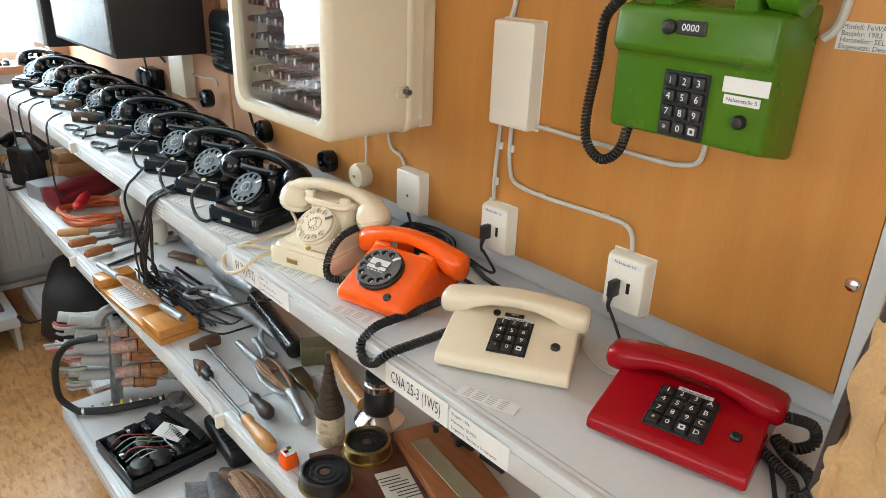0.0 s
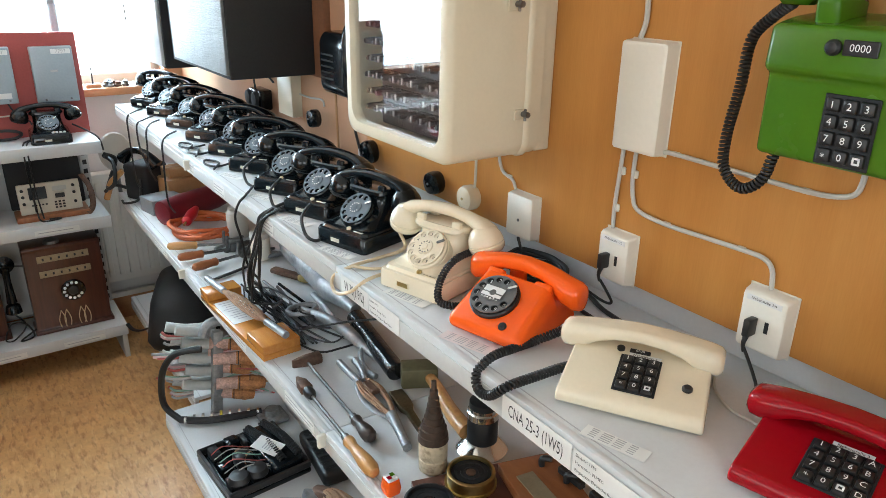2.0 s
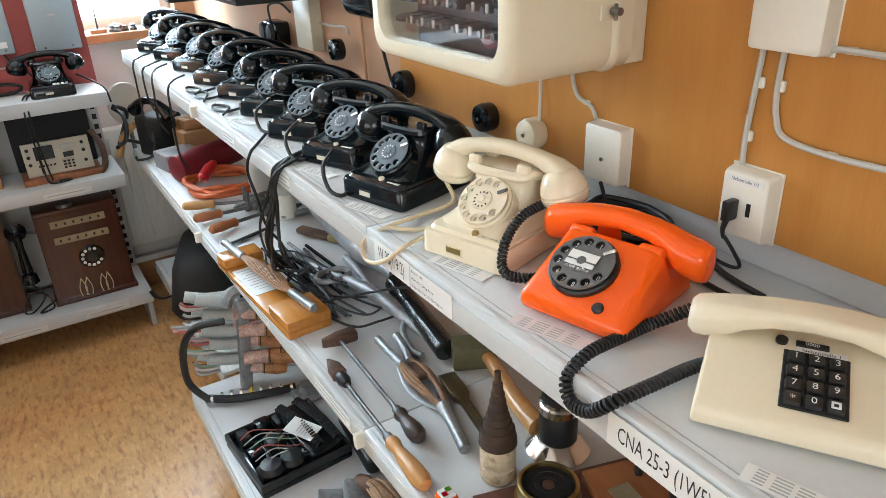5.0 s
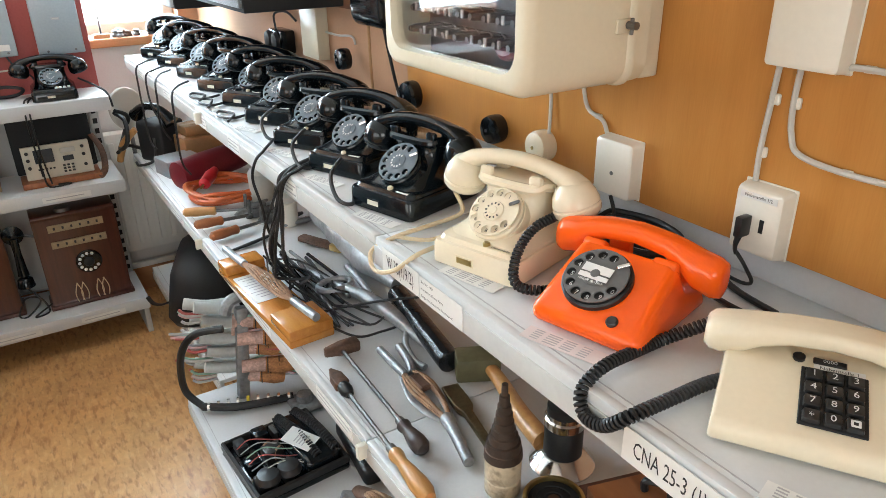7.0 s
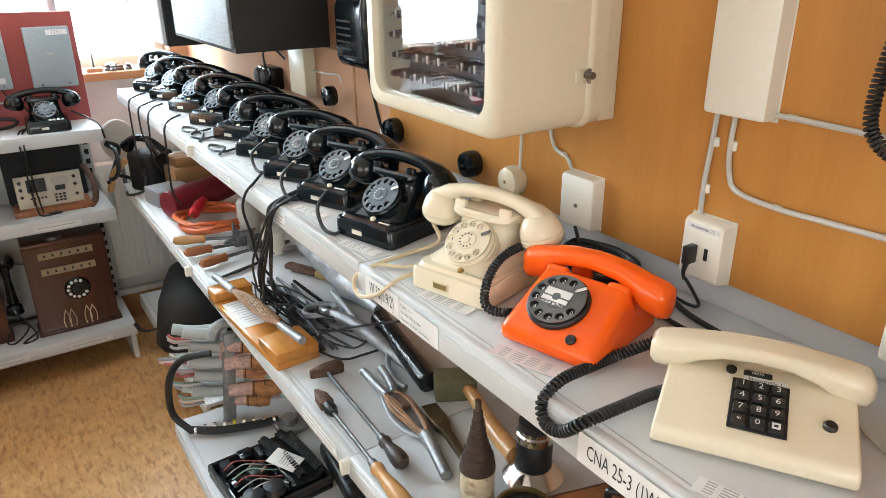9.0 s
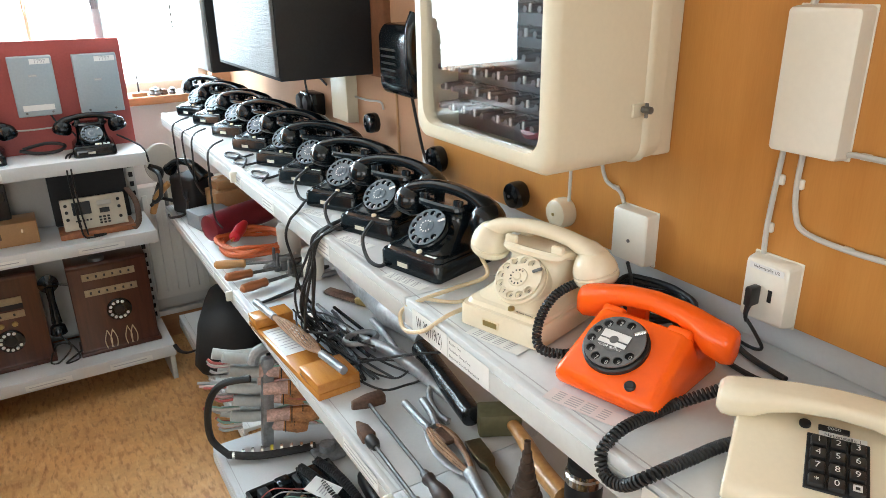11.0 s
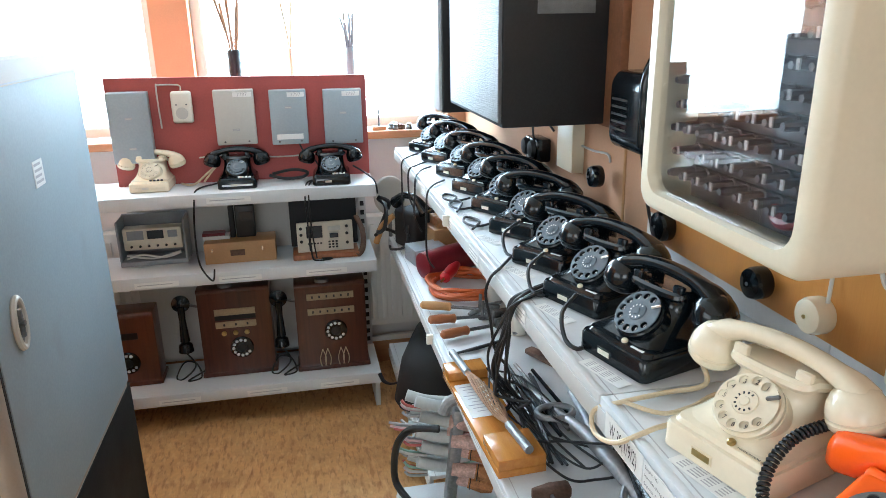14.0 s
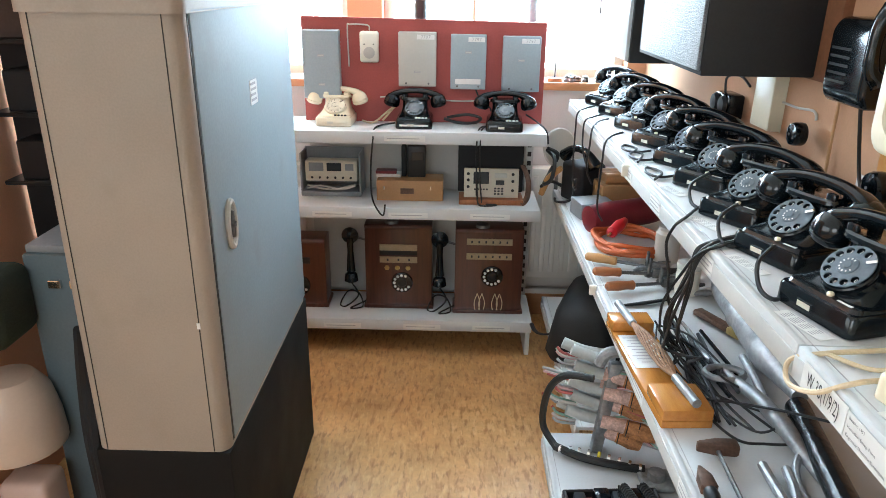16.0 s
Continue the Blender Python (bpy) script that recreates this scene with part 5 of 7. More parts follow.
part("back", box((0.25, 0.01, 0.165), (0, 0.055, 0.02), 0.003, 2), M_CASE_GREY, lv2)
for s in (-1, 1):
    part("side", box((0.008, 0.11, 0.16), (s * 0.121, -0.004, 0.02), 0.002, 1), M_CASE_GREY, lv2)
f2 = part("panel", box((0.215, 0.06, 0.085), (0, -0.01, 0.06), 0.003, 2), M_INSTR, lv2, "white front panel")
for nm, w, h, x, z in (("meter_window", 0.06, 0.034, 0.012, 0.12), ("key_block", 0.06, 0.036, -0.062, 0.12), ("key_block", 0.035, 0.028, 0.075, 0.12)):
    part(nm, box((w, 0.003, h), (x, -0.041, z - h / 2), 0.001, 1), M_CASE_GREY if nm == "key_block" else M_LENS, f2)
for i in range(6):
    part("knob", lathe([(0.005, 0), (0.004, 0.006)], 12, Matrix.Translation((-0.08 + i * 0.032, -0.04, 0.075)) @ pose(0, 0, 0, 90, 0, 0)), M_BLACK, f2)
part("lead", tube([(-0.1, -0.05, 0.03), (-0.04, -0.055, 0.045), (0.04, -0.055, 0.03), (0.1, -0.05, 0.045)], 0.004, 6, 6), M_GREYBOX, lv2)
part("lead", tube([(-0.1, -0.05, 0.045), (0.0, -0.055, 0.028), (0.1, -0.05, 0.05)], 0.004, 6, 6), M_GREYBOX, lv2)


# wooden wall sets on the lowest board
def wooden_set(m, label, strips, dial_z, w=0.285, h=0.38, mt=M_WALNUT):
    p = thing("wooden_telephone", m, label, "telephone", "wooden telephones")
    part("case", wedge([(0.06, 0), (-0.05, 0), (-0.055, 0.012), (-0.05, 0.02), (-0.05, h - 0.02), (-0.056, h - 0.01), (-0.05, h), (0.06, h)], w, 0.003), mt, p)
    part("base_moulding", box((w + 0.016, 0.13, 0.016), (0, 0, 0), 0.004, 2), mt, p)
    for z, bw, n, m2 in strips:
        s = part("label_strip", box((bw, 0.004, 0.028), (0, -0.053, z), 0.001, 1), m2, p, "brass-coloured name strip")
        for i in range(n):
            part("lamp", box((0.007, 0.002, 0.01), ((i - (n - 1) / 2) * bw / (n + 0.5), -0.0555, z + 0.009)), M_INK, s)
    dm = Matrix.Translation((0.015, -0.0505, dial_z)) @ pose(0, 0, 0, 90, 0, 0)
    d = part("dial", lathe([(0.046, 0), (0.046, 0.006), (0.042, 0.009)], 36), M_BAKELITE, p)
    d.matrix_local = dm
    for i in range(10):
        a2 = radians(65 + 29 * i)
        part("finger_hole", lathe([(0.0062, 0.009), (0.0062, 0.0105)], 12, Matrix.Translation((0.034 * math.cos(a2), 0.034 * math.sin(a2), 0))), M_WHITE, d)
    part("centre_cap", lathe([(0.02, 0.009), (0.018, 0.012), (0.006, 0.013)], 22), M_BLACK, d)
    part("bell", lathe([(0.03, 0), (0.028, 0.012), (0.012, 0.02), (0.004, 0.022)], 22, Matrix.Translation((-0.03, -0.02, h))), M_STEEL, p)
    # receiver on its hook, with the cord coiled below
    hx = -w / 2 - 0.065
    part("hook", tube([(-w / 2, -0.02, h - 0.08), (hx, -0.02, h - 0.06)], 0.005, 6, 3), M_STEEL, p)
    rcv = bmesh.new()
    lathe([(0.012, 0), (0.034, 0.006), (0.036, 0.016), (0.02, 0.024), (0.012, 0.03)], 22, Matrix.Translation((hx, -0.01, h - 0.06)) @ pose(0, 0, 0, 90, 0, 0), rcv)
    tube([(hx, -0.03, h - 0.07), (hx, -0.03, h - 0.13), (hx, -0.028, h - 0.22)], [0.016, 0.013, 0.02], 10, 5, rcv)
    lathe([(0.012, 0), (0.03, 0.01), (0.026, 0.04), (0.014, 0.05)], 20, Matrix.Translation((hx, -0.03, h - 0.275)), rcv)
    part("receiver", rcv, M_BAKELITE, p, "black telephone receiver", 50)
    part("cord", tube([(hx, -0.03, h - 0.275), (hx + 0.03, -0.04, 0.05), (hx - 0.02, -0.06, 0.006), (hx - 0.05, -0.04, 0.005), (hx - 0.02, 0.0, 0.05), (hx + 0.03, -0.02, 0.05), (hx + 0.05, -0.06, 0.006), (hx, -0.08, 0.005), (-w / 2, -0.03, 0.02)], 0.0035, 6, 8), M_RUBBER, p)
    return p


w3 = wooden_set(at(0.347, 2.975, 0.145), "dark walnut wall telephone with two brass strips and dial", ((0.245, 0.19, 6, M_STRIP), (0.31, 0.19, 6, M_STRIP)), 0.17)
for i in range(4):
    xx = -0.045 + (i // 2) * 0.075 + (i % 2) * 0.02
    part("cord_loop", tube([(xx, -0.055, 0.09), (xx - 0.012, -0.06, 0.05), (xx - 0.006, -0.06, 0.012), (xx + 0.006, -0.058, 0.012), (xx + 0.012, -0.058, 0.05), (xx, -0.053, 0.09)], 0.002, 5, 6), M_CREAM_CORD, w3)
w2 = wooden_set(at(0.005, 3.005, 0.145), "dark walnut wall telephone with dial and lamp strip", ((0.265, 0.16, 0, M_STRIP), (0.21, 0.16, 3, M_STRIP)), 0.12)
for i in range(3):
    part("button", lathe([(0.011, 0), (0.009, 0.006)], 14, Matrix.Translation((-0.05 + i * 0.045, -0.05, 0.185)) @ pose(0, 0, 0, 90, 0, 0)), M_BRASS, w2)
part("lamp_slot", box((0.16, 0.003, 0.02), (0, -0.0515, 0.245)), M_SLOT, w2)
wooden_set(at(-0.39, 3.0, 0.145), "reddish wooden wall telephone with a black dial", ((0.2, 0.13, 0, M_BLACK),), 0.1, 0.26, 0.31, wood("red_mahogany", (0.075, 0.02, 0.01), (0.16, 0.045, 0.02), 2.0, "z", 0.3, 0.2))

# wires that hang in front of the window shelf
GW = "wires hanging over the window shelf"
cable("hanging_wire", [(-0.005, 2.98, 0.862), (-0.063, 2.9, 0.861), (-0.068, 2.836, 0.83), (-0.078, 2.838, 0.72), (-0.074, 2.84, 0.618), (-0.04, 2.838, 0.56), (-0.03, 2.84, 0.6)], 0.0035, M_RUBBER, "black telephone wire hanging over the shelf edge", "cable", GW)
cable("hanging_wire", [(0.33, 2.95, 0.862), (0.294, 2.9, 0.861), (0.285, 2.836, 0.82), (0.287, 2.86, 0.737), (0.29, 2.87, 0.63)], 0.003, M_RUBBER, "black telephone wire hanging over the shelf edge", "cable", GW)
cable("hanging_wire", [(0.34, 2.95, 0.862), (0.305, 2.9, 0.861), (0.297, 2.836, 0.82), (0.3, 2.86, 0.7), (0.31, 2.88, 0.6)], 0.003, M_RUBBER, "black telephone wire hanging over the shelf edge", "cable", GW)
cable("hanging_wire", [(0.46, 2.97, 0.9), (0.5, 2.92, 0.88), (0.524, 2.88, 0.86), (0.53, 2.86, 0.82)], 0.0035, M_RUBBER, "black telephone wire hanging over the shelf edge", "cable", GW)
cable("handset_cord", [(-0.05, 3.0, 0.865), (-0.02, 3.01, 0.9), (0.0, 3.01, 0.92), (-0.03, 3.0, 0.9), (-0.08, 2.98, 0.863), (-0.12, 2.97, 0.87)], 0.004, M_CREAM_CORD, "cream cord lying behind the telephones", "cable", GW)
cable("handset_cord", [(0.17, 2.98, 0.88), (0.22, 2.98, 0.866), (0.28, 2.985, 0.866), (0.3, 3.0, 0.88), (0.25, 3.01, 0.89), (0.18, 3.0, 0.88)], 0.006, M_RUBBER, "black cord coiled behind the telephones", "cable", GW)

# ---- window sill ornaments ----
for x, z0, hgt, n, mt, lab in ((0.075, 0.985, 0.33, 7, M_BLACK, "black sheathed cable sample with fanned wires"), (0.273, 0.985, 0.34, 2, M_CREAM_DARK, "thin cable sample with two bare wires"), (0.487, 0.985, 0.24, 9, M_GREY_METAL, "cable sample with a bundle of blue wires")):
    c = thing("cable_sample", at(x, 3.215, z0), lab, "cable sample", "cable samples on the sill")
    part("foot", lathe([(0.028, 0), (0.028, 0.012), (0.02, 0.015)], 18), M_STEEL, c)
    r0 = 0.024 if n == 7 else (0.008 if n == 2 else 0.02)
    sheath = [(r0, 0.012)]
    for i in range(10):
        sheath += [(r0 * (1.14 if n == 7 else 1.0), 0.03 + i * 0.033), (r0, 0.047 + i * 0.033)]
    part("sheath", lathe(sheath, 14), mt, c)
    for i in range(n):
        a2 = 2 * math.pi * i / n
        top = 0.34 + hgt * 0.55 if n != 9 else 0.44
        part("wire", tube([(r0 * 0.5 * math.cos(a2), r0 * 0.5 * math.sin(a2), 0.33), (r0 * 0.8 * math.cos(a2), r0 * 0.8 * math.sin(a2), 0.39), ((0.02 + 0.012 * i % 0.03) * math.cos(a2) * (1.6 if n == 7 else 0.9), 0.02 * math.sin(a2), top + 0.02 * (i % 3))], [0.004, 0.004, 0.006 if n == 7 else 0.0045], 6, 5), M_COPPER if n == 7 else M_CREAM_DARK if n != 9 else M_CASE_GREY, c)
rnd = random.Random(4)
for i in range(16):
    x = 0.63 + rnd.random() * 0.17
    q = thing("knob", at(x, 3.2 + rnd.random() * 0.06, 0.985), "small dark glass insulator on the window sill", "insulator", "insulators on the sill")
    s = 0.009 + rnd.random() * 0.006
    part("body", lathe([(s, 0), (s * 1.1, s * 0.6), (s * 0.7, s * 1.2), (s * 0.9, s * 1.7), (s * 0.3, s * 2.1)], 12), rnd.choice([M_BLACK, M_RUST, M_STEEL, M_BAKELITE]), q)
q = thing("paper_spike", at(0.585, 3.22, 0.985), "thin spike on a small wooden base", "paper spike")
part("base", box((0.06, 0.04, 0.015), (0, 0, 0), 0.002, 1), M_SILL, q)
part("spike", lathe([(0.004, 0.015), (0.003, 0.06), (0.0012, 0.15)], 8), M_BLACK, q)
cable("black_cable", [(0.735, 3.23, 1.99), (0.736, 3.23, 1.6), (0.738, 3.228, 1.215)], 0.003, M_BLACK, "thin black cord hanging in front of the window", "cable")

# ---- left of the cabinet ----
wl = part("wall_niche", slab(-1.0, -0.93, 1.3, 3.2, 0.0, 2.0), M_WALLORANGE)
tagged(wl, "orange painted partition wall behind the cabinet", "", "", "structure")
fd = thing("equipment_case", at(-0.565, 1.98, 0), "dark blue-grey steel equipment case standing behind the cabinet", "case")
part("body", box((0.19, 0.4, 0.9), (-0.025, 0, 0), 0.006, 2), mat("dark_blue_enamel", (0.11, 0.155, 0.18), 0.45, 0, 0.1, 4, 140, 0.08), fd)
part("top", box((0.18, 0.38, 0.02), (-0.025, 0, 0.9), 0.005, 2), M_CASE_GREY, fd)
for i in range(3):
    part("clasp", box((0.03, 0.012, 0.02), (-0.05 + i * 0.05, -0.206, 0.82), 0.002, 1), M_CHROME, fd)
tp = thing("field_case", at(-0.765, 1.74, 0.64), "dark green canvas field case hanging on the partition", "bag")
part("body", box((0.2, 0.16, 0.17), (0.02, 0, 0), 0.03, 3), mat("dark_green_canvas", (0.02, 0.03, 0.018), 0.8, 0, 0.3, 12, 160, 0.4), tp)
part("strap", tube([(-0.06, 0, 0.14), (-0.12, 0.02, 0.4), (-0.2, 0.02, 0.8)], 0.01, 6, 5, None, 0.3), M_BLACK_MATT, tp)
lp = thing("desk_lamp", at(-0.725, 1.75, -0.0), "cream lamp shade on a thin stand", "lamp")
part("base", lathe([(0.09, 0), (0.09, 0.012), (0.02, 0.02)], 24), M_BLACK, lp)
part("stem", lathe([(0.008, 0.015), (0.008, 0.44)], 10), M_BLACK, lp)
part("shade", lathe([(0.105, 0.425), (0.106, 0.44), (0.102, 0.5), (0.088, 0.57), (0.06, 0.612), (0.02, 0.625)], 28), mat("lamp_shade_enamel", (0.6, 0.49, 0.4), 0.35, 0, 0.04), lp, "cream enamel shade")
tn = thing("storage_case", at(-0.7, 1.72, 0.0), "pale pink plastic case on the floor", "box")
part("case", box((0.12, 0.1, 0.36), (0, 0, 0), 0.02, 3), mat("pale_pink_plastic", (0.62, 0.48, 0.42), 0.4, 0, 0.04), tn)
tk = thing("rack", at(-0.665, 1.98, 0.0), "dark steel rack with cables behind the cabinet", "rack")
for i in range(3):
    part("post", box((0.035, 0.06, 1.9), (-0.02 + i * 0.055, 0.26, 0), 0.004, 1), (M_BLACK_MATT, M_RUBBER_TOOL, M_CASE_GREY)[i], tk)
part("cross_bar", box((0.15, 0.03, 0.06), (0.03, 0.3, 1.2)), M_BLACK_MATT, tk)
part("back_panel", box((0.4, 0.012, 1.9), (-0.09, 0.32, 0), 0.002, 1), M_BLACK_MATT, tk)
for i in range(5):
    part("shelf", box((0.32, 0.12, 0.012), (-0.11, 0.25, 0.95 + i * 0.19), 0.002, 1), M_BLACK, tk)
    part("rack_unit", box((0.24, 0.1, 0.11), (-0.11, 0.26, 0.962 + i * 0.19), 0.004, 1), (M_BLACK, M_BLACK_MATT, M_RUBBER_TOOL)[i % 3], tk)
for i in range(6):
    part("terminal", box((0.03, 0.02, 0.03), (0.1, 0.22, 1.0 + i * 0.07), 0.002, 1), M_GREYBOX, tk)
for i in range(2):
    cable("black_strap", [(-0.53 + 0.02 * i, 1.72, 0.68 - 0.02 * i), (-0.55 + 0.02 * i, 1.73, 0.55), (-0.54 + 0.01 * i, 1.7, 0.42), (-0.52, 1.68, 0.2), (-0.5, 1.66, 0.02)], 0.014, M_BLACK_MATT, "black webbing strap hanging beside the cabinet", "strap", "", 6)


# ---- labels on the shelf edges ----
def lip_label(y0, y1, z0, z1, words, size, lines=0, x=LIPX - 0.0064, label="printed white paper label on the shelf edge"):
    ob = part("shelf_label", slab(x - 0.0008, x, y0, y1, z0, z1), M_PAPER)
    tagged(ob, label, "label", "labels on the shelf edge")
    if words:
        text(words, size, at(x - 0.0011, (y0 + y1) / 2, (z0 + z1) / 2, -90, 90) @ Matrix.Diagonal((0.56, 1, 1, 1)), M_INK, ob)
    for i in range(lines):
        zz = z1 - 0.004 - (z1 - z0 - 0.006) * (i + 0.5) / lines
        part("print_bar", slab(x - 0.0012, x - 0.0009, y0 + 0.004 + 0.012 * (i % 2), y1 - 0.004, zz - 0.0012, zz + 0.0012), M_INK_FAINT, ob)
    return ob


lip_label(0.628, 0.747, 0.914, 0.948, "CNA 25-3 (1W5)", 0.0265)
il = lip_label(0.53, 0.625, 0.914, 0.946, "", 0)
for i, s in enumerate(("Baujahr: 1986", "Hersteller: ELMEG", "Eingesetzt: Deutsche Bundespost")):
    text(s, 0.0062, at(LIPX - 0.0076, 0.621, 0.94 - i * 0.0095, -90, 90), M_INK, il, "lettering", "LEFT")
lip_label(1.085, 1.178, 0.915, 0.948, "W 38(1/9/2)", 0.0275)
il = lip_label(0.99, 1.083, 0.914, 0.946, "", 0)
for i, s in enumerate(("Baujahr: 1951", "Hersteller: Elmeg, Peine", "Eingesetzt: Deutsche Bundespost")):
    text(s, 0.0058, at(LIPX - 0.0076, 1.079, 0.94 - i * 0.0095, -90, 90), M_INK, il, "lettering", "LEFT")
for y0 in (1.48, 1.78, 2.02, 2.36, 2.7):
    lip_label(y0, y0 + 0.075, 0.918, 0.946, "", 0, 3)
for y0 in (1.25, 1.62, 1.78, 2.3):
    lip_label(y0, y0 + 0.14, LOW - 0.03, LOW - 0.006, "", 0, 2, LOWX - 0.0064)
# slips lying on the deck before the sets
for x, y, rz, w, h, mt in ((0.645, 0.6, -74, 0.085, 0.024, M_PAPER), (0.642, 0.862, -72, 0.1, 0.026, M_PAPER_PINK), (0.648, 1.03, -76, 0.095, 0.026, M_PAPER), (0.64, 1.255, -74, 0.09, 0.024, M_PAPER), (0.646, 1.45, -74, 0.09, 0.024, M_PAPER), (0.646, 1.64, -72, 0.085, 0.024, M_PAPER), (0.648, 1.84, -72, 0.085, 0.024, M_PAPER), (0.648, 2.03, -72, 0.085, 0.024, M_PAPER), (0.648, 2.23, -72, 0.08, 0.024, M_PAPER)):
    s = thing("paper_slip", at(x, y, TOP, rz), "pink printed paper slip lying on the shelf" if mt == M_PAPER_PINK else "white printed paper slip lying on the shelf", "paper slip", "paper slips on the shelf")
    part("slip", box((w, h, 0.0006), (0, 0, 0.0013)), mt, s)
    for i in range(5):
        for k in range(4):
            bw_ = w * (0.11 + 0.03 * ((i * 3 + k * 2) % 3))
            part("print_bar", box((bw_, h * 0.07, 0.0002), (w * (-0.34 + 0.2 * k), h * (0.36 - i * 0.17), 0.002)), M_INK_FAINT, s)
for x, z in ((0.04, 0.835), (-0.22, 0.56), (0.05, 0.56), (0.34, 0.56), (-0.2, 0.12), (0.1, 0.12), (0.36, 0.12)):
    lb = part("shelf_label", slab(x - 0.07, x + 0.07, 2.8395 if z > 0.8 else 2.8445, 2.8405 if z > 0.8 else 2.8455, z - 0.009, z + 0.009), M_PAPER)
    tagged(lb, "printed white paper label on the window shelf edge", "label", "labels on the window shelf")
    yb = 2.8395 if z > 0.8 else 2.8445
    part("print_bar", slab(x - 0.06, x + 0.05, yb - 0.0006, yb - 0.0002, z - 0.0014, z + 0.0014), M_INK_FAINT, lb)
for y in (1.205, 2.12):
    hk = part("lip_hook", box((0.02, 0.012, 0.03), (0, 0, -0.032), 0.003, 2), M_BOX_WHITE)
    hk.matrix_world = at(LOWX - 0.012, y, LOW)
    tagged(hk, "small white plastic clip on the shelf edge", "clip", "shelf clips")
hk = part("lip_hook", box((0.02, 0.012, 0.03), (0, 0, -0.032), 0.003, 2), M_BOX_WHITE)
hk.matrix_world = at(LIPX - 0.012, 2.06, TOP)
tagged(hk, "small white plastic clip on the shelf edge", "clip", "shelf clips")

# ---- loose cables ----
GB = "black wires hanging from the shelf"
WL = "thin black telephone wire hanging down from the shelf"
cable("hanging_wire", [(0.67, 1.56, 0.957), (0.625, 1.53, 0.957), (0.604, 1.53, 0.94), (0.6, 1.56, 0.89), (0.6, 1.604, 0.82), (0.62, 1.68, 0.74), (0.655, 1.74, 0.67), (0.69, 1.7, 0.64), (0.696, 1.64, 0.633), (0.679, 1.52, 0.632)], 0.0032, M_RUBBER, WL, "cable", GB)
cable("hanging_wire", [(0.68, 1.55, 0.957), (0.63, 1.52, 0.957), (0.602, 1.515, 0.94), (0.596, 1.54, 0.88), (0.598, 1.59, 0.8), (0.61, 1.65, 0.72), (0.625, 1.69, 0.68), (0.66, 1.66, 0.68), (0.67, 1.62, 0.7), (0.645, 1.62, 0.69)], 0.0032, M_RUBBER, WL, "cable", GB)
cable("hanging_wire", [(0.68, 1.57, 0.957), (0.63, 1.54, 0.957), (0.606, 1.545, 0.94), (0.603, 1.57, 0.88), (0.604, 1.62, 0.8), (0.63, 1.7, 0.72), (0.67, 1.78, 0.66), (0.7, 1.8, 0.64)], 0.003, M_RUBBER, WL, "cable", GB)
cable("hanging_wire", [(0.66, 1.72, 0.957), (0.62, 1.66, 0.957), (0.602, 1.66, 0.94), (0.598, 1.68, 0.9), (0.605, 1.67, 0.85), (0.62, 1.69, 0.78), (0.66, 1.735, 0.71), (0.667, 1.746, 0.66), (0.65, 1.7, 0.645), (0.62, 1.69, 0.66), (0.64, 1.73, 0.668), (0.67, 1.71, 0.66)], 0.0032, M_RUBBER, WL, "cable", GB)
cable("hanging_wire", [(0.82, 1.44, 0.69), (0.77, 1.5, 0.67), (0.72, 1.56, 0.645), (0.667, 1.6, 0.634), (0.672, 1.7, 0.634)], 0.0028, M_RUBBER, WL, "cable", GB)
cable("hanging_wire", [(0.8, 1.46, 0.632), (0.74, 1.46, 0.631), (0.688, 1.475, 0.631), (0.66, 1.584, 0.631), (0.68, 1.72, 0.633)], 0.0028, M_RUBBER, WL, "cable", GB)
for i in range(5):
    d, e = rnd.uniform(-0.012, 0.012), rnd.uniform(-0.03, 0.03)
    cable("hanging_wire", [(0.67, 1.55 + d, 0.957), (0.63, 1.525 + d, 0.958), (0.604 - 0.002 * i, 1.525 + d, 0.942), (0.598, 1.55 + e, 0.885), (0.6 + d, 1.6 + e, 0.81), (0.622 + d, 1.67 + e, 0.73), (0.66 + d, 1.73 + 2 * e, 0.665), (0.69 + e, 1.7 + 2 * e, 0.64), (0.7 + e, 1.6, 0.634), (0.72 + 2 * e, 1.5 - e, 0.632)], 0.0028, M_RUBBER, WL, "cable", GB)
for yy in (1.95, 2.1, 2.18, 2.4, 2.6, 2.68, 2.83):
    d = rnd.uniform(-0.03, 0.03)
    low = 0.955 if yy < 2.3 else rnd.uniform(0.72, 0.88)
    if yy < 2.3:
        pts = [(0.69, yy, 0.957), (0.645, yy - 0.02, 0.957), (0.626, yy + 0.02, 0.957), (0.64, yy + 0.06, 0.957), (0.66, yy + 0.03 + d, 0.957), (0.63, yy - 0.04, 0.957)]
    else:
        pts = [(0.67, yy, 0.957), (0.63, yy - 0.05, 0.957), (0.605, yy - 0.08 + d, 0.945), (0.6, yy - 0.09 + d, 0.9), (0.602, yy - 0.08, low), (0.63, yy - 0.02 + d, low - 0.06)]
    cable("phone_wire", pts, 0.0032, M_RUBBER, "thin black telephone wire along the shelf edge", "cable", "black wires along the row")
for yy, k in ((1.335, 0), (1.53, 1), (1.73, 2)):
    cable("phone_wire", [(0.66 + 0.02 * k, yy + 0.07, 1.0), (0.63 + 0.015 * k, yy + 0.045, 0.985), (0.622 + 0.015 * k, yy + 0.01, 0.962), (0.63 + 0.015 * k, yy - 0.015, 0.957), (0.655 + 0.015 * k, yy + 0.0, 0.957)], 0.0036, M_RUBBER, "black handset cord beside the telephone", "cable", "black wires along the row")
ringp = []
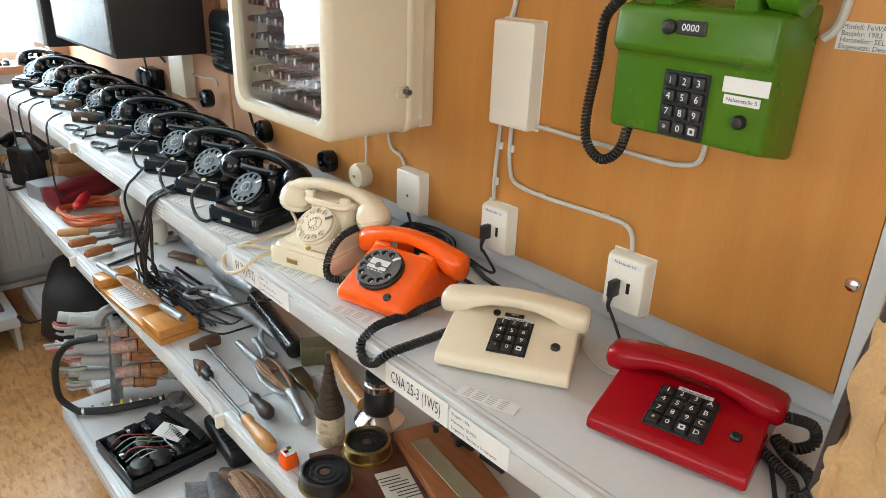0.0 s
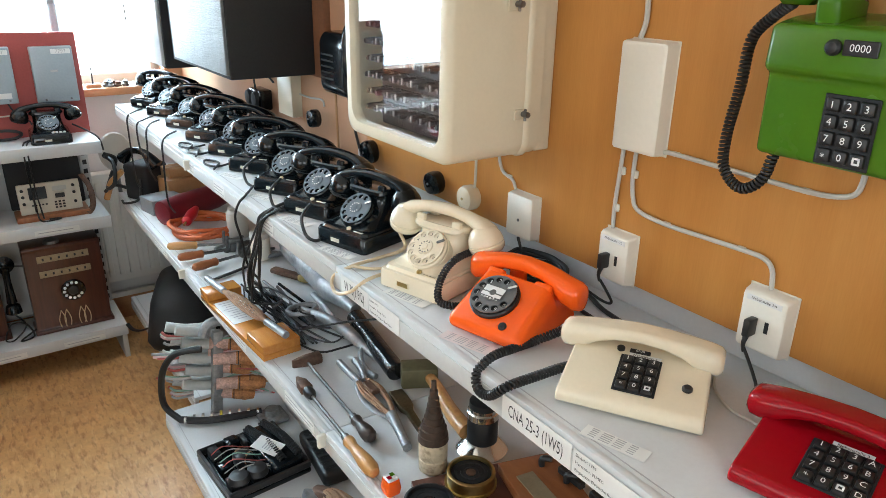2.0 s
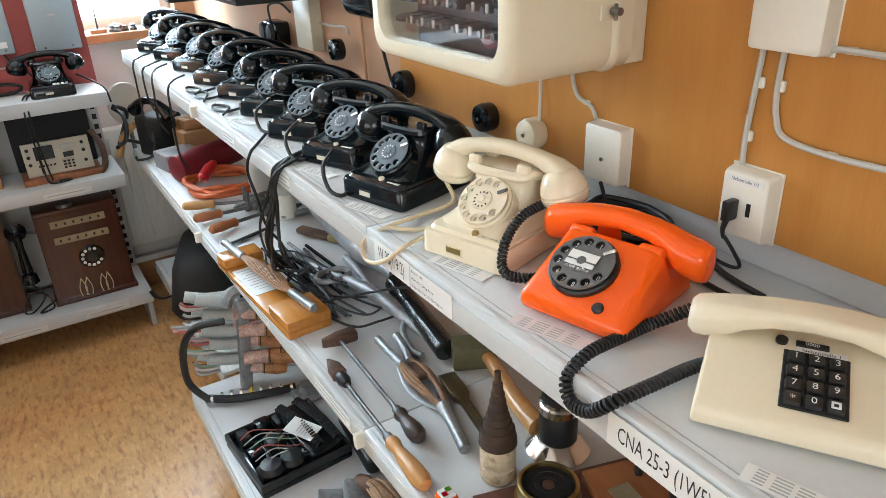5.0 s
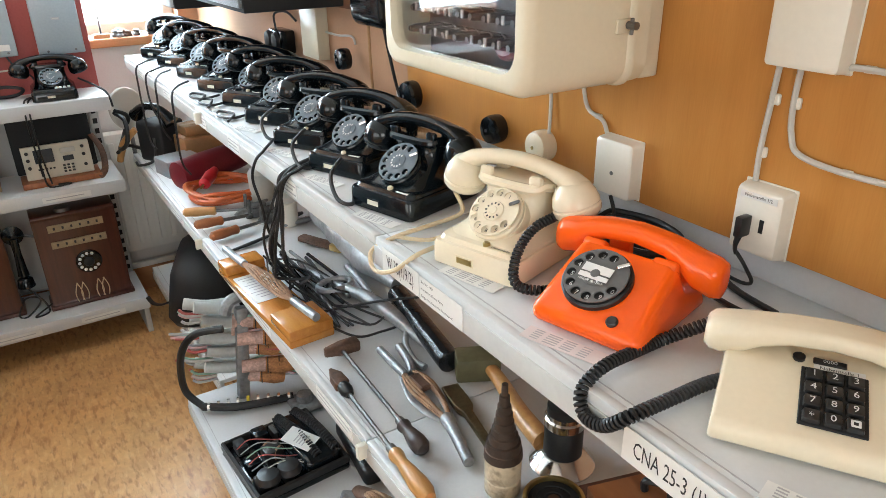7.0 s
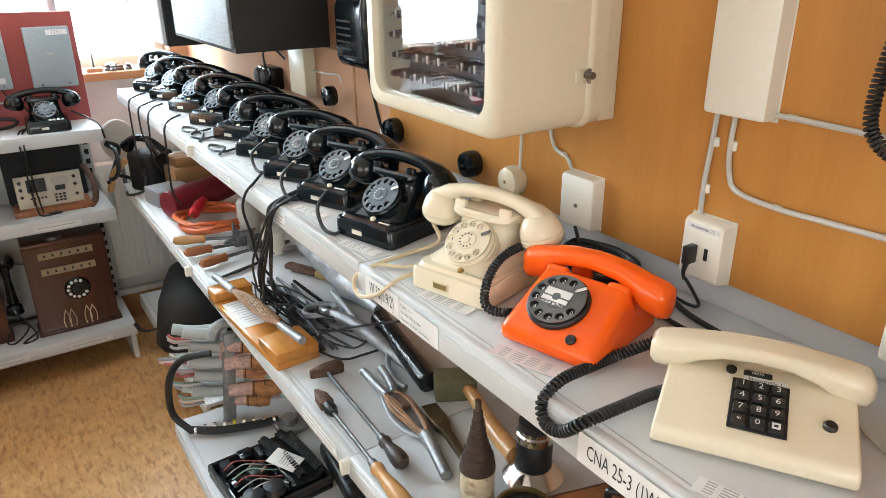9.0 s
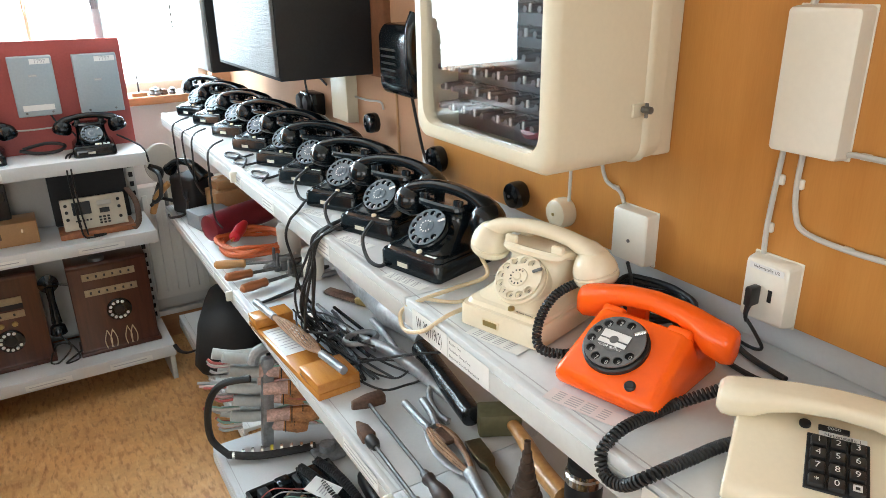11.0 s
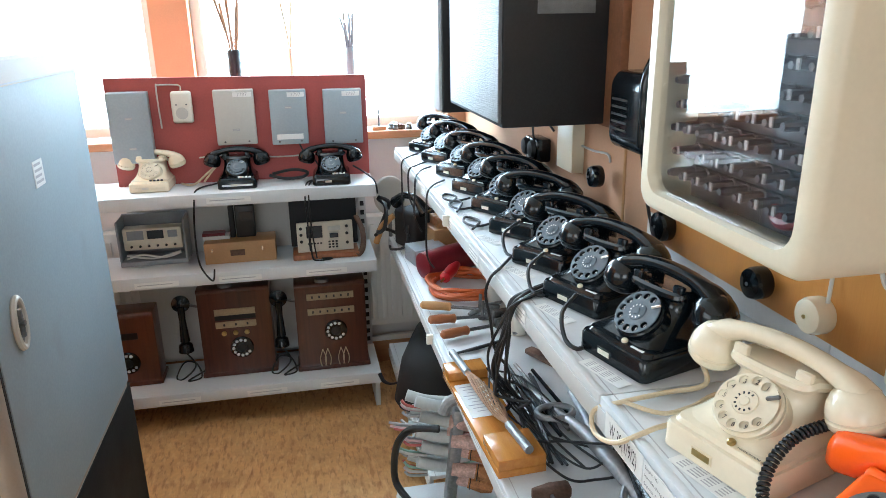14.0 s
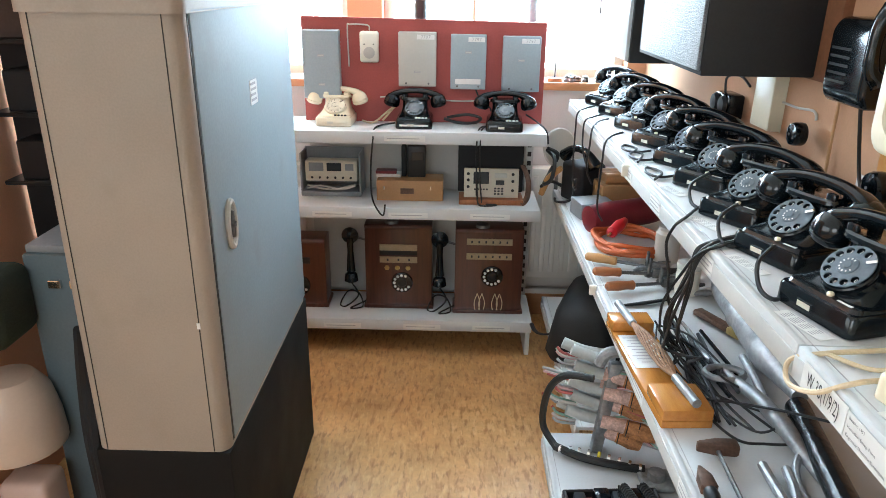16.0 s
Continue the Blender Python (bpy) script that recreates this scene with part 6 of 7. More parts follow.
for i in range(42):
    t = i / 41 * 2 * math.pi * 3.4
    rr = 0.062 + 0.006 * math.sin(i * 1.7)
    ringp.append((0.872 + rr * math.sin(t) * 0.6, 0.99 + rr * math.cos(t), 0.958 + 0.0062 * t / (2 * math.pi) + 0.002 * math.sin(i * 2.1)))
cable("cable_coil", ringp + [(0.88, 0.92, 0.962), (0.885, 0.88, 0.958), (0.868, 0.83, 0.957), (0.86, 0.78, 0.957)], 0.0042, M_RUBBER, "coil of black cable lying behind the orange telephone", "cable", "", 5)
cable("phone_wire", [(0.885, 1.05, 1.0), (0.885, 1.04, 0.975), (0.87, 1.03, 0.96)], 0.003, M_RUBBER, "thin black lead below the connection box", "cable")
cable("phone_wire", [(0.86, 0.95, 0.962), (0.85, 0.9, 0.96), (0.84, 0.86, 0.958), (0.835, 0.8, 0.957), (0.85, 0.76, 0.957)], 0.0036, M_RUBBER, "black telephone cable lying on the shelf", "cable")
cable("phone_wire", [(0.845, 0.62, 0.957), (0.82, 0.6, 0.957), (0.8, 0.56, 0.957), (0.805, 0.5, 0.957)], 0.0022, M_GREYBOX, "thin grey telephone lead on the shelf", "cable")
cable("far_cable", [(0.54, 2.95, 0.78), (0.56, 2.9, 0.76), (0.55, 2.86, 0.7), (0.53, 2.9, 0.67), (0.56, 2.97, 0.7), (0.58, 2.96, 0.76), (0.54, 2.93, 0.79)], 0.008, M_RUBBER, "loop of black cable between the two shelves", "cable")
cable("far_cable", [(0.52, 2.9, 0.66), (0.56, 2.95, 0.665), (0.6, 2.9, 0.66)], 0.007, M_RUBBER, "black cable between the two shelves", "cable")

# ---- lower shelf: tools and samples ----
def lay(name, a, b, label, category, lift=0.0, group=""):
    """A thing whose local z axis runs from plan point a to b."""
    A, B = Vector(a) * U, Vector(b) * U
    q = (B - A).to_track_quat("Z", "Y").to_matrix().to_4x4()
    m = Matrix.Translation(A) @ q
    t = thing(name, m, label, category, group)
    return t, (B - A).length


# varnished block with a spliced cable
bk = thing("sample_block", at(0.61, 1.7, LOW, 3), "varnished wooden block carrying a spliced cable sample", "cable sample")
part("base", box((0.1, 0.43, 0.016), (0, 0, 0), 0.002, 2), M_BLOCK, bk)
part("end_block", box((0.1, 0.1, 0.024), (0, -0.165, 0.016), 0.003, 2), M_BLOCK, bk)
part("end_block", box((0.1, 0.06, 0.024), (0, 0.185, 0.016), 0.003, 2), M_BLOCK, bk)
cd = part("card", box((0.075, 0.15, 0.0008), (-0.005, 0.06, 0.0165)), M_PAPER, bk, "typewritten card")
for i in range(9):
    part("print_bar", box((0.05 - 0.012 * (i % 3), 0.003, 0.0003), (-0.01, 0.12 - i * 0.014, 0.0175)), M_INK_FAINT, cd)
cb = part("cable", tube([(-0.018, 0.24, 0.052), (-0.01, 0.13, 0.05)], 0.0095, 10, 3), M_LEAD, bk)
part("cable", tube([(0.015, -0.21, 0.052), (0.008, -0.11, 0.05)], 0.0095, 10, 3), M_LEAD, bk)
for i in range(14):
    a2 = 2 * math.pi * i / 14
    part("wire", tube([(-0.01 + 0.004 * math.cos(a2), 0.13, 0.05 + 0.004 * math.sin(a2)), (-0.005 + 0.011 * math.cos(a2 + 0.6), 0.06, 0.052 + 0.014 * math.sin(a2 + 0.6)), (0.0 + 0.014 * math.cos(a2 + 1.2), 0.0, 0.052 + 0.016 * math.sin(a2 + 1.2)), (0.004 + 0.014 * math.cos(a2 + 1.8), -0.06, 0.052 + 0.012 * math.sin(a2 + 1.8)), (0.008 + 0.004 * math.cos(a2), -0.115, 0.05 + 0.004 * math.sin(a2))], 0.0022, 5, 4), M_COPPER, bk)


def iron(name, a, b, label, head, handle, hl=0.3):
    t, L = lay(name, a, b, label, "soldering iron", 0, "soldering irons")
    part("shaft", lathe([(0.0042, 0.02), (0.0042, L * (1 - hl))], 8), M_STEEL, t)
    if head == "hammer":
        part("bit", loft([[(x, yy * w, 0.006 + zz * h) for yy, zz in rrect(1, 1, 0.18, 2)] for x, w, h in ((-0.034, 0.018, 0.007), (-0.03, 0.021, 0.009), (0.0, 0.024, 0.026), (0.034, 0.024, 0.028), (0.038, 0.02, 0.024))]), M_RUST, t, "rusty copper bit")
    else:
        part("bit", loft([[(x * s, y * s, z) for x, y in rrect(0.028, 0.02, 0.003, 2)] for z, s in ((-0.03, 0.2), (0.0, 0.9), (0.03, 1.0), (0.036, 0.7))]), M_RUST, t, "rusty copper bit")
        part("collar", lathe([(0.012, 0.034), (0.013, 0.05), (0.008, 0.064)], 12), M_BLACK, t)
    h0, h1 = L * (1 - hl), L
    d = h1 - h0
    part("ferrule", lathe([(0.008, h0 - 0.012), (0.009, h0 + 0.004)], 12), M_STEEL, t)
    part("handle", lathe([(0.0085, h0), (0.0125, h0 + d * 0.05), (0.0125, h0 + d * 0.12), (0.0095, h0 + d * 0.24), (0.0125, h0 + d * 0.42), (0.0158, h0 + d * 0.68), (0.0155, h0 + d * 0.86), (0.0105, h0 + d * 0.97), (0.004, h1)], 18), handle, t)


iron("soldering_iron", (0.643, 1.44, 0.642), (0.63, 1.122, 0.64), "soldering iron with hammer-shaped bit and dark handle", "hammer", M_RUBBER_TOOL, 0.22)
iron("soldering_iron", (0.6, 1.36, 0.64), (0.588, 1.035, 0.64), "soldering iron with pointed bit and light wooden handle", "point", M_HANDLE, 0.34)

sp_ = thing("cable_splice", Matrix(), "opened lead cable splice with two branches", "cable sample")
part("branch", tube(plan([(0.704, 1.4, 0.636), (0.702, 1.35, 0.637), (0.7, 1.3, 0.64)]), 0.0085, 10, 4), M_LEAD, sp_)
part("branch", tube(plan([(0.737, 1.39, 0.636), (0.728, 1.34, 0.637), (0.714, 1.3, 0.64)]), 0.0085, 10, 4), M_LEAD, sp_)
for i in range(12):
    a2 = 2 * math.pi * i / 12
    o = (1 if i % 2 else -1) * (0.006 + 0.0004 * i)
    part("wire", tube(plan([(0.707 + o, 1.31, 0.641), (0.706 + 1.9 * o + 0.004 * math.cos(a2), 1.26, 0.642 + 0.005 * math.sin(a2)), (0.703 + 1.3 * o, 1.2, 0.64 + 0.004 * math.sin(a2)), (0.698, 1.155, 0.637)]), 0.003, 6, 5), M_COPPER, sp_)
for o in (-0.02, 0.018):
    part("sheath_half", tube(plan([(0.706 + 0.5 * o, 1.31, 0.636), (0.704 + 1.1 * o, 1.25, 0.633), (0.702 + 0.9 * o, 1.2, 0.632), (0.699, 1.16, 0.635)]), [0.004, 0.008, 0.008, 0.006], 8, 5, None, 0.35), M_LEAD, sp_, "split lead sheath")
part("wedge", box((0.022, 0.05, 0.012), (0.707 * U, 1.265 * U, 0.638 * U), 0.003, 1), M_RUST, sp_)
part("cable", tube(plan([(0.699, 1.17, 0.637), (0.69, 1.13, 0.635), (0.674, 1.072, 0.634)]), [0.013, 0.0105, 0.01], 12, 5), M_LEAD, sp_)

ch, L = lay("chisel", (0.75, 1.24, 0.634), (0.716, 1.075, 0.636), "flat brassy steel chisel with worn edge", "chisel")
part("blade", loft([[(x * w, y * h, z) for x, y in rrect(1, 1, 0.1, 2)] for z, w, h in ((0, 0.032, 0.004), (0.05, 0.034, 0.012), (0.075, 0.03, 0.016), (0.09, 0.016, 0.013), (L, 0.014, 0.012))]), mat("brassy_steel", (0.24, 0.2, 0.12), 0.4, 1, 0.25, 16, 140, 0.15), ch)
ml = thing("mallet", at(0.825, 1.235, LOW, 0), "wooden mallet with a greenish square head", "mallet")
part("head", box((0.085, 0.055, 0.05), (-0.012, 0.02, 0), 0.006, 2, pose(0, 0, 0, 0, 0, -28)), mat("green_brown_wood", (0.13, 0.12, 0.06), 0.5, 0, 0.2, 8, 80, 0.15), ml)
part("handle", tube([(0.0, 0.0, 0.028), (-0.012, -0.06, 0.026), (-0.034, -0.14, 0.022), (-0.045, -0.215, 0.02)], [0.012, 0.014, 0.017, 0.019], 14, 5), M_HANDLE, ml)
M_TAPE = mat("black_tape", (0.008, 0.009, 0.011), 0.2, 0, 0.4, 30, 70, 0.9, spec=0.6)
bp, L = lay("black_rod", (0.822, 1.55, 0.648), (0.777, 1.28, 0.648), "glossy black taped rod", "rod")
part("rod", lathe([(0.02, 0), (0.023, 0.004), (0.0225, L * 0.4), (0.0235, L * 0.9), (0.023, L - 0.003), (0.018, L)], 20), M_TAPE, bp)
lsv, L = lay("lead_sleeve", (0.872, 2.12, 0.665), (0.83, 1.56, 0.66), "large grey lead cable sleeve", "cable sleeve")
part("sleeve", lathe([(0.012, 0), (0.02, 0.03), (0.038, 0.1), (0.042, 0.14), (0.042, L * 0.42), (0.047, L * 0.43), (0.047, L * 0.46), (0.043, L * 0.47), (0.043, L * 0.7), (0.046, L * 0.71), (0.046, L * 0.73), (0.034, L * 0.82), (0.02, L * 0.95), (0.016, L)], 24), M_LEAD, lsv)
part("clamp", box((0.03, 0.06, 0.012), (-0.02, 0.045, L * 0.36), 0.002, 1), M_STEEL, lsv)
lj = thing("lead_joint", Matrix(), "wiped grey lead cable joint with two tails", "cable sample")
part("joint", tube(plan([(0.722, 1.76, 0.636), (0.745, 1.66, 0.64), (0.762, 1.57, 0.648), (0.773, 1.49, 0.647), (0.778, 1.43, 0.64), (0.782, 1.37, 0.635), (0.79, 1.31, 0.633)]), [0.007, 0.009, 0.016, 0.018, 0.013, 0.0085, 0.008], 14, 8), M_LEAD, lj)
part("tail", tube(plan([(0.8, 1.74, 0.637), (0.793, 1.66, 0.638), (0.778, 1.58, 0.645)]), 0.0085, 10, 5), M_LEAD, lj)
part("tail", tube(plan([(0.778, 1.43, 0.638), (0.752, 1.39, 0.635), (0.74, 1.34, 0.633), (0.745, 1.31, 0.633)]), 0.007, 10, 5), M_LEAD, lj)
for i in range(9):
    a0 = (0.7 + 0.012 * i % 0.06 + rnd.uniform(-0.01, 0.01), 1.83 + rnd.uniform(-0.06, 0.08), 0.632 + 0.004 * (i % 3))
    b0 = (a0[0] + rnd.uniform(-0.03, 0.02), a0[1] - rnd.uniform(0.2, 0.34), 0.632 + 0.004 * (i % 3))
    t, L = lay("tool_rod", a0, b0, "thin black steel rod from a loose bundle", "rod", 0, "loose black rods")
    part("rod", lathe([(0.0045, 0), (0.0048, L * 0.5), (0.0042, L)], 8), rnd.choice([M_BLACK, M_STEEL, M_BAKELITE]), t)
gv = thing("clamp_ring", at(0.735, 1.66, 0.636), "grey cast clamp ring lying among the tools", "clamp")
part("ring", tube([(0.04 * math.cos(i * math.pi / 6), 0.028 * math.sin(i * math.pi / 6), 0.01) for i in range(13)], 0.008, 8, 4), M_LEAD, gv)
br = thing("wire_brush", at(0.8, 1.9, 0.63, 25), "old brown brush with frayed bristles", "brush")
part("back", box((0.03, 0.13, 0.016), (0, 0, 0), 0.006, 2), M_RUST, br)
part("ferrule", box((0.034, 0.04, 0.02), (0, -0.07, 0.0), 0.005, 2), M_BRASS, br)
# bottle with a stepped rubber cone
bo = thing("glue_bottle", at(0.688, 1.012, LOW), "old ivory bottle with a stepped brown rubber cone", "bottle")
part("body", lathe([(0.024, 0), (0.0275, 0.004), (0.028, 0.028), (0.0265, 0.03), (0.028, 0.033), (0.0278, 0.07), (0.027, 0.074)], 24), mat("stained_ivory", (0.62, 0.52, 0.36), 0.5, 0, 0.14, 30, 160, 0.2, dirt=0.55, dirt_color=(0.16, 0.1, 0.06)), bo)
prof = []
for r1, z1, z2 in ((0.0295, 0.068, 0.082), (0.027, 0.083, 0.096), (0.0225, 0.097, 0.108), (0.0185, 0.109, 0.12), (0.0155, 0.121, 0.132), (0.013, 0.133, 0.146), (0.0105, 0.147, 0.16), (0.008, 0.161, 0.176), (0.005, 0.177, 0.196)):
    prof += [(r1, z1), (r1 * 0.96, z2)]
part("cone", lathe(prof, 20), mat("old_rubber", (0.055, 0.035, 0.025), 0.55, 0, 0.3, 20, 120, 0.2), bo, "dark brown stepped cone")
cy = thing("weight", at(0.793, 1.01, LOW), "black cylinder on a polished flared foot", "weight")
part("foot", lathe([(0.053, 0), (0.053, 0.003), (0.034, 0.022), (0.031, 0.024)], 32), M_CHROME, cy)
part("body", lathe([(0.031, 0.022), (0.031, 0.075), (0.03, 0.077)], 28), M_BLACK, cy)
part("collar", lathe([(0.032, 0.077), (0.032, 0.09), (0.029, 0.093), (0.029, 0.1)], 28), M_CHROME, cy)
part("cap", lathe([(0.028, 0.1), (0.028, 0.112), (0.02, 0.116)], 28), M_BLACK, cy)
# board with two capsule discs and brass plates
bd = thing("mounting_board", at(0.71, 0.83, LOW, 0), "brown wooden board with brass plates and two receiver capsules", "board")
part("board", box((0.27, 0.3, 0.014), (0.0, 0.0, 0), 0.002, 2, pose(0, 0, 0, 0, 0, -16)), wood("dark_mahogany", (0.075, 0.026, 0.018), (0.14, 0.05, 0.032), 2, "y", 0.3), bd)
part("raised_panel", box((0.12, 0.24, 0.022), (0.085, -0.02, 0.014), 0.003, 2, pose(0, 0, 0, 0, 0, -16)), wood("reddish_wood", (0.24, 0.08, 0.03), (0.36, 0.14, 0.05), 2, "y", 0.3), bd)
part("brass_plate", box((0.036, 0.19, 0.002), (0.066, -0.035, 0.0365), 0.0006, 1, pose(0, 0, 0, 0, 0, -9)), mat("dull_brass_plate", (0.34, 0.29, 0.19), 0.55, 0.35, 0.12, 20, 160, 0.1), bd, "dull brass plate")
pl = part("data_plate", box((0.062, 0.095, 0.0015), (-0.012, 0.0, 0.0145), 0.0004, 1, pose(0, 0, 0, 0, 0, -18)), M_INSTR, bd, "printed data plate")
for i in range(8):
    part("print_bar", box((0.05 - 0.012 * (i % 2), 0.0022, 0.0003), (-0.016 + i * 0.002, 0.032 - i * 0.0095, 0.0164), 0, 1, pose(0, 0, 0, 0, 0, -18)), M_INK, pl)
part("data_plate", box((0.05, 0.06, 0.0015), (-0.075, -0.03, 0.0145), 0.0004, 1, pose(0, 0, 0, 0, 0, -18)), M_INSTR, bd, "printed data plate")
part("brass_cap", lathe([(0.03, 0.014), (0.03, 0.024), (0.026, 0.028), (0.01, 0.03)], 26, Matrix.Translation((0.02, -0.1, 0))), M_BRASS, bd)
for i in range(2):
    part("hook", tube([(0.125 + 0.006 * i, 0.06 - 0.06 * i, 0.036), (0.125 + 0.006 * i, 0.06 - 0.06 * i, 0.052), (0.135 + 0.006 * i, 0.045 - 0.06 * i, 0.056)], 0.006, 8, 4), M_BLACK, bd)
    part("rod", box((0.014, 0.06, 0.014), (0.142, -0.0 - 0.08 * i, 0.036), 0.002, 1), M_BLACK, bd)
for x, y in ((0.616, 0.915), (0.712, 0.935)):
    dc = thing("receiver_capsule", at(x, y, LOW + 0.0125), "round dark receiver capsule with brass rim", "receiver capsule", "receiver capsules")
    part("rim", lathe([(0.042, 0), (0.045, 0.003), (0.045, 0.026), (0.042, 0.028), (0.039, 0.028), (0.038, 0.024), (0.0375, 0.008)], 36), M_BRASS if x > 0.65 else M_BLACK, dc)
    part("face", lathe([(0.037, 0.0), (0.037, 0.022), (0.031, 0.022), (0.0305, 0.0235), (0.026, 0.0235), (0.0255, 0.022), (0.02, 0.022), (0.0195, 0.0235), (0.014, 0.0235), (0.0135, 0.021), (0.008, 0.021)], 36), M_BLACK_MATT, dc)
    part("centre", lathe([(0.009, 0.0212), (0.009, 0.0235), (0.006, 0.024)], 18), M_RUST, dc)
    part("flange", lathe([(0.049, 0), (0.049, 0.003), (0.04, 0.004)], 32), M_BRASS, dc)
fr = thing("sharpener", at(0.597, 1.0, LOW), "small orange pencil sharpener with a paper flower print", "sharpener")
part("body", stack([(0, 0.026, 0.026, 0.004, 0, 0), (0.012, 0.03, 0.03, 0.004, 0, 0), (0.03, 0.026, 0.026, 0.005, 0, 0)], 3), M_ORANGE, fr)
part("sticker", box((0.022, 0.022, 0.006), (0, 0, 0.0295), 0.002, 1), M_PAPER, fr)
part("dot", box((0.008, 0.008, 0.001), (0.004, 0.003, 0.036)), M_GREEN, fr)
part("dot", box((0.008, 0.008, 0.001), (-0.005, -0.003, 0.036)), M_RED, fr)
# cutting tools with wooden handles
for a, b, c in (((0.572, 2.271, 0.643), (0.655, 2.25, 0.64), (0.78, 2.2, 0.634)), ((0.574, 2.164, 0.643), (0.648, 2.163, 0.64), (0.77, 2.17, 0.634)), ((0.588, 2.066, 0.643), (0.664, 2.084, 0.64), (0.78, 2.12, 0.634))):
    t, L = lay("hand_tool", a, c, "steel hand tool with a reddish wooden handle", "hand tool", 0, "wooden handled tools")
    h = (Vector(b) - Vector(a)).length * U
    part("handle", lathe([(0.006, 0), (0.0125, 0.006), (0.0145, h * 0.4), (0.012, h * 0.75), (0.0135, h * 0.95), (0.009, h)], 16), M_HANDLE_RED if a[1] < 2.2 else M_HANDLE, t)
    part("shank", lathe([(0.0055, h), (0.005, L * 0.75), (0.0055, L * 0.8)], 8), M_STEEL, t)
    part("jaw", box((0.018, 0.03, 0.05), (0, 0.004, L * 0.78), 0.005, 2), M_STEEL, t)
    part("lever", box((0.008, 0.05, 0.01), (0, 0.024, L * 0.72), 0.003, 1), M_STEEL, t)
for i in range(5):
    t, L = lay("steel_tool", (0.69 + 0.02 * i, 2.2 - 0.035 * i, 0.632), (0.8 + 0.015 * i, 2.26 - 0.05 * i, 0.634), "small worn steel tool lying on the shelf", "hand tool", 0, "small steel tools")
    part("body", lathe([(0.004, 0), (0.008, 0.01), (0.007, L * 0.5), (0.01, L * 0.7), (0.004, L)], 10), M_STEEL if i % 2 else M_LEAD, t)
nf = part("knife", tube(plan([(0.6, 1.99, 0.627), (0.66, 2.0, 0.63), (0.74, 2.03, 0.63)]), [0.004, 0.009, 0.007], 8, 5, None, 0.4), M_BLACK)
tagged(nf, "black cable knife lying on the shelf", "knife")
jar = thing("jar", at(0.8, 2.3, LOW), "pale plastic jar standing on the shelf", "jar")
part("body", lathe([(0.036, 0), (0.038, 0.005), (0.038, 0.09), (0.03, 0.1), (0.03, 0.11)], 22), M_GREYBOX, jar)
jar2 = thing("jar", at(0.79, 2.08, LOW), "pale plastic jar with a lid on the shelf", "jar")
part("body", lathe([(0.03, 0), (0.032, 0.005), (0.032, 0.07), (0.028, 0.075)], 22), M_BOX_WHITE, jar2)
part("lid", lathe([(0.033, 0.075), (0.033, 0.09), (0.03, 0.092)], 22), M_GREYBOX, jar2)
oc = []
for i in range(60):
    t = i / 59 * 2 * math.pi * 5
    oc.append((0.72 + (0.098 + 0.01 * math.sin(i)) * math.cos(t), 2.4 + (0.105 + 0.012 * math.cos(i * 1.3)) * math.sin(t), 0.632 + 0.005 * t / (2 * math.pi) + 0.004 * math.sin(i * 2.3)))
cable("cable_coil", oc, 0.0075, M_ORANGE_CABLE, "coiled orange rubber cable lying on the shelf", "cable", "", 4)
rp, L = lay("red_plug", (0.66, 2.38, 0.67), (0.72, 2.47, 0.68), "red plug at the end of the orange cable", "plug")
part("body", lathe([(0.008, 0), (0.018, 0.01), (0.02, L * 0.6), (0.012, L)], 14), mat("bright_red_plastic", (0.5, 0.01, 0.02), 0.3, 0, 0.05), rp)
part("pin", lathe([(0.004, -0.02), (0.004, 0)], 8), M_BRASS, rp)
mr, L = lay("leather_roll", (0.615, 2.5, 0.672), (0.86, 2.6, 0.68), "dark red leather tool roll on the shelf", "tool roll")
part("roll", lathe([(0.02, 0), (0.045, 0.006), (0.05, L * 0.3), (0.048, L * 0.8), (0.042, L - 0.004), (0.02, L)], 24), M_MAROON, mr)
gx = thing("grey_box", at(0.665, 2.69, LOW, 12), "small grey steel box with a paper label", "box")
part("body", box((0.13, 0.11, 0.06), (0, 0, 0), 0.004, 2), M_CASE_GREY, gx)
part("label", box((0.03, 0.001, 0.02), (-0.02, -0.0558, 0.02)), M_PAPER, gx)
wp = thing("wooden_crate", at(0.78, 2.8, LOW, 8), "brown wooden box with rolled papers", "box")
part("body", box((0.2, 0.14, 0.1), (0, 0, 0), 0.004, 2), M_TAN, wp)
for i in range(3):
    part("roll", lathe([(0.018, 0), (0.02, 0.004), (0.02, 0.16), (0.018, 0.164)], 14, Matrix.Translation((-0.08, -0.03 + i * 0.035, 0.118)) @ pose(0, 0, 0, 0, 90, 0)), M_TAN, wp)
bph = thing("magneto_set", at(0.66, 2.87, LOW, -60), "black field telephone with wooden handle and cords", "telephone")
part("body", box((0.13, 0.12, 0.15), (0, 0, 0), 0.015, 3), M_BLACK_MATT, bph)
part("handset", tube([(-0.09, -0.02, 0.16), (-0.03, -0.03, 0.2), (0.04, -0.03, 0.2), (0.09, -0.02, 0.15)], [0.028, 0.014, 0.014, 0.028], 12, 6), M_BAKELITE, bph)
part("crank_handle", tube([(-0.06, -0.06, 0.12), (-0.1, -0.09, 0.07), (-0.13, -0.1, 0.0)], [0.011, 0.014, 0.012], 12, 5), M_HANDLE, bph, "turned wooden handle")
part("cord", tube([(0.04, -0.07, 0.1), (0.06, -0.1, 0.03), (0.0, -0.12, 0.006), (-0.04, -0.1, 0.006)], 0.005, 6, 6), M_RUBBER, bph)
gd = thing("glass_disc", at(0.585, 2.99, 0.78, 30), "round clear plastic magnifier standing at the shelf end", "disc")
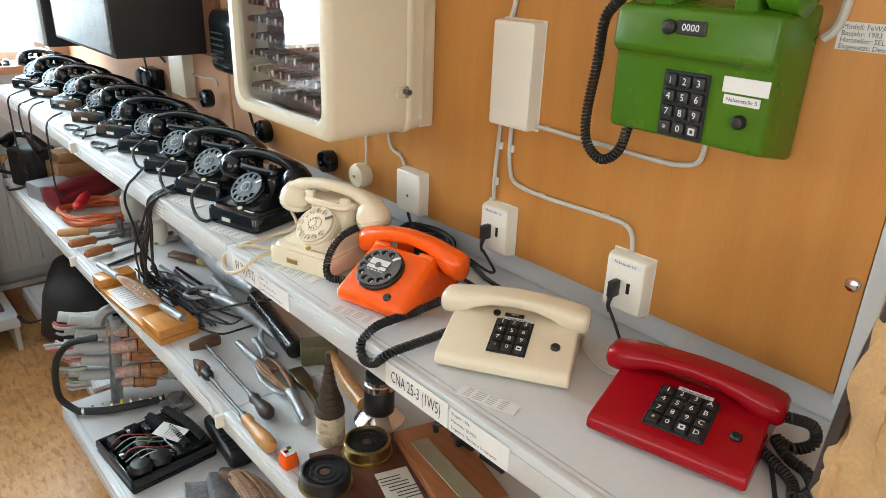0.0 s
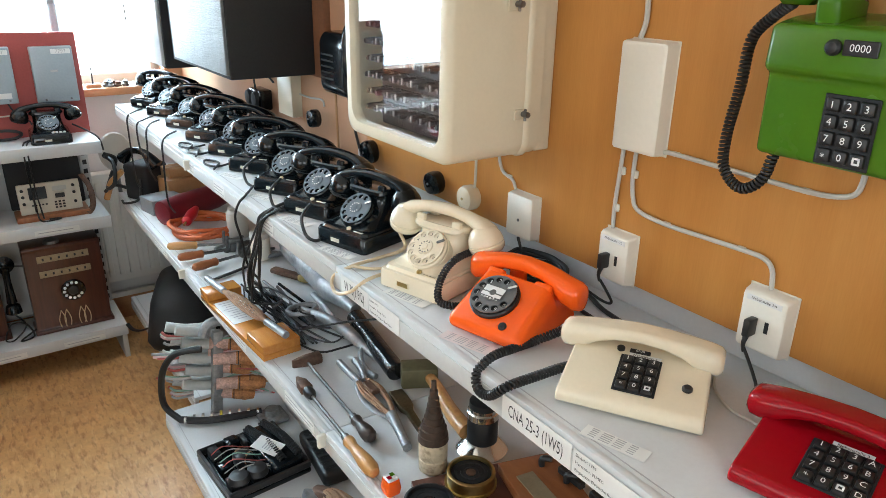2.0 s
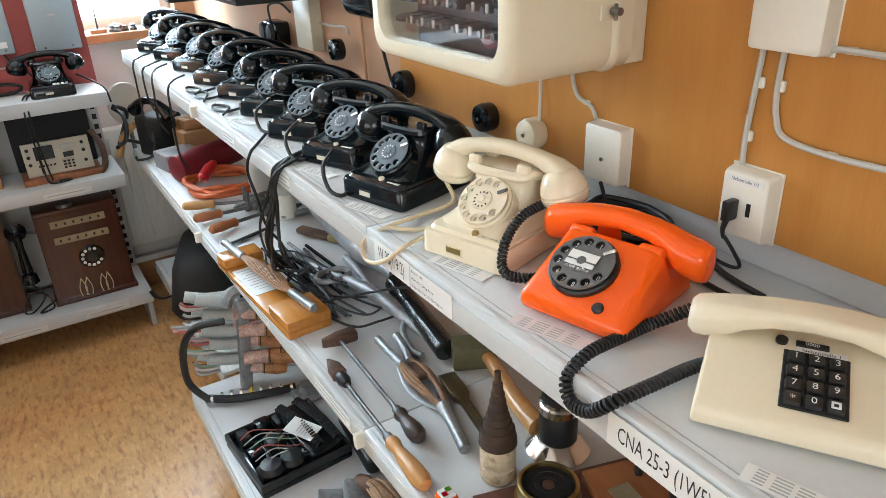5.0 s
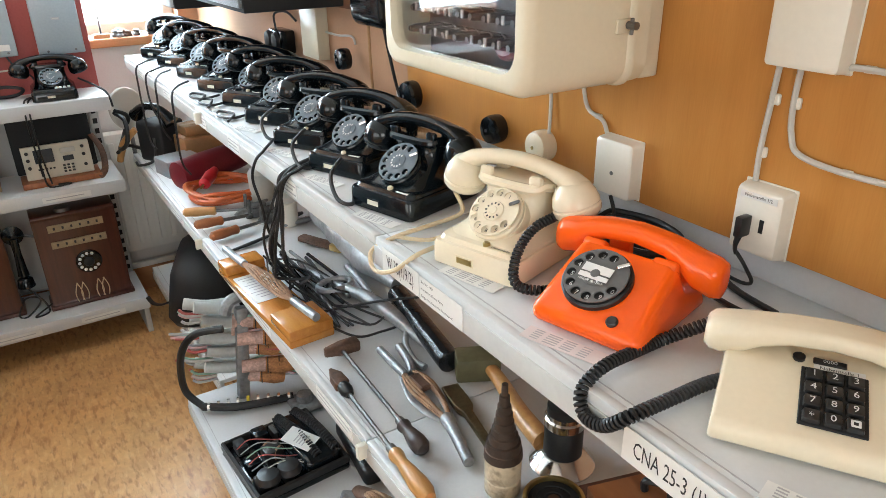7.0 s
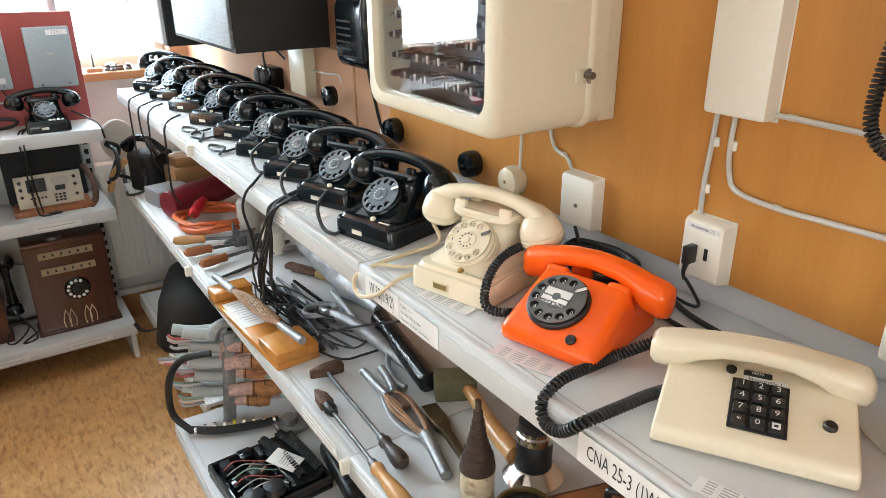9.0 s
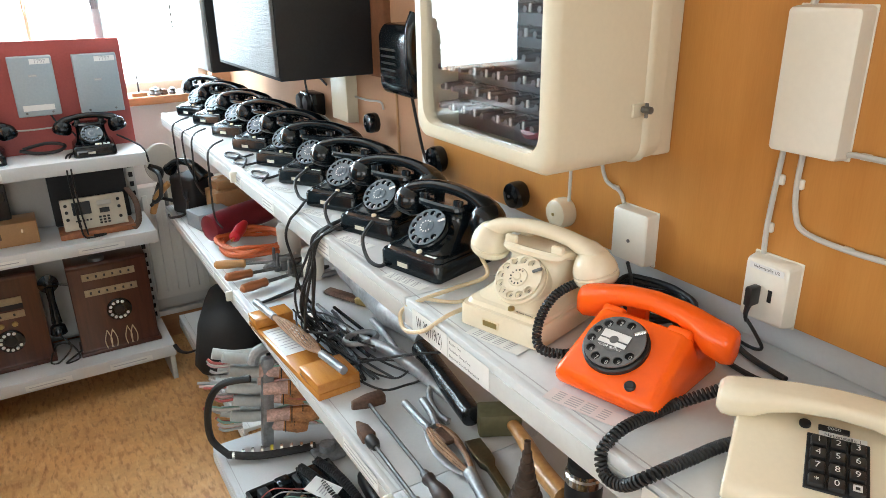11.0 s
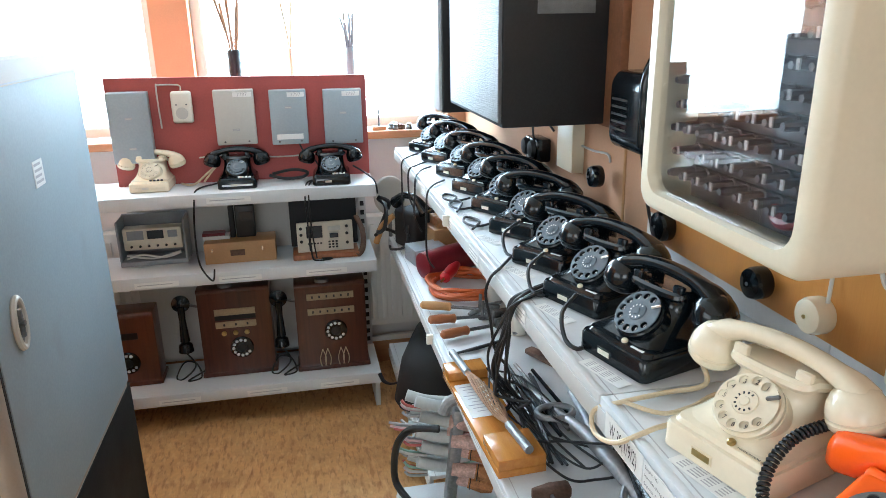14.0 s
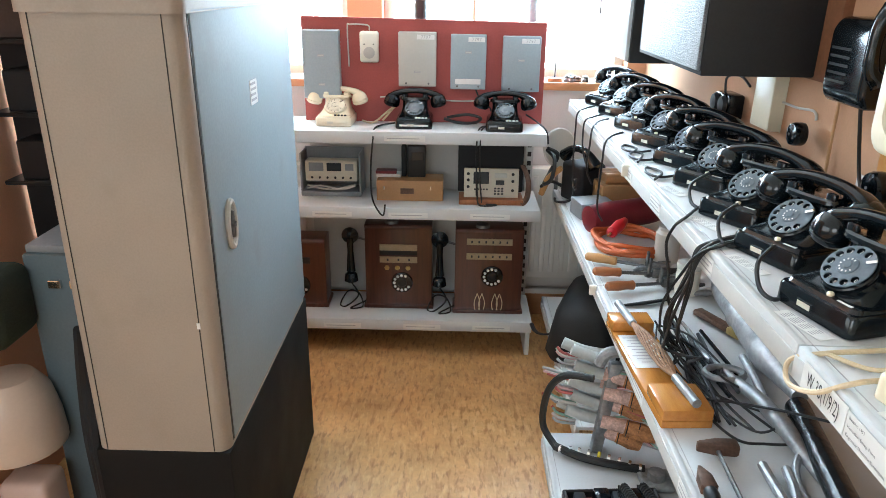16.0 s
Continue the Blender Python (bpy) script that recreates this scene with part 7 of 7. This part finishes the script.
part("disc", lathe([(0.075, 0), (0.08, 0.004), (0.08, 0.008), (0.075, 0.012)], 32, pose(0, 0, 0, 80, 0, 0)), M_GREYBOX, gd)
part("stem", lathe([(0.008, -0.175), (0.008, -0.07)], 10), M_STEEL, gd)

# cords trailing over the tools
for i, pts in enumerate((
        [(0.632, 1.76, 0.06), (0.66, 1.69, 0.02), (0.7, 1.6, 0.012), (0.76, 1.53, 0.02), (0.8, 1.45, 0.03)],
        [(0.628, 1.78, 0.07), (0.65, 1.72, 0.04), (0.69, 1.58, 0.01), (0.73, 1.49, 0.01), (0.78, 1.5, 0.025), (0.82, 1.56, 0.02)],
        [(0.64, 1.8, 0.05), (0.625, 1.74, 0.03), (0.64, 1.69, 0.02), (0.67, 1.72, 0.03), (0.66, 1.77, 0.04), (0.635, 1.75, 0.05), (0.63, 1.7, 0.03), (0.66, 1.64, 0.012)],
        [(0.66, 1.86, 0.02), (0.7, 1.78, 0.04), (0.74, 1.7, 0.02), (0.72, 1.63, 0.03), (0.77, 1.6, 0.012)])):
    cable("black_cable", [(x, y, LOW + z) for x, y, z in pts], 0.0024, M_RUBBER, "thin black telephone cord trailing over the tools", "cable", "cords over the tools")
# ---- base shelf ----
bg = thing("shoulder_bag", at(0.68, 2.62, BOT, -20), "black fabric shoulder bag lying on the base shelf", "bag")
part("body", stack([(0, 0.24, 0.4, 0.06, 0, 0), (0.03, 0.27, 0.44, 0.08, 0, 0), (0.1, 0.27, 0.44, 0.1, 0.01, 0.01), (0.16, 0.26, 0.43, 0.11, 0.015, 0.015), (0.2, 0.23, 0.38, 0.1, 0.02, 0.02), (0.222, 0.17, 0.3, 0.08, 0.025, 0.02), (0.23, 0.1, 0.2, 0.045, 0.03, 0.02)], 5), M_BLACK_MATT, bg, "", 60)
part("strap", tube([(-0.12, -0.05, 0.04), (-0.17, -0.04, 0.02), (-0.21, 0.0, 0.008), (-0.24, 0.06, 0.006)], 0.008, 6, 6, None, 0.4), M_BLACK, bg)
# cable ends held in a steel clamp
cs = thing("cable_end_sample", at(0.6, 2.06, BOT), "cut telephone cable with coloured wire bundles in a steel clamp", "cable sample")
part("clamp", box((0.035, 0.03, 0.3), (-0.005, -0.04, 0.0), 0.008, 2, pose(0, 0, 0, 0, 6, 0)), M_LEAD, cs, "grey steel clamp bar")
part("clamp_top", tube([(-0.02, -0.04, 0.29), (0.0, -0.04, 0.325), (0.06, -0.04, 0.33), (0.12, -0.03, 0.31)], 0.017, 10, 6), M_LEAD, cs)
M_WRAP = mat("brown_paper_wrap", (0.42, 0.19, 0.075), 0.75, 0, 0.35, 40, 160, 0.5)
M_LINER = mat("pink_paper_liner", (0.6, 0.4, 0.34), 0.75, 0, 0.3, 40, 160, 0.4)
for j, (z, dy, ln) in enumerate(((0.245, -0.03, 0.12), (0.195, -0.05, 0.15), (0.15, -0.02, 0.12), (0.105, -0.055, 0.14), (0.06, -0.03, 0.11), (0.2, 0.0, 0.13))):
    w = part("paper_roll", tube([(0.0, dy, z + 0.01), (ln * 0.45, dy - 0.02, z + 0.004), (ln * 0.5, dy - 0.022, z + 0.003)], [0.019, 0.02, 0.019], 12, 4), M_LINER, cs, "pink paper-wrapped wire bundle")
    part("wrapped_end", tube([(ln * 0.45, dy - 0.02, z + 0.004), (ln * 0.8, dy - 0.035, z - 0.004), (ln * 1.05, dy - 0.045, z - 0.012)], [0.0215, 0.026, 0.017], 9, 5), M_WRAP, w, "brown paper wrapped end")
    for q in (0.5, 0.72):
        part("tie", lathe([(0.0235, -0.0015), (0.0245, 0), (0.0235, 0.0015)], 12, Matrix.Translation((ln * q, dy - 0.02 - 0.04 * (q - 0.45), z + 0.003 - 0.01 * (q - 0.4))) @ pose(0, 0, 0, 0, 95, -20)), M_BLACK, w)
M_SHEATH = mat("grey_sheath", (0.5, 0.52, 0.51), 0.45, 0, 0.1)
COLS = [mat("wire_" + n, c, 0.5, 0, 0.15) for n, c in (("white", (0.55, 0.53, 0.5)), ("red", (0.45, 0.1, 0.09)), ("green", (0.25, 0.42, 0.33)), ("pink", (0.6, 0.38, 0.38)), ("grey", (0.38, 0.38, 0.38)))]
k = 0
for j, z in enumerate((0.285, 0.235, 0.185, 0.135, 0.085)):
    for i in range(2):
        dx = -0.03 - 0.02 * i + 0.012 * (j % 2)
        part("sheathed_wire", tube([(0.03, -0.01 + 0.03 * i, z), (dx, 0.0 + 0.035 * i, z + 0.006), (dx - 0.06, 0.01 + 0.04 * i, z + 0.024)], 0.0165, 12, 4), M_SHEATH, cs, "grey sheathed wire bundle")
    for i in range(5):
        a2 = rnd.uniform(0, 6.28)
        q = 0.012 * math.sqrt(rnd.random())
        part("wire", tube([(-0.06, 0.02 + q * math.cos(a2), z - 0.02 + q * math.sin(a2)), (-0.11, 0.03 + 1.4 * q * math.cos(a2), z - 0.016 + 1.4 * q * math.sin(a2)), (-0.125 - rnd.random() * 0.04 * (j in (1, 3)), 0.045 + 1.6 * q * math.cos(a2), z - 0.008 + 1.6 * q * math.sin(a2))], 0.0042, 6, 3), COLS[(i + j) % 5], cs)
    for i in range(7):
        a2 = rnd.uniform(0, 6.28)
        part("wire", tube([(0.02, -0.04, z - 0.02), (0.07 + 0.01 * i, -0.06 - 0.02 * math.cos(a2), z - 0.02 + 0.02 * math.sin(a2)), (0.12 + 0.01 * i, -0.09, z - 0.03 + 0.02 * math.sin(a2))], 0.003, 5, 4), COLS[(i * 2 + j) % 5], cs)
hs = thing("test_hose", Matrix(), "black rubber hose with a chequered end sleeve", "hose")
part("hose", tube(plan([(0.56, 1.97, 0.44), (0.5, 2.0, 0.43), (0.468, 2.03, 0.38), (0.458, 2.06, 0.3), (0.462, 2.06, 0.235), (0.49, 2.01, 0.209)]), 0.0105, 10, 8), M_RUBBER, hs)
part("sleeve", tube(plan([(0.487, 2.013, 0.21), (0.56, 1.97, 0.206), (0.66, 1.94, 0.206), (0.7, 1.93, 0.208)]), 0.012, 10, 6), M_BLACK, hs)
for i in range(9):
    f = i / 8
    q = part("band", lathe([(0.0125, -0.004), (0.0128, 0), (0.0125, 0.004)], 10), M_CHROME if i != 4 else mat("yellow_band", (0.6, 0.5, 0.03), 0.4), hs)
    p0 = Vector((0.5 + 0.19 * f, 2.004 - 0.072 * f + 0.01 * math.sin(f * 3), 0.2085)) * U
    q.matrix_local = Matrix.Translation(p0) @ pose(0, 0, 0, 0, 90, -20)
fl = thing("stand_bracket", at(0.72, 1.9, BOT), "grey cast steel foot plate on the base shelf", "bracket")
part("plate", box((0.09, 0.09, 0.02), (0, 0, 0), 0.01, 3), M_LEAD, fl)
part("boss", lathe([(0.025, 0.02), (0.022, 0.04), (0.012, 0.042)], 18), M_LEAD, fl)
# opened telephone chassis
op = thing("opened_telephone", at(0.598, 1.722, BOT, 4), "opened black telephone showing its bells and wiring", "telephone")
part("base_shell", box((0.25, 0.25, 0.02), (0, 0, 0), 0.008, 2), M_BAKELITE, op)
part("inner_frame", box((0.1, 0.22, 0.045), (0.06, 0, 0.018), 0.018, 3), M_BAKELITE, op)
for s, (w, d) in ((0, (0.25, 0.01)), (1, (0.25, 0.01)), (2, (0.01, 0.25)), (3, (0.01, 0.25))):
    px, py = ((0, 0.12), (0, -0.12), (0.12, 0), (-0.12, 0))[s]
    part("shell_wall", box((w, d, 0.026), (px, py, 0.018), 0.004, 1), M_BLACK, op)
for i in range(12):
    part("terminal_block", box((0.03 + 0.01 * (i % 3), 0.045, 0.03 + 0.012 * (i % 2)), (-0.085 + 0.055 * (i % 4), 0.085 - 0.08 * (i // 4), 0.02), 0.006, 2), (M_BLACK_MATT, M_BAKELITE, M_BLACK)[i % 3], op)
for i in range(2):
    part("gong", lathe([(0.004, 0.03), (0.026, 0.026), (0.032, 0.01), (0.031, 0.008)], 22, Matrix.Translation((-0.08 + 0.055 * i, -0.085, 0.04))), M_BLACK, op)
    part("spring_cord", coil([(0.03 + 0.05 * i, 0.11, 0.06), (0.045 + 0.05 * i, 0.0, 0.07), (0.05 + 0.05 * i, -0.1, 0.06)], 0.011, 0.009, 0.0035, 5, 8), M_RUBBER, op)
for i in range(6):
    y0 = 0.07 - 0.025 * i
    part("wire", tube([(-0.1, y0, 0.045), (-0.06 + rnd.uniform(-0.01, 0.01), y0 - 0.02, 0.075), (-0.01, y0 - 0.035 + rnd.uniform(-0.02, 0.02), 0.06), (0.03, y0 - 0.05, 0.05)], 0.0017, 5, 5), COLS[(1, 4, 2, 1, 4, 0)[i]], op)
part("coil_winding", lathe([(0.016, 0), (0.02, 0.002), (0.02, 0.006), (0.016, 0.007), (0.016, 0.04), (0.02, 0.041), (0.02, 0.046)], 16, Matrix.Translation((-0.04, 0.03, 0.045)) @ pose(0, 0, 0, 90, 0, 30)), M_COPPER, op)
cdm = part("card", box((0.055, 0.085, 0.0012), (0.035, -0.03, 0.078), 0, 1, pose(0, 0, 0, 6, -4, 28)), M_PAPER, op, "white printed card")
for i in range(6):
    part("print_bar", box((0.036, 0.003, 0.0004), (0.026 + i * 0.003, -0.004 - i * 0.009, 0.0808), 0, 1, pose(0, 0, 0, 6, -4, 28)), M_INK_FAINT, cdm)
bl = thing("opened_handset", at(0.765, 1.64, BOT, -6), "black ribbed plastic telephone cover lying beside the chassis", "telephone cover")
part("cover", box((0.09, 0.24, 0.05), (0, 0, 0), 0.016, 3), M_BLACK, bl)
for i in range(8):
    part("rib", box((0.07, 0.008, 0.008), (0, -0.09 + i * 0.025, 0.048), 0.003, 1), M_BLACK, bl)
M_PAPER_WIRE = mat("tan_paper_wire", (0.4, 0.27, 0.17), 0.7, 0, 0.3, 30, 150, 0.2)
wb = thing("wire_bunch", at(0.69, 1.42, BOT, -30), "bunch of brown paper-insulated wires in a grey steel sleeve", "cable sample")
part("sleeve", box((0.06, 0.12, 0.03), (-0.06, 0.02, 0.02), 0.006, 2, pose(0, 0, 0, 0, 18, 14)), M_LEAD, wb)
part("core", tube([(-0.06, 0.08, 0.035), (0.0, 0.02, 0.05), (0.06, -0.08, 0.045), (0.08, -0.16, 0.04)], [0.02, 0.028, 0.026, 0.02], 14, 6), M_RUST, wb)
for i in range(110):
    a2, q = rnd.uniform(0, 6.28), 0.045 * math.sqrt(rnd.random())
    part("wire", tube([(-0.05, 0.07, 0.04), (0.0 + 0.7 * q * math.cos(a2), 0.02, 0.055 + 0.8 * abs(q * math.sin(a2))), (0.06 + q * math.cos(a2), -0.08, 0.055 + 0.7 * abs(q * math.sin(a2))), (0.085 + 1.1 * q * math.cos(a2), -0.17 + rnd.uniform(-0.03, 0.03), 0.035 + 0.6 * abs(q * math.sin(a2)))], 0.0027, 5, 4), M_COPPER if i % 3 else M_PAPER_WIRE, wb)
mt_ = thing("metal_tray", at(0.6, 1.48, BOT, -20), "ribbed grey metal heat sink on the base shelf", "heat sink")
part("plate", box((0.06, 0.12, 0.012), (0, 0, 0.02), 0.002, 1, pose(0, 0, 0, 0, 12, 0)), M_LEAD, mt_)
for i in range(6):
    part("fin", box((0.05, 0.003, 0.02), (0, -0.05 + i * 0.02, 0.0), 0, 1), M_STEEL, mt_)
jb3 = thing("plastic_bag", at(0.82, 1.75, BOT), "crumpled clear grey plastic sack behind the chassis", "sack")
part("sack", stack([(0, 0.1, 0.5, 0.05, 0, 0), (0.08, 0.13, 0.54, 0.06, -0.01, 0), (0.17, 0.1, 0.5, 0.05, 0.01, 0.01), (0.22, 0.05, 0.34, 0.03, 0, 0)], 4), M_GREYBOX, jb3)

# ---- suede hide at the near end ----
for z in (0.957, 0.99):
    part("slot", slab(0.9275, 0.9295, 0.33, 0.345, z, z + 0.02), M_SLOT, shelf)
sd = thing("suede_apron", at(0.77, 0.235, 0.955), "tan suede hide hanging at the end of the shelf", "apron")
secs = []
for z in range(13):
    zz = z * 0.022
    secs.append([(0.0 + 0.02 * math.sin(z * 0.9 + i * 0.7) + 0.035 * math.cos(2 * math.pi * i / 16), 0.055 * (1 - 0.35 * z / 12) * math.sin(2 * math.pi * i / 16) + 0.012 * math.sin(i * 2.1 + z * 0.5), zz) for i in range(16)])
part("hide", loft(secs), M_FELT, sd, "", 60)
part("edge_binding", tube([(0.0, 0.058, 0.003), (0.004, 0.056, 0.09), (-0.004, 0.048, 0.18), (0.0, 0.038, 0.26)], 0.007, 8, 6), M_RUBBER_TOOL, sd, "dark edge binding")
